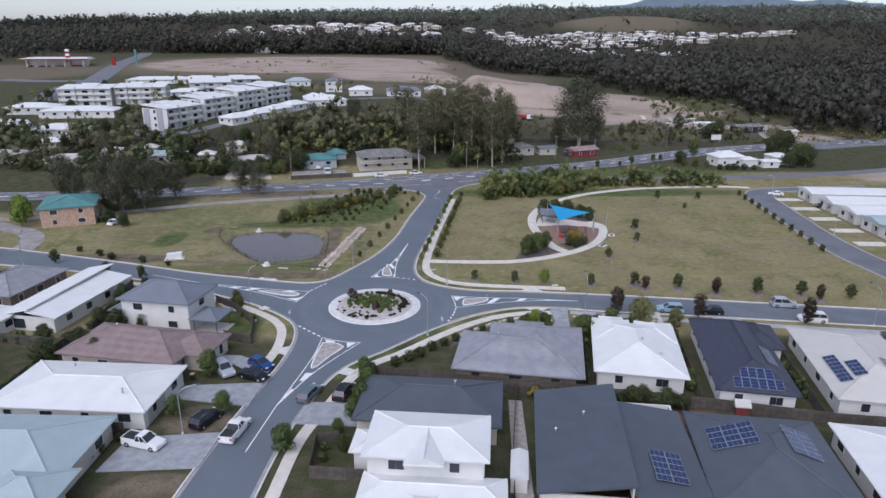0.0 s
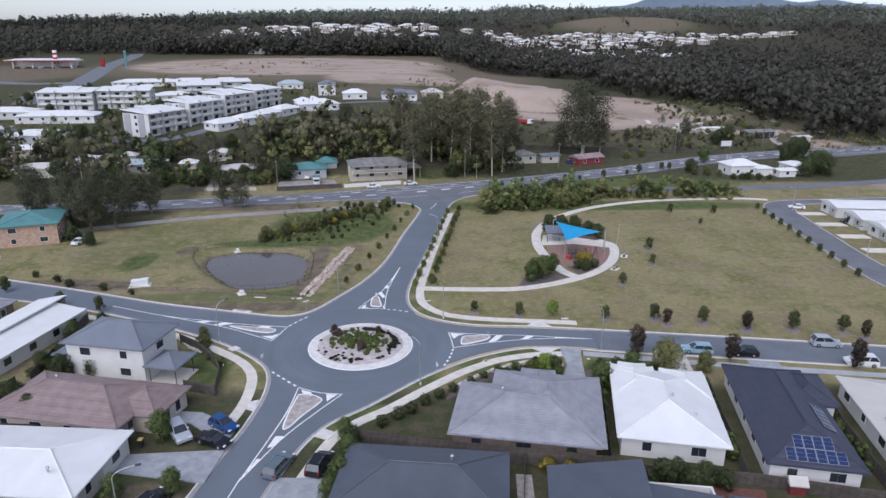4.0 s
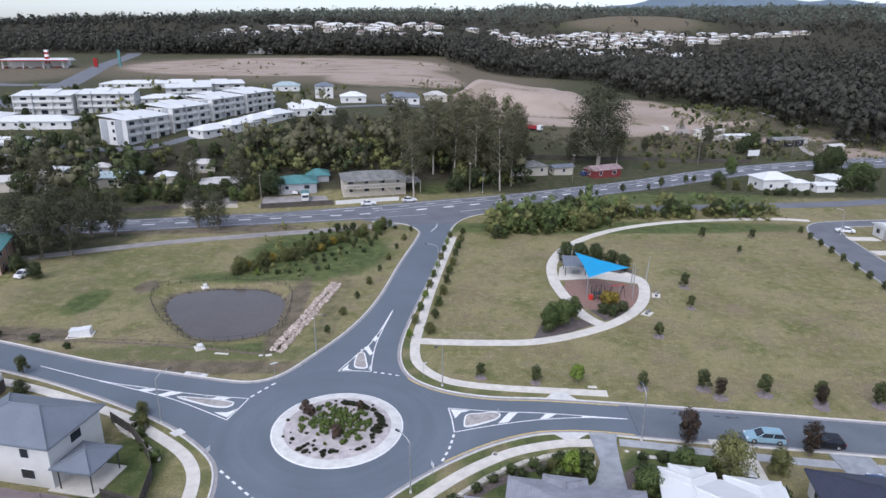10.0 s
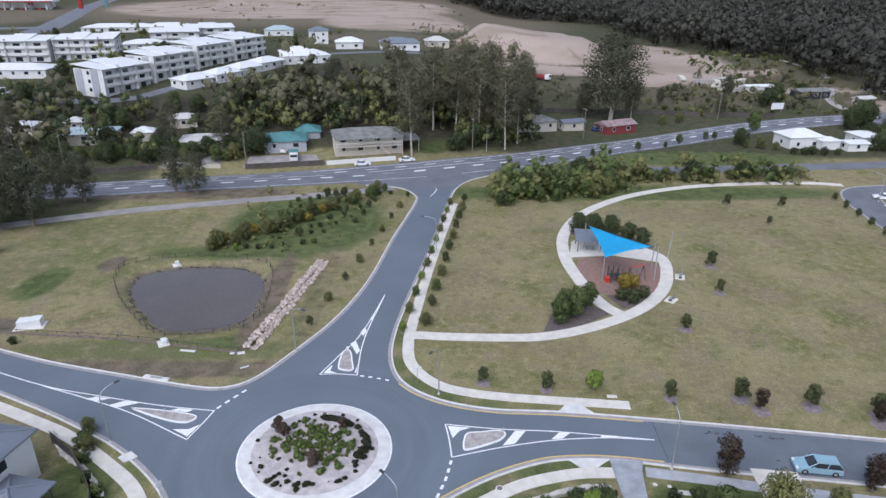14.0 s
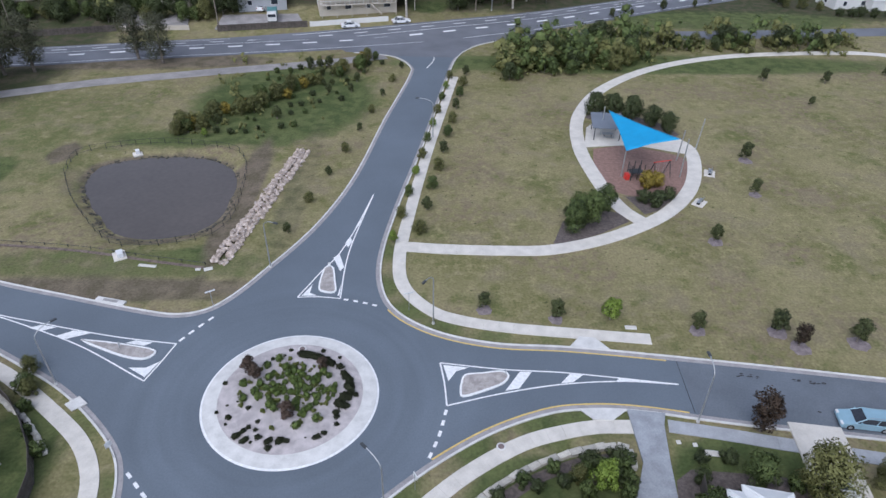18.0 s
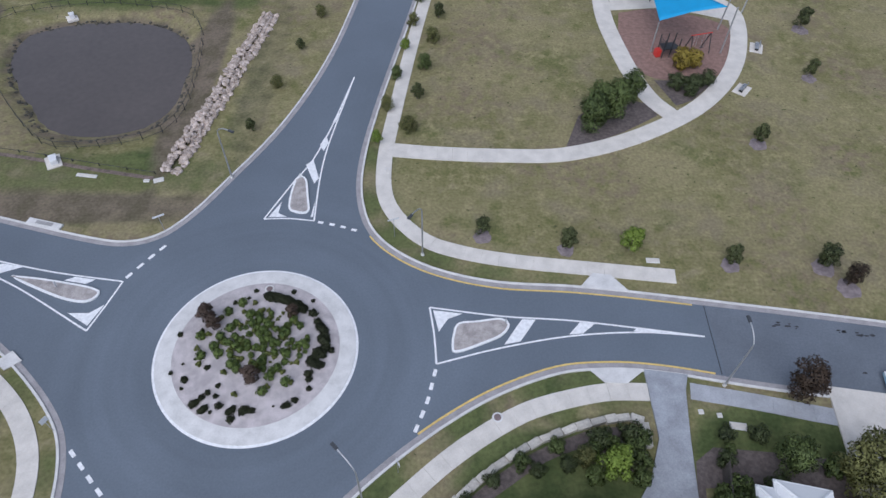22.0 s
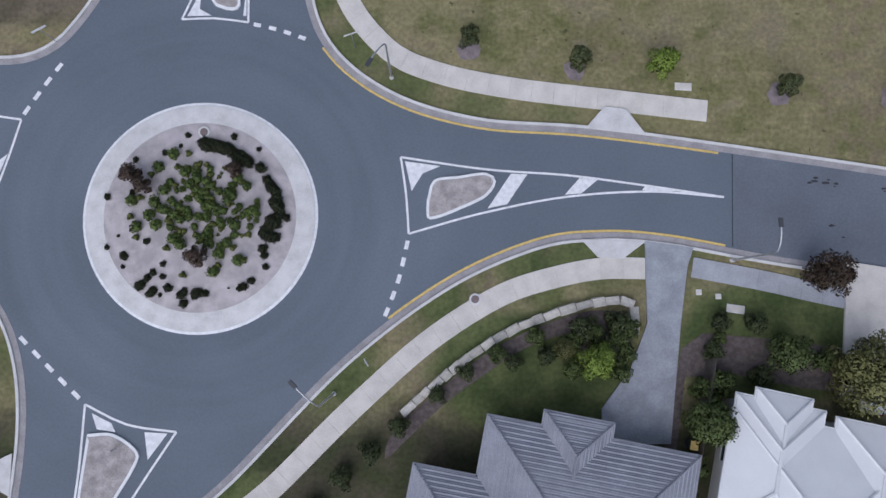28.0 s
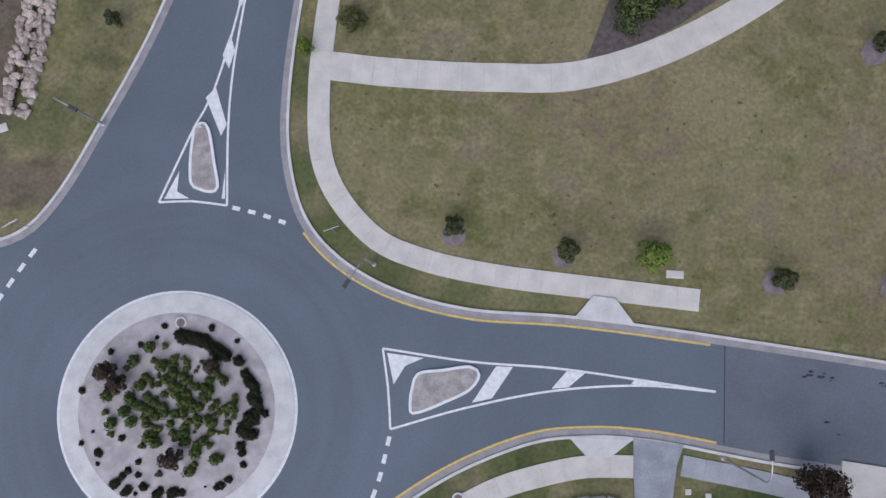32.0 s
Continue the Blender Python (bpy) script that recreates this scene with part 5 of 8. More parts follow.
def far_estate():
    # the stepped terrace that runs up the rise, end on to the street
    for k in range(4):
        d = 11 + k * 24.2
        flats(-104 + 0.386 * d - 0.922 * 6.3, 179.5 + 0.922 * d + 0.386 * 6.3, 67.3, 22.5, 12.5, 3, 3)
    flats(-168, 245, 8, 25, 12, 3, 3)
    flats(-143, 253, 10, 25, 12, 3, 4)
    flats(-125, 310, 22, 24, 12, 2, 3)
    flats(-113, 330, 24, 26, 12, 2, 3)
    for x, y, lx, ly, t in ((-157, 214, 33, 15, 5), (-184, 222, 22, 14, 5), (-146, 176, 22, 14, 8), (-176, 184, 20, 14, 8), (-131, 286, 20, 13, 20), (-176, 362, 40, 16, 12), (-150, 370, 26, 14, 14),
                            (-78, 199, 15, 10, 55), (-70, 209, 15, 10, 58), (-64, 219, 15, 10, 60), (-58, 229, 14, 10, 60)):
        simple_house("house", "low white house with a wide white hip roof", at_rect(x, y, t), lx * 1.06, ly * 1.06, WHITEWALL, "white", 1, 1.8)
    # townhouses by the cul-de-sac
    for i, (y, roof, lx) in enumerate(((37, "pale", 15), (46.5, "pale", 15), (58, "white", 20), (70, "white", 22), (83, "white", 26))):
        x = 122 + (y - 35) * 0.1 + lx / 2
        h, r = simple_house("townhouse", "white townhouse with a flat-pitched pale roof", at_rect(x, y, -6), lx, 10.5, WHITEWALL, roof, 1, 0.9, True, wh=3.0)
        opening(h, "w", -2, 3.2, 0, 2.3, r, kind="garage")
    h, r = simple_house("warehouse", "long blue-roofed shed beside the trees", at_rect(278, 235, -4), 50, 18, GREYWALL, "bluegrey", 1, 1.5, True, wh=4)


far_estate()


# ---- plants ----
HOMES = [(o.matrix_basis.translation.x, o.matrix_basis.translation.y) for o in bpy.data.objects if o.parent is None and o.name.split(".")[0] in ("house", "apartment_building", "shed", "carport")]


def foliage(rng, centres, radii, per, size, flat=1.0):
    """Leaf clumps as bent quads round the given centres: vertices, faces and the soft normals of the clumps."""
    V, N = [], []
    mid = np.mean(np.array(centres), axis=0)
    for c, r in zip(centres, radii):
        d = rng.normal(size=(per, 3))
        d /= np.linalg.norm(d, axis=1)[:, None]
        p = np.array(c) + d * (r * rng.uniform(0.55, 1.05, (per, 1))) * np.array([1, 1, flat])
        nrm = d + rng.normal(scale=0.6, size=(per, 3))
        nrm /= np.linalg.norm(nrm, axis=1)[:, None]
        up = rng.normal(size=(per, 3))
        s = np.cross(nrm, up)
        s /= np.linalg.norm(s, axis=1)[:, None]
        u = np.cross(nrm, s)
        k = size * rng.uniform(0.6, 1.4, (per, 1))
        V.append(np.stack([p - u * k * 0.5 + nrm * k * 0.2, p + s * k, p + u * k * 0.5 + nrm * k * 0.25, p - s * k], 1).reshape(-1, 3))
        out = (np.array(c) - mid) / (np.linalg.norm(np.array(c) - mid) + 1e-6)
        N.append(np.repeat(soft_normals(0.45 * nrm + d + 0.5 * out), 4, 0))
    V = np.concatenate(V)
    return V, np.arange(len(V)).reshape(-1, 4), np.concatenate(N)


def soft_normals(n):
    return n / (np.linalg.norm(n, axis=-1, keepdims=True) + 1e-9)


def fast_mesh(name, V, F, material, normals=None):
    me = bpy.data.meshes.new(name)
    n = F.shape[1]
    me.vertices.add(len(V))
    me.vertices.foreach_set("co", np.ascontiguousarray(V, np.float32).reshape(-1))
    me.loops.add(F.size)
    me.loops.foreach_set("vertex_index", np.ascontiguousarray(F, np.int32).reshape(-1))
    me.polygons.add(len(F))
    me.polygons.foreach_set("loop_start", np.arange(0, F.size, n, dtype=np.int32))
    me.materials.append(material)
    me.update(calc_edges=True)
    if normals is not None:
        a = me.attributes.new("custom_normal", 'FLOAT_VECTOR', 'POINT')
        a.data.foreach_set("vector", np.ascontiguousarray(normals, np.float32).reshape(-1))
    return me


def tree(seed, name, label, high, wide, bole, leaf, bark, clumps=22, per=60, size=0.28, flat=0.8, gap=0.42, trunk=None):
    """A tapered trunk with limbs and a crown of leaf clumps, uneven, with gaps."""
    rng = np.random.default_rng(seed)
    t = thing(name, Matrix.Identity(4), label, "tree")
    r = trunk or 0.025 * high + 0.04
    bm = bmesh.new()
    lean = Vector((rng.uniform(-0.05, 0.05), rng.uniform(-0.05, 0.05), 1)) * high
    mid = lean * 0.5
    tube(bm, (0, 0, -0.3), mid, r, r * 0.6)
    tube(bm, mid, lean * 0.86, r * 0.6, r * 0.2)
    cs, rs = [], []
    for i in range(clumps):
        f = (i + 0.5) / clumps
        z = bole + (high - bole) * f ** 0.85
        prof = math.sin(math.pi * min(1, 0.18 + 0.78 * f)) ** 0.7
        a = i * 2.4 + rng.uniform(-0.5, 0.5)
        q = wide / 2 * prof * rng.uniform(0.25, 0.85)
        c = Vector((q * math.cos(a), q * math.sin(a), z * rng.uniform(0.94, 1.0)))
        cs.append(tuple(c))
        rs.append(wide * rng.uniform(0.13, 0.24))
        if i % 2 == 0:
            tube(bm, lean * min(0.8, max(bole * 0.7, c.z - q * 0.9) / high), c, r * 0.3, r * 0.08, sides=5)
    part("trunk", bm, bark, t)
    V, F, N = foliage(rng, cs, rs, per, size, flat)
    put_mesh("crown", fast_mesh("crown", V, F, leaf, N), t)
    return t


def place(proto, spots, label=""):
    """Copies of a plant at (x, y, size), each turned its own way."""
    out = []
    for i, (x, y, s) in enumerate(spots):
        o = copy_thing(proto, pose(x, y, lie1(x, y), 0, 0, (x * 37 + y * 91) % 360))
        o.scale = (s, s, s * (0.92 + 0.16 * ((i * 0.37) % 1)))
        if label:
            tagged(o, label)
        out.append(o)
    return out


def drop(proto):
    for o in (*proto.children_recursive, proto):
        bpy.data.objects.remove(o)


def plants():
    rng = np.random.default_rng(5)
    euc = [tree(10 + i, "gum_tree", "tall grey-green gum tree with a pale trunk", 15, 9.5, 2.6, GUMLEAF, BARK, 36, 260, 0.17, 0.9) for i in range(3)]
    round_ = [tree(20 + i, "street_tree", "small round dark green street tree", 3.0, 2.5, 0.7, PARKLEAF, BARK, 18, 190, 0.085, 0.9) for i in range(2)]
    lime = [tree(30, "street_tree", "small round bright green street tree", 3.2, 2.6, 0.9, LIMELEAF, BARK, 18, 190, 0.09, 0.9)]
    red = [tree(40, "street_tree", "upright dark russet-leaved street tree", 4.4, 2.8, 0.9, REDLEAF, BARK, 20, 190, 0.095, 0.9)]
    green = [tree(50 + i, "garden_tree", "leafy mid-green garden tree", 5, 4.6, 1.0, GREENLEAF, BARK, 24, 230, 0.13, 0.9) for i in range(2)]
    dark = [tree(60 + i, "broad_tree", "broad dark green tree", 7, 7, 1.2, DARKLEAF, BARK, 28, 260, 0.17, 0.9) for i in range(2)]
    bush = [tree(70, "shrub", "rounded green garden shrub", 1.3, 1.7, 0.15, GREENLEAF, BARK, 12, 150, 0.075, 0.9), tree(71, "shrub", "low dark green garden shrub", 1.2, 1.7, 0.15, DARKLEAF, BARK, 12, 150, 0.07, 0.9),
            tree(72, "shrub", "rounded yellow-leaved garden shrub", 1.6, 2.0, 0.2, YELLOWLEAF, BARK, 12, 150, 0.08, 0.9)]
    olive = [tree(90, "garden_tree", "spreading yellow-green weeping garden tree", 5, 4.8, 0.7, OLIVELEAF, BARK, 28, 260, 0.11, 1.0)]
    place(olive[0], [(45.8, -10.8, 1.15), (52.0, -9.9, 0.65), (26.0, -9.4, 0.36), (-26, 3.2, 0.4), (-24.5, 0.2, 0.4)])
    place(round_[0], [(-71, 24.6, 1.1), (-56.5, 17.4, 0.9), (-48.2, 14.6, 0.9), (-88, 29, 1.1)])
    place(bush[1], [(-60, 27.2, 1.3), (-64, 30, 1.2), (-52.4, 25, 1.2), (-70, 33, 1.1), (-46, 22.6, 0.9)])
    # park edge
    place(round_[0], [(19.4, 13.0, 0.75), (27.3, 11.4, 0.85), (42.3, 9.5, 0.8), (51, 9.3, 1.0), (58.9, 7.6, 1.0), (73.3, 4.6, 1.05), (81.5, 3.6, 1.0), (50.3, 26.6, 0.8), (60.6, 39, 0.75), (63.5, 50, 1.0), (81.6, 86, 0.9), (94, 85, 0.9), (85.3, 73, 0.6), (66, 5.9, 0.9), (90, 2, 1), (98, 0, 1)])
    place(lime[0], [(33.2, 11.1, 0.95), (27.9, -10.1, 1.05)])
    place(red[0], [(52.4, 7.0, 0.7), (65.2, 4.4, 0.7), (83.5, 1.0, 0.7), (43.7, -4.2, 1.15), (57.5, -6.6, 1.0), (75.5, -9.4, 1.0)], "upright dark russet-leaved street tree")
    # verges of the northern arm
    for i, y in enumerate(np.arange(26, 92, 6.0)):
        place((lime, olive, green)[i % 3][0], [(7.6 + (y - 24) * 0.142 + 0.6, y, (0.55, 0.36, 0.36)[i % 3])])
        place((green, olive, round_)[(i + 1) % 3][0], [(11.6 + (y - 24) * 0.142, y + 2, (0.44, 0.42, 0.75)[(i + 1) % 3])])
    for i, y in enumerate(np.arange(28, 96, 8.0)):
        x = -2.6 + (y - 29) * 0.19 - 0.05 * abs(y - 60) * 0.2
        place((round_, olive)[i % 2][0], [(x - 2.2, y, (0.55, 0.34)[i % 2])])
    for i, y in enumerate(np.arange(30, 96, 6.0)):
        place(round_[i % 2], [(101.6 + (y - 35) * 0.14, y, 0.7)])
    # playground
    place(green[0], [(32.3, 29.0, 0.9), (35, 30.6, 0.95), (37.4, 33.4, 0.8), (33.4, 31.4, 0.85)])
    place(dark[0], [(43, 68, 0.62), (46, 67, 0.6), (49, 65.5, 0.6), (52, 63, 0.55), (54, 60.5, 0.5)])
    place(bush[2], [(45.0, 40.6, 1.7), (46.6, 40.8, 1.5)])
    place(bush[1], [(37.0, -7.4, 1.0), (39.4, -7.6, 1.1), (36.4, -9.6, 1.0), (39.6, -11.4, 1.2), (24.6, -9.8, 1.0), (22.4, -10.2, 0.9), (29, -9.4, 1.4), (27.2, -7.8, 1.3), (29.6, -7.6, 1.3)])
    place(bush[1], [(43.6, 36.6, 1.6), (45.4, 36.2, 1.6), (47.2, 37, 1.5), (45, 35, 1.3)])
    # gardens near the roundabout
    place(green[0], [(0.4, -25.2, 0.55), (1.0, -34.5, 0.7)])
    place(green[1], [(41.2, -9.6, 0.72), (35.4, -14.2, 0.82), (-22, -25.5, 0.75), (-7.4, -44, 0.75), (-23, -36.3, 0.6), (-17, -35.6, 0.6), (0.2, -37, 0.6), (1.6, -30.6, 0.7), (-1.4, -40.5, 0.4)])
    place(bush[0], [(24.0, -8.5, 1.0), (21.2, -9.6, 1.0), (29.6, -8.7, 1.2), (30.2, -9.6, 1.1), (28, -8.2, 1.0), (26.6, -8.8, 1.1), (30.4, -8, 1.2), (29.9, -11, 1.1), (26.4, -10.8, 1.1), (37, -8.6, 0.7), (44, -10.2, 1.2), (45.4, -10.6, 1.1), (36.6, -11.6, 1.4), (36.2, -13.6, 1.3), (-24, -17, 1.3), (-22.8, -16, 1.2)])
    place(bush[1], [(19.0, -11, 0.9), (17.1, -12.5, 0.9), (14.4, -14.6, 1.0), (12.4, -16.4, 1.1), (10.6, -18, 1.2), (8.6, -20, 1.2), (7, -21.4, 1.3), (5, -23, 1.2), (26, -9.3, 1.0)])
    # thicket between the park and the through road
    for i in range(50):
        x = rng.uniform(29, 62)
        y = 92 + (x - 22) * 0.28 + rng.uniform(-9, 9)
        place((green + olive + dark[:1])[i % 4], [(x, y, rng.uniform(0.45, 1.0))])
    for i in range(30):
        x = rng.uniform(60, 112)
        place((green + olive + dark[:1])[i % 4], [(x, 106 + (x - 60) * 0.09 + rng.uniform(-2, 3), rng.uniform(0.3, 0.75))])
    # young planting north of the pond
    for r in range(7):
        for c in range(13):
            x, y = -25 + c * 2.1 + r * 1.1 + rng.uniform(-0.6, 0.6), 58 + r * 5.2 + c * 0.5 + rng.uniform(-0.8, 0.8)
            if x < -8.5 + (y - 56) * 0.3 and rng.random() < 0.72:
                place((bush[1], bush[0], round_[0], lime[0])[int(rng.choice(4, p=(0.4, 0.35, 0.2, 0.05)))], [(x, y, rng.uniform(0.45, 0.95))])
    for i in range(34):
        f = i / 33
        x, y = -29 + 30 * f + rng.uniform(-1.6, 1.6), 57 + 40 * f + rng.uniform(-1.8, 1.8)
        place((olive[0], green[0], bush[2])[(0, 1, 0, 2)[i % 4]], [(x, y, rng.uniform(0.35, 0.75) if i % 4 != 3 else rng.uniform(1.2, 1.7))])
    # street gardens of the old houses
    for i in range(22):
        x = -92 + i * 2.6 + rng.uniform(-1, 1)
        place((dark + green + olive)[i % 5], [(x, 117.5 + (x + 92) * 0.05 + rng.uniform(1, 6), rng.uniform(0.55, 1.15))])
    place(lime[0], [(-98, 60, 2.2), (-101, 64, 2.0), (-96, 55, 1.6)])
    # gums along the through road and round the old houses
    for i, (x, y, s) in enumerate([(-82, 72, 1.05), (-76, 69, 1.0), (-71, 72, 0.95), (-78, 80, 1.05), (-68, 88, 0.85), (-73, 86, 0.9), (-44, 94, 0.75), (-50, 96.5, 0.8), (-96, 82, 0.95), (-104, 92, 0.95),
                                   (68, 182, 0.9)]):
        place(euc[i % 3], [(x, y, s)])
    for x, y, s in ((-76, 60, 0.55), (-70, 56, 0.5), (-80, 72, 0.6)):
        place(dark[1], [(x, y, s)])
    for i in range(26):
        x, y = rng.uniform(-55, 45), rng.uniform(152, 190)
        place(euc[i % 3] if rng.random() < 0.4 else (dark + green)[i % 4], [(x, y, rng.uniform(0.6, 1.1))])
    for i in range(60):
        x, y = rng.uniform(-215, -45), rng.uniform(198, 340)
        if min(math.hypot(x - a, y - b) for a, b in HOMES) > 11:
            place((dark + green)[i % 4], [(x, y, rng.uniform(0.4, 0.8))])
    for i in range(44):
        x, y = rng.uniform(-190, -45), rng.uniform(122, 185)
        if min(math.hypot(x - a, y - b) for a, b in HOMES) > 8:
            place((dark + green + olive)[i % 5], [(x, y, rng.uniform(0.6, 1.1))])
    # trees on the rough ground east of the earthworks and along the through road
    place(euc[1], [(112, 213, 0.5), (121, 187, 0.55), (137, 220, 0.6), (104, 205, 0.5)])
    place(dark[0], [(149, 207, 1.0), (154, 212, 1.1), (145, 203, 0.8), (164, 171, 1.35), (169, 175, 1.2), (159, 168, 1.0), (172, 226, 0.7), (160, 222, 0.6), (250, 200, 1.2), (262, 190, 1.2)])
    place(green[0], [(161, 150, 1.7), (166, 153, 1.5), (124, 166, 1.25), (157, 146, 1.2)])
    place(olive[0], [(114, 187, 0.5), (102, 177, 0.7), (95, 174, 0.6), (116, 143, 0.7), (120, 141, 0.5), (112, 144, 0.5)])
    place(round_[0], [(103, 154, 1.0), (106, 154.5, 0.9), (92, 148, 1.1), (76, 139, 1.0), (86, 143, 0.7), (60, 130, 0.8), (66, 133, 0.6)])
    place(bush[1], [(126, 135, 2.0), (129, 136, 2.0), (132, 135, 1.8), (123, 136, 1.7), (136, 135, 1.5)])
    for i in range(46):
        a, q = rng.uniform(0, 2 * math.pi), rng.uniform(0, 1) ** 0.5
        place(bush[i % 2], [(180 + 34 * q * math.cos(a), 285 + 48 * q * math.sin(a), rng.uniform(0.8, 2.2))])
    for i in range(30):
        place(bush[i % 2], [(rng.uniform(100, 170), rng.uniform(190, 235), rng.uniform(0.8, 1.8))])
    for x, y, s in ((155, 150, 1.0), (160, 142, 1.2), (152, 140, 0.9), (112, 148, 0.8), (20, 131, 0.9), (26, 137, 1.0)):
        place(dark[0], [(x, y, s)])
    giant = tree(95, "gum_tree", "huge broad gum tree beside the through road", 32, 24, 7, GUMLEAF, PALEBARK, 90, 170, 0.36, 0.85)
    place(giant, [(77, 177, 1.0)])
    drop(giant)
    tall = [tree(96 + i, "gum_tree", "tall open-crowned gum tree on a long pale trunk", 27, 13, 8.5, EUCALYPT, PALEBARK, 46, 170, 0.24, 0.8, trunk=0.32) for i in range(3)]
    for i, (x, y, q) in enumerate(((6.9, 124.8, 0.98), (13, 150, 1.05), (20, 146, 1.0), (27, 142, 1.05), (24, 156, 1.1), (34.6, 134.4, 0.95), (39, 141, 1.0), (31, 152, 1.15), (2, 156, 0.95), (44, 172, 0.9), (84, 176, 0.62), (-62, 128, 0.6), (-47, 126, 0.55), (-105, 124, 0.6))):
        place(tall[i % 3], [(x, y, q)])
    for p in tall:
        drop(p)
    # hedges and beds along the fences and house walls
    rows = (((35.4, -12), (32.2, -30)), ((37.2, -33), (46, -34.6)), ((49.8, -15), (46.4, -33)), ((21.6, -30.6), (30.2, -32.3)), ((64.2, -18), (61, -36)), ((40, -39), (37.4, -56)), ((-2.5, -44), (-2.6, -48)),
            ((2.4, -28.8), (1.2, -36.5)), ((-48.4, -14), (-48.6, -38)), ((-46.6, -9), (-47, 6)), ((-58, -14), (-50, -15)), ((-28, -41), (-33, -56)), ((-25.4, 0.6), (-19.4, -9)), ((70, -43), (80, -44)), ((56, -43), (54, -56)))
    for k, (a, b) in enumerate(rows):
        n = max(2, int(math.hypot(b[0] - a[0], b[1] - a[1]) / 2.6))
        place(bush[k % 2], [(a[0] + (b[0] - a[0]) * i / n + rng.uniform(-0.4, 0.4), a[1] + (b[1] - a[1]) * i / n + rng.uniform(-0.4, 0.4), rng.uniform(0.8, 1.5)) for i in range(n)])
    place(dark[1], [(-46.5, -7, 0.42), (-45, -3, 0.4), (-47, 3, 0.42), (-44.6, 8, 0.36), (41.5, -35.6, 0.42), (38.5, -35, 0.4), (33, -35.4, 0.3), (-52, -14, 0.4)])
    place(bush[2], [(24.5, -32.6, 1.2), (27, -32.9, 1.0)])
    place(dark[0], [(43.5, -36, 0.36), (40, -36.4, 0.4), (37.2, -34.8, 0.4), (35.0, -35.6, 0.35), (-36, -20.5, 0.5), (-40, -21.5, 0.55), (-44, -18, 0.6), (-47.6, -22, 0.6), (-42, -10, 0.5), (-38, -9, 0.45), (1.6, -27.6, 0.4), (2.0, -32.6, 0.42), (-0.4, -43.8, 0.3)])
    for p in olive + euc + round_ + lime + red + green + dark + bush:
        drop(p)


plants()


GOLD = (1 + 5 ** 0.5) / 2
ICO = soft_normals(np.array([(a * p, b * q, 0) for p, q in ((1, GOLD),) for a in (-1, 1) for b in (-1, 1)] + [(0, a, b * GOLD) for a in (-1, 1) for b in (-1, 1)] + [(a * GOLD, 0, b) for a in (-1, 1) for b in (-1, 1)], float))
ICO_FACES = np.array([t if np.dot(np.cross(ICO[t[1]] - ICO[t[0]], ICO[t[2]] - ICO[t[0]]), ICO[t[0]]) > 0 else t[::-1] for t in itertools.combinations(range(12), 3)
                      if all(np.linalg.norm(ICO[t[i]] - ICO[t[j]]) < 1.1 for i, j in ((0, 1), (1, 2), (0, 2)))])


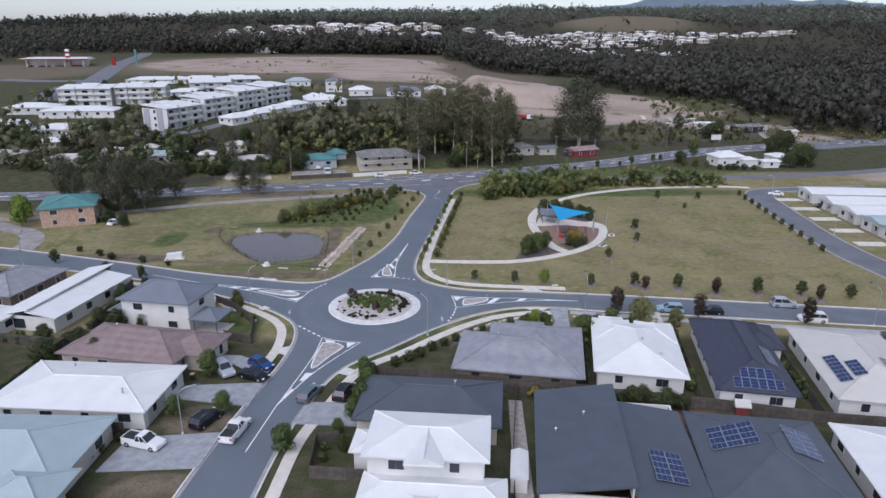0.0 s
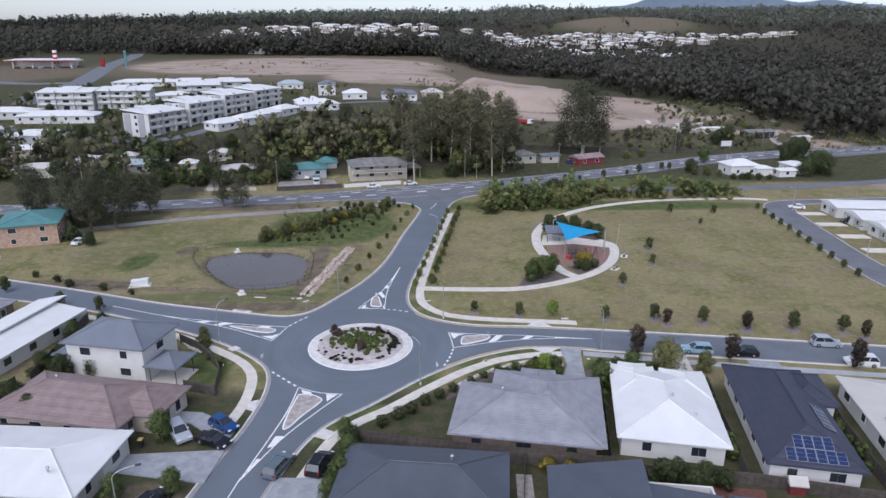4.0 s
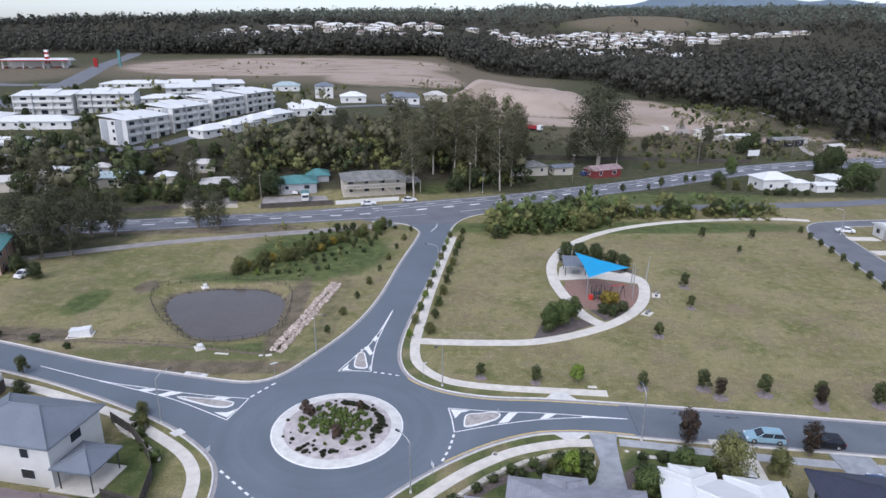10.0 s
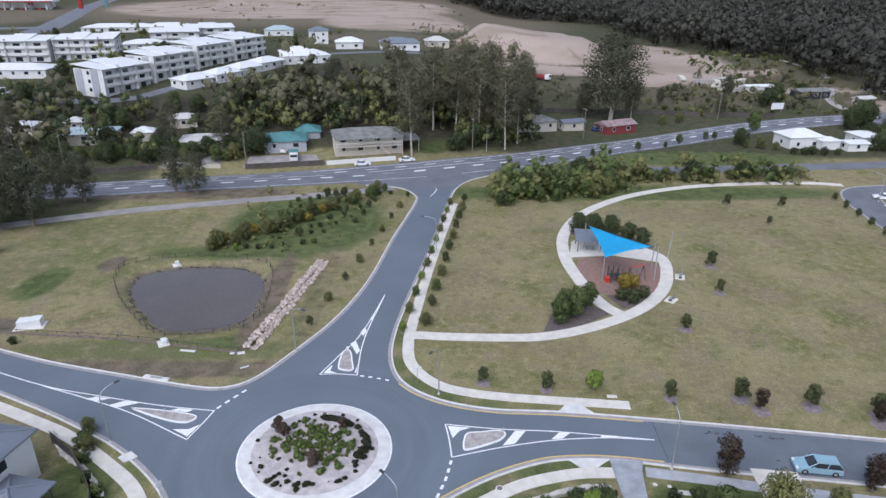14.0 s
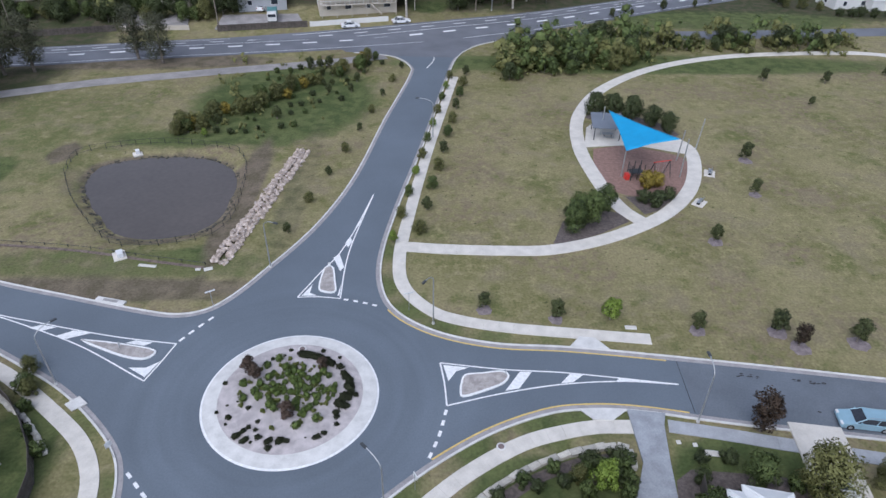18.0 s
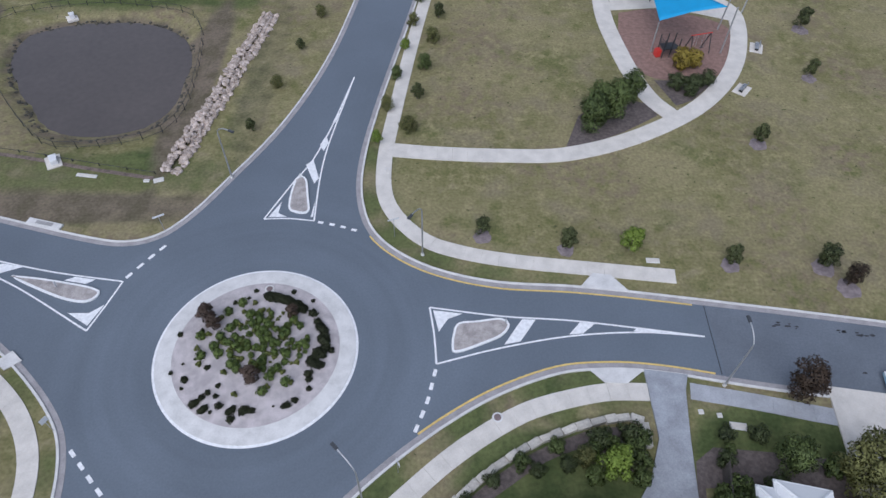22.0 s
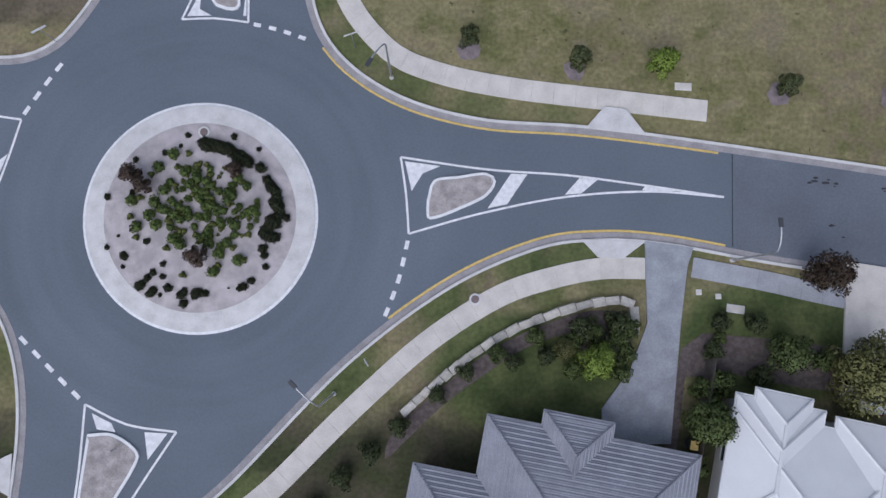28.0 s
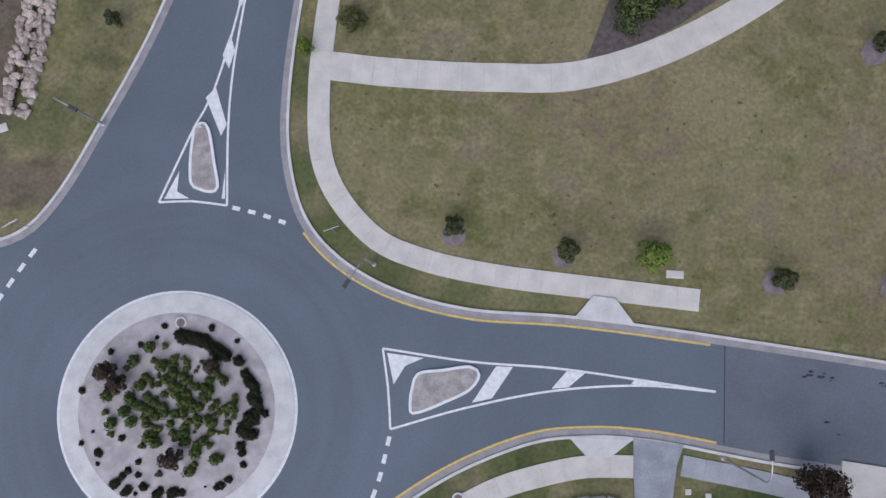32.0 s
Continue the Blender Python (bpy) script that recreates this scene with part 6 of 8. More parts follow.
def woods(name, label, spots, size, per, card, material, seed, trunks=True, tall=1.0, hearts=5):
    """Uncountable trees, joined: ragged crowns of leaf clumps over bare trunks."""
    rng = np.random.default_rng(seed)
    X, Y = spots
    n = len(X)
    Z = lie(X, Y)
    size = size * (0.5 + 0.95 * rng.random(n) ** 1.3)
    lift = size * (1.15 + rng.uniform(-0.35, 0.6, n)) * tall
    lobe = rng.normal(size=(n, 5, 3)) * np.array([0.55, 0.55, 0.5])
    pick = rng.integers(0, 5, (n, per))
    d = rng.normal(size=(n, per, 3))
    d /= np.linalg.norm(d, axis=2)[:, :, None]
    off = lobe[np.arange(n)[:, None], pick] + d * rng.uniform(0.3, 0.62, (n, per, 1))
    p = np.stack([X, Y, Z + lift], -1)[:, None, :] + off * size[:, None, None] * np.array([0.85, 0.85, 0.9])
    nrm = d + rng.normal(scale=0.25, size=d.shape) + np.array([0, 0, 0.5])
    nrm /= np.linalg.norm(nrm, axis=2)[:, :, None]
    s = np.cross(nrm, rng.normal(size=d.shape))
    s /= np.linalg.norm(s, axis=2)[:, :, None]
    u = np.cross(nrm, s)
    k = (size * card)[:, None, None] * rng.uniform(0.5, 1.4, (n, per, 1))
    V = np.stack([p - u * k * 0.8, p + s * k, p + u * k * 0.8, p - s * k], 2).reshape(-1, 3)
    F = np.arange(len(V)).reshape(-1, 4)
    N = soft_normals(soft_normals(off) * 0.8 + d * 0.6 + nrm * 0.35)
    o = thing(name, Matrix.Identity(4), label, "woodland", kind="stuff")
    put_mesh("crowns", fast_mesh("crowns", V, F, material, np.repeat(N.reshape(-1, 3), 4, 0)), o)
    lumps = lobe[:, :hearts, None, :] + ICO * 0.31 * rng.uniform(0.45, 1.35, (n, hearts, 12, 1))
    V = (np.stack([X, Y, Z + lift], -1)[:, None, None, :] + lumps * size[:, None, None, None] * np.array([0.85, 0.85, 0.9])).reshape(-1, 3)
    N = soft_normals(soft_normals(lumps) * 0.7 + ICO * 0.7 + np.array([0, 0, 0.15])).reshape(-1, 3)
    F = (np.arange(n * hearts)[:, None, None] * 12 + ICO_FACES).reshape(-1, 3)
    put_mesh("canopy", fast_mesh("canopy", V, F, material, N), o)
    if trunks:
        r = (size * 0.028)[:, None]
        lean = rng.normal(scale=0.04, size=(n, 2)) * lift[:, None]
        ring = []
        for a in (0, 2.1, 4.2):
            ring.append(np.stack([X + r[:, 0] * math.cos(a), Y + r[:, 0] * math.sin(a), Z - 0.5], -1))
        for a in (0, 2.1, 4.2):
            ring.append(np.stack([X + lean[:, 0] + 0.5 * r[:, 0] * math.cos(a), Y + lean[:, 1] + 0.5 * r[:, 0] * math.sin(a), Z + lift], -1))
        V = np.stack(ring, 1).reshape(-1, 3)
        b = np.arange(n)[:, None] * 6
        F = np.concatenate([b + np.array(q) for q in ((0, 1, 4, 3), (1, 2, 5, 4), (2, 0, 3, 5))])
        put_mesh("trunks", fast_mesh("trunks", V, F, TRUNKS), o)


def scatter(rng, n, x0, x1, y0, y1, keep):
    x, y = rng.uniform(x0, x1, n), rng.uniform(y0, y1, n)
    k = keep(x, y)
    return x[k], y[k]


def join(*sets):
    return np.concatenate([s[0] for s in sets]), np.concatenate([s[1] for s in sets])


EDGE_Y, EDGE_X = (203, 207, 243, 287, 366, 388, 553, 600, 640), (300, 203, 195, 191, 184, 158, 155, 100, 30)


def clear_of_homes(x, y, gap=9.0):
    out = np.ones(len(x), bool)
    for hx, hy in HOMES:
        if hy > 100:
            out &= np.hypot(x - hx, y - hy) > gap
    return out


def far_woods():
    rng = np.random.default_rng(9)
    rim = lambda x, y: x - np.interp(y, EDGE_Y, EDGE_X)
    front = scatter(rng, 6400, 20, 800, 205, 700, lambda x, y: (rim(x, y) > 0) & (rim(x, y) < 75) & (np.hypot(x - 290, y - 250) > 38))
    front = join(front, scatter(rng, 900, -320, 60, 700, 770, lambda x, y: y > 712 - 0.05 * x))
    east = scatter(rng, 4800, 20, 800, 205, 760, lambda x, y: (rim(x, y) > 70) & (np.hypot(x - 290, y - 250) > 38))
    west = join(scatter(rng, 2300, -900, 120, 690, 900, lambda x, y: y > 715 - 0.05 * x), scatter(rng, 900, -800, -330, 380, 720, lambda x, y: (x < -400 - (y - 400) * 0.1)))
    woods("woodland_edge", "dark grey-green eucalypt woodland edge with pale trunks", front, 6.0, 120, 0.1, FARLEAF, 31, True, 1.2)
    woods("woodland", "dark grey-green eucalypt woodland", join(east, west), 6.0, 50, 0.135, FARLEAF, 41, True, 1.0, 3)
    town = lambda x, y: ~(((y > 925) & (y < 1130) & (x > -330) & (x < 40)) | ((y > 1050) & (y < 1330) & (x > 60) & (x < 760))) | (rng.random(len(x)) < 0.3)
    mid = scatter(rng, 5200, -1300, 1500, 760, 1420, lambda x, y: town(x, y) & (np.hypot((x - 430) / 150, (y - 1330) / 95) > 1 - 0.4 * (rng.random(len(x)) < 0.05)))
    woods("woodland_far", "dark eucalypt woodland on the middle slopes", mid, 6.2, 32, 0.165, FARLEAF, 32, False, 0.8, 3)
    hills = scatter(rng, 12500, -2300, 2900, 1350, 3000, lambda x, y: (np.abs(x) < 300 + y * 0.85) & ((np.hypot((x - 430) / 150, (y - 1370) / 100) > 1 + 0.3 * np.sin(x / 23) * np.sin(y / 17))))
    woods("woodland_hills", "grey-green forest covering the far hills, distance haze put into its colour", hills, 8.0, 20, 0.21, HAZYLEAF, 33, False, 0.5, 2)
    # gardens of the old houses and the streets on the rise
    gardens = lambda x, y: clear_of_homes(x, y, 7.5) & ~((x > -132) & (x < -60) & (y > 160)) & ~((np.abs(y - 118) < 4))
    woods("garden_woods", "mixed dark green trees among the old houses", join(scatter(rng, 270, -215, -40, 124, 178, gardens), scatter(rng, 50, -260, -150, 60, 112, lambda x, y: y > 0)), 3.4, 190, 0.075, DARKLEAF, 36, True, 1.0)
    woods("garden_thicket", "yellowish green trees among the old houses", join(scatter(rng, 130, -215, -42, 122, 190, gardens), scatter(rng, 150, -215, -40, 200, 350, lambda x, y: clear_of_homes(x, y, 12))), 2.6, 180, 0.08, OLIVELEAF, 39, True, 0.9)
    woods("garden_gums", "grey-green gum trees among the old houses", scatter(rng, 90, -200, -45, 124, 182, gardens), 4.2, 190, 0.07, EUCALYPT, 44, True, 1.15)
    # thicket between the through road and the rise
    inside = lambda x, y: clear_of_homes(x, y, 9) & (y > 140 - 0.12 * x) & (y < 152 + 0.78 * (x + 63)) & (y < 226) & (x < 46 + 0.12 * (y - 150)) & ~((np.hypot((x - 12) / 7, (y - 138) / 16) < 1))
    woods("thicket_undergrowth", "olive green young trees in the gum thicket", scatter(rng, 620, -78, 62, 136, 262, inside), 3.0, 170, 0.08, OLIVELEAF, 37, True, 1.0)
    woods("thicket_shade", "dark green trees in the gum thicket", scatter(rng, 330, -84, 50, 136, 250, inside), 3.2, 170, 0.08, DARKLEAF, 42, True, 1.0)
    woods("thicket", "tall grey-green gum thicket behind the old houses", scatter(rng, 300, -70, 62, 138, 258, inside), 4.4, 200, 0.07, EUCALYPT, 34, True, 1.5)
    under = join(scatter(rng, 130, 26, 66, 84, 116, lambda x, y: np.abs(y - 92 - (x - 22) * 0.28) < 9), scatter(rng, 90, 60, 116, 103, 114, lambda x, y: y > 0), scatter(rng, 60, -30, 0, 56, 98, lambda x, y: x < -8 + (y - 56) * 0.3))
    band = lambda x, y: (np.abs(y - 93 - (x - 22) * 0.28) < 8.5 - 0.05 * (x - 22))
    woods("park_thicket", "dense mid-green young trees between the park and the road", join(scatter(rng, 230, 29, 58, 82, 118, band), scatter(rng, 16, 60, 104, 104, 113, lambda x, y: y > 0)), 2.6, 200, 0.075, GREENLEAF, 46, True, 0.9)
    woods("park_scrub", "olive young trees between the park and the road", join(scatter(rng, 150, 28, 62, 82, 118, band), scatter(rng, 34, 60, 112, 103, 113, lambda x, y: y > 0)), 2.2, 180, 0.075, OLIVELEAF, 47, True, 0.9)
    woods("undergrowth", "low olive-green undergrowth beside the park", under, 1.0, 60, 0.13, OLIVELEAF, 38, False, 0.35)
    scrub = join(scatter(rng, 640, 95, 240, 190, 350, lambda x, y: (x > 150) | (y < 235)), scatter(rng, 110, -250, 40, 420, 680, lambda x, y: np.sin(x / 31) + np.sin(y / 23 + 2) > 0.2), scatter(rng, 60, 0, 40, 300, 420, lambda x, y: y > 0))
    woods("rough_trees", "scattered small grey-green trees on rough ground", join(scatter(rng, 70, 92, 188, 192, 262, lambda x, y: clear_of_homes(x, y, 8) & ((y < 232) | (x > 128))), scatter(rng, 26, 44, 74, 196, 240, lambda x, y: y > 0)), 2.1, 170, 0.08, EUCALYPT, 48, True, 0.9)
    woods("scrub", "scattered low scrub on rough ground", scrub, 1.7, 60, 0.11, OLIVELEAF, 35, False, 0.4, 4)


far_woods()


def suburbs():
    """Far streets of pale-roofed houses, too many to count, each a hipped block with dark openings."""
    rng = np.random.default_rng(12)
    V, F, RV, RF, GV, GF = [], [], [], [], [], []

    def block(x, y, lx, ly, t, h, rise):
        c, s = math.cos(t), math.sin(t)
        z = lie1(x, y)
        q = [(-lx, -ly), (lx, -ly), (lx, ly), (-lx, ly)]
        w = lambda a, b, zz: (x + a * c - b * s, y + a * s + b * c, zz)
        n = len(V)
        V.extend([w(a, b, z - 3) for a, b in q] + [w(a, b, z + h) for a, b in q])
        F.extend([(n + i, n + (i + 1) % 4, n + 4 + (i + 1) % 4, n + 4 + i) for i in range(4)])
        n = len(RV)
        o = 1.08
        RV.extend([w(a * o, b * o, z + h) for a, b in q] + [w(-lx + ly, 0, z + h + rise), w(lx - ly, 0, z + h + rise)])
        RF.extend([(n, n + 1, n + 5, n + 4), (n + 1, n + 2, n + 5), (n + 2, n + 3, n + 4, n + 5), (n + 3, n, n + 4)])
        for k in (-0.5, 0.1, 0.6):
            m = len(GV)
            GV.extend([w(lx * k, -ly - 0.06, z + h * 0.3), w(lx * k + 2, -ly - 0.06, z + h * 0.3), w(lx * k + 2, -ly - 0.06, z + h * 0.8), w(lx * k, -ly - 0.06, z + h * 0.8)])
            GF.append((m, m + 1, m + 2, m + 3))
    for row, y in enumerate(np.arange(935, 1125, 24)):
        for x in np.arange(-320 + row * 8, 30, 19):
            if rng.random() < 0.5:
                block(x + rng.uniform(-3, 3), y + 0.1 * x + rng.uniform(-4, 4), rng.uniform(7, 10), rng.uniform(4.5, 6.5), rng.uniform(-0.25, 0.35), rng.uniform(3, 6), 2)
    for row, y in enumerate(np.arange(1050, 1235, 25)):
        for x in np.arange(80 + row * 10, 420 + row * 45, 20):
            if rng.random() < 0.6:
                block(x + rng.uniform(-3, 3), y + rng.uniform(-5, 5), rng.uniform(7, 10), rng.uniform(4.5, 6.5), rng.uniform(-0.4, 0.4), rng.uniform(3, 6), 2)
    for x, y in ((-210, 800), (-195, 806), (-180, 802), (-225, 812)):
        block(x, y, 9, 5, 0.1, 5, 2)
    for i in range(26):
        block(rng.uniform(150, 420), rng.uniform(880, 1040), 8, 5, rng.uniform(-0.4, 0.4), 3, 2)
    half = [f for i, f in enumerate(RF) if (i // 4) % 4 == 1]
    RF = [f for i, f in enumerate(RF) if (i // 4) % 4 != 1]
    o = thing("suburb", Matrix.Identity(4), "far streets of pale-roofed suburban houses", "houses", kind="stuff")
    put_mesh("walls", mesh_of("walls", V, F, CREAM), o)
    put_mesh("roofs", mesh_of("roofs", RV, RF, ROOFS["white"]), o)
    put_mesh("brown_roofs", mesh_of("brown_roofs", RV, half, ROOFS["brown"]), o, "brown and grey tiled roofs")
    put_mesh("windows", mesh_of("windows", GV, GF, GLASS), o)
    for x, y, lx in ((-190, 742, 30),):
        simple_house("warehouse", "long white shed at the field's edge", at_rect(x, y, 4), lx, 10, WHITEWALL, "white", 1, 1.0, True, wh=5)


suburbs()


def mountains():
    k = 60
    v, f = [], []
    for i in range(k):
        u = i / (k - 1)
        x = 350 + 4300 * u
        top = 120 + 190 * math.sin(math.pi * min(1, u * 1.25)) ** 1.2 + 22 * math.sin(u * 23) + 9 * math.sin(u * 71)
        v += [(x, 4650 - 250 * u, -50), (x, 4650 - 250 * u, top)]
    f = [(2 * i, 2 * i + 2, 2 * i + 3, 2 * i + 1) for i in range(k - 1)]
    # The blue-grey of distant haze is painted into the backdrop's base colour.
    o = put_mesh("backdrop", mesh_of("backdrop", v, f, mat("hazed_mountain", (0.2, 0.26, 0.33), 0.95, 0.1, 0.002, 0.02, 0.0)))
    tagged(o, "blue mountain range on the horizon, its haze painted into the colour", "mountains", kind="structure")


mountains()


def island_planting():
    rng = np.random.default_rng(21)
    grassy = tree(80, "strap_leaf_plant", "bright green tufted plant in gravel", 0.75, 1.3, 0.05, PLANTLEAF, BARK, 14, 46, 0.1, 1.0, trunk=0.03)
    limey = tree(81, "strap_leaf_plant", "lime green tufted plant in gravel", 0.55, 0.85, 0.05, TUFTLEAF, BARK, 10, 80, 0.07, 0.8, trunk=0.03)
    mound = tree(82, "groundcover_shrub", "low dark spreading shrub in gravel", 0.45, 1.3, 0.03, MATLEAF, BARK, 16, 120, 0.06, 0.5, trunk=0.03)
    russet = tree(83, "russet_shrub", "russet-leaved upright shrub on the roundabout", 2.0, 1.7, 0.3, RUSSETLEAF, BARK, 16, 130, 0.08, 0.9, trunk=0.05)

    def put(proto, spots):
        for x, y, s in spots:
            o = copy_thing(proto, pose(0.1 + x, y, 0.52 - 0.34 * (math.hypot(x, y) / 7) ** 1.6, 0, 0, (x * 91 + y * 57) % 360))
            o.scale = (s, s, s)
    # a dense green heart that thins out towards looser tufts
    for _ in range(180):
        a, q = rng.uniform(0, 2 * math.pi), rng.uniform(0, 1) ** 0.65
        x, y = 0.9 + 3.5 * q * math.cos(a), 0.9 + 3.2 * q * math.sin(a)
        put(grassy if rng.random() < 0.55 else limey, [(x, y, rng.uniform(0.35, 0.72))])
    put(grassy, [(-1.9, 4.5, 0.78), (-2.9, 3.5, 0.78), (-1.0, 3.2, 0.78), (-2.4, 1.8, 0.78), (-4.7, 1.1, 0.78), (-3.1, 1.0, 0.78), (-3.4, 0.1, 0.78), (-4.3, -0.8, 0.78), (-2.9, -0.6, 0.78), (-1.7, -1.6, 0.78), (-1.2, -2.0, 0.78), (0.8, -1.4, 0.78), (1.6, -2.7, 0.78), (1.2, -4.0, 0.78), (2.9, -3.1, 0.78), (2.6, -0.7, 0.78)])
    put(limey, [(-0.8, 4.5, 0.71), (-1.6, 3.5, 0.71), (-3.4, 3.0, 0.71), (-1.7, 2.2, 0.71), (-4.2, 1.3, 0.71), (-2.8, 0.4, 0.71), (-4.8, 0.0, 0.71), (-4.3, -1.5, 0.71), (-1.9, -0.5, 0.71), (-2.2, -2.3, 0.71), (-0.9, -1.1, 0.71), (-1.0, -4.2, 0.71), (1.5, -3.5, 0.71), (2.5, -2.3, 0.71), (3.3, -3.2, 0.71), (3.6, -1.3, 0.71)])
    # dark mats along the rim
    for x, y, q in [(-4.7, 4.1, 0.41), (-4.8, 1.7, 0.41), (-6.6, 1.4, 0.46), (-1.0, 5.9, 0.41), (-2.6, 4.6, 0.41), (-1.5, 5.1, 0.29), (2.3, 5.8, 0.46), (4.1, 4.9, 0.35), (-3.6, -1.8, 0.46), (0.3, 5.2, 0.87), (0.9, 5.1, 0.81), (1.4, 5.0, 0.87), (2.0, 4.8, 0.87), (2.8, 4.2, 0.98), (3.3, 4.0, 0.81), (4.3, 3.5, 0.75), (4.8, 2.6, 0.69), (5.2, 2.0, 0.87), (5.5, 1.4, 0.75), (5.5, 0.8, 0.93), (6.2, -0.1, 0.52), (5.3, -0.4, 0.87), (4.8, -1.3, 0.87), (5.4, -1.5, 0.75), (4.6, -2.3, 0.64), (4.7, -2.8, 0.52), (4.8, -3.6, 0.46)]:
        put(mound, [(x + 0.22 * k * q, y - 0.2 * k * q, q * (0.95 - 0.12 * abs(k))) for k in (-1, 0, 1)] if q > 0.75 else [(x, y, q)])
    for x, y, q in [(-4.0, -4.9, 0.64), (-3.5, -4.4, 0.52), (-3.1, -4.0, 0.46), (-3.2, -5.4, 0.64), (-2.4, -3.4, 0.41), (-2.4, -4.3, 0.41), (-2.0, -5.1, 0.58), (-1.0, -5.5, 0.64), (-0.9, -6.2, 0.58), (-0.0, -5.5, 0.69), (0.6, -5.5, 0.52), (-2.6, -5.6, 0.29), (3.0, -5.1, 0.46), (3.8, -4.6, 0.52), (3.3, -5.0, 0.52), (-6.5, -2.2, 0.35), (-5.2, -2.9, 0.52), (-5.3, -3.6, 0.29), (-4.8, -1.0, 0.23), (-5.7, -1.4, 0.23), (-5.3, -2.7, 0.41), (5.1, -0.7, 0.81), (5.6, 0.0, 0.75), (2.2, -5.1, 0.17)]:
        put(mound, [(x - 0.2 * k * q, y - 0.2 * k * q, q * (0.95 - 0.12 * abs(k))) for k in (-1, 0, 1)] if q > 0.6 else [(x, y, q)])
    put(russet, [(-4.6, 2.9, 1.00), (-3.8, 2.1, 0.85), (2.6, 3.3, 0.75), (0.2, -3.0, 1.00)])
    for p in (grassy, limey, mound, russet):
        drop(p)


island_planting()


# ---- pond, its fence and the rock bank ----
def pond():
    (cx, cy), a, b = POND
    k = 60
    ring = []
    for i in range(k):
        t = 2 * math.pi * i / k
        lo, hi = 0.0, 30.0
        for _ in range(30):
            mid = (lo + hi) / 2
            if pond_shape(cx + mid * math.cos(t), cy + mid * math.sin(t)) < 1.03:
                lo = mid
            else:
                hi = mid
        ring.append((cx + lo * math.cos(t), cy + lo * math.sin(t)))
    z = lie1(cx, cy) + 0.62
    w = put_mesh("water", mesh_of("water", [(x, y, z) for x, y in ring], [tuple(range(k))], WATER))
    tagged(w, "still brown pond water reflecting the sky", "pond", kind="structure")
    rng = np.random.default_rng(3)
    rocks = rock_meshes(0.24)
    edge = thing("pond_edging", Matrix.Identity(4), "ring of dark stones and weeds round the pond", "stones")
    for i in range(220):
        t = rng.uniform(0, 2 * math.pi)
        q = t / (2 * math.pi) * k
        (xa, ya), (xb, yb) = ring[int(q) % k], ring[(int(q) + 1) % k]
        x, y = xa + (xb - xa) * (q % 1), ya + (yb - ya) * (q % 1)
        s = rng.uniform(0.98, 1.05)
        x, y = cx + (x - cx) * s, cy + (y - cy) * s
        o = put_mesh("stone", rocks[i % 4], edge, at=pose(x, y, max(z, lie1(x, y)) - 0.05, rng.uniform(-20, 20), rng.uniform(-20, 20), rng.uniform(0, 360)))
        o.scale = [rng.uniform(0.5, 1.2)] * 3
    for me in rocks:
        me.materials[0] = WETROCK


def rock_meshes(size, seed=4, material=None, count=4):
    """A few rough boulders that share their meshes."""
    out = []
    for i in range(count):
        bm = bmesh.new()
        bmesh.ops.create_icosphere(bm, subdivisions=1, radius=size)
        rng = np.random.default_rng(seed + i)
        for v in bm.verts:
            q = v.co.copy()
            m = max(abs(q.x), abs(q.y), abs(q.z))
            v.co = q.lerp(q * (size * 0.8 / m), 0.75) * rng.uniform(0.85, 1.12)
            v.co.z *= 0.8
        me = bpy.data.meshes.new("rock")
        bm.to_mesh(me)
        bm.free()
        me.materials.append(material or ROCK)
        out.append(me)
    return out



pond()


def rock_bank():
    rng = np.random.default_rng(11)
    o = thing("rock_bank", Matrix.Identity(4), "pale sandstone boulder bank beside the pond", "rock wall")
    line = spline([(-12.4, 21.2), (-11.4, 27.4), (-10.1, 34), (-9.2, 40.6), (-8.0, 46.6), (-7.2, 52.4)], 0.5)
    rocks = rock_meshes(0.5, 20, ROCK, 6)
    n = sideways(line)
    for i in range(300):
        k = int((i // 4 + rng.uniform(0, 1)) / 75 * (len(line) - 1))
        s = (i % 4 - 1.5) * 0.55 + rng.uniform(-0.2, 0.2)
        x, y = line[k] + n[k] * s
        r = put_mesh("boulder", rocks[i % 6], o, at=pose(x, y, lie1(x, y) + 0.15 - 0.12 * abs(s) + 0.25 * (s > 0), rng.uniform(-25, 25), rng.uniform(-25, 25), rng.uniform(0, 360)))
        r.scale = (rng.uniform(0.55, 1.2), rng.uniform(0.5, 0.9), rng.uniform(0.5, 0.9))


rock_bank()


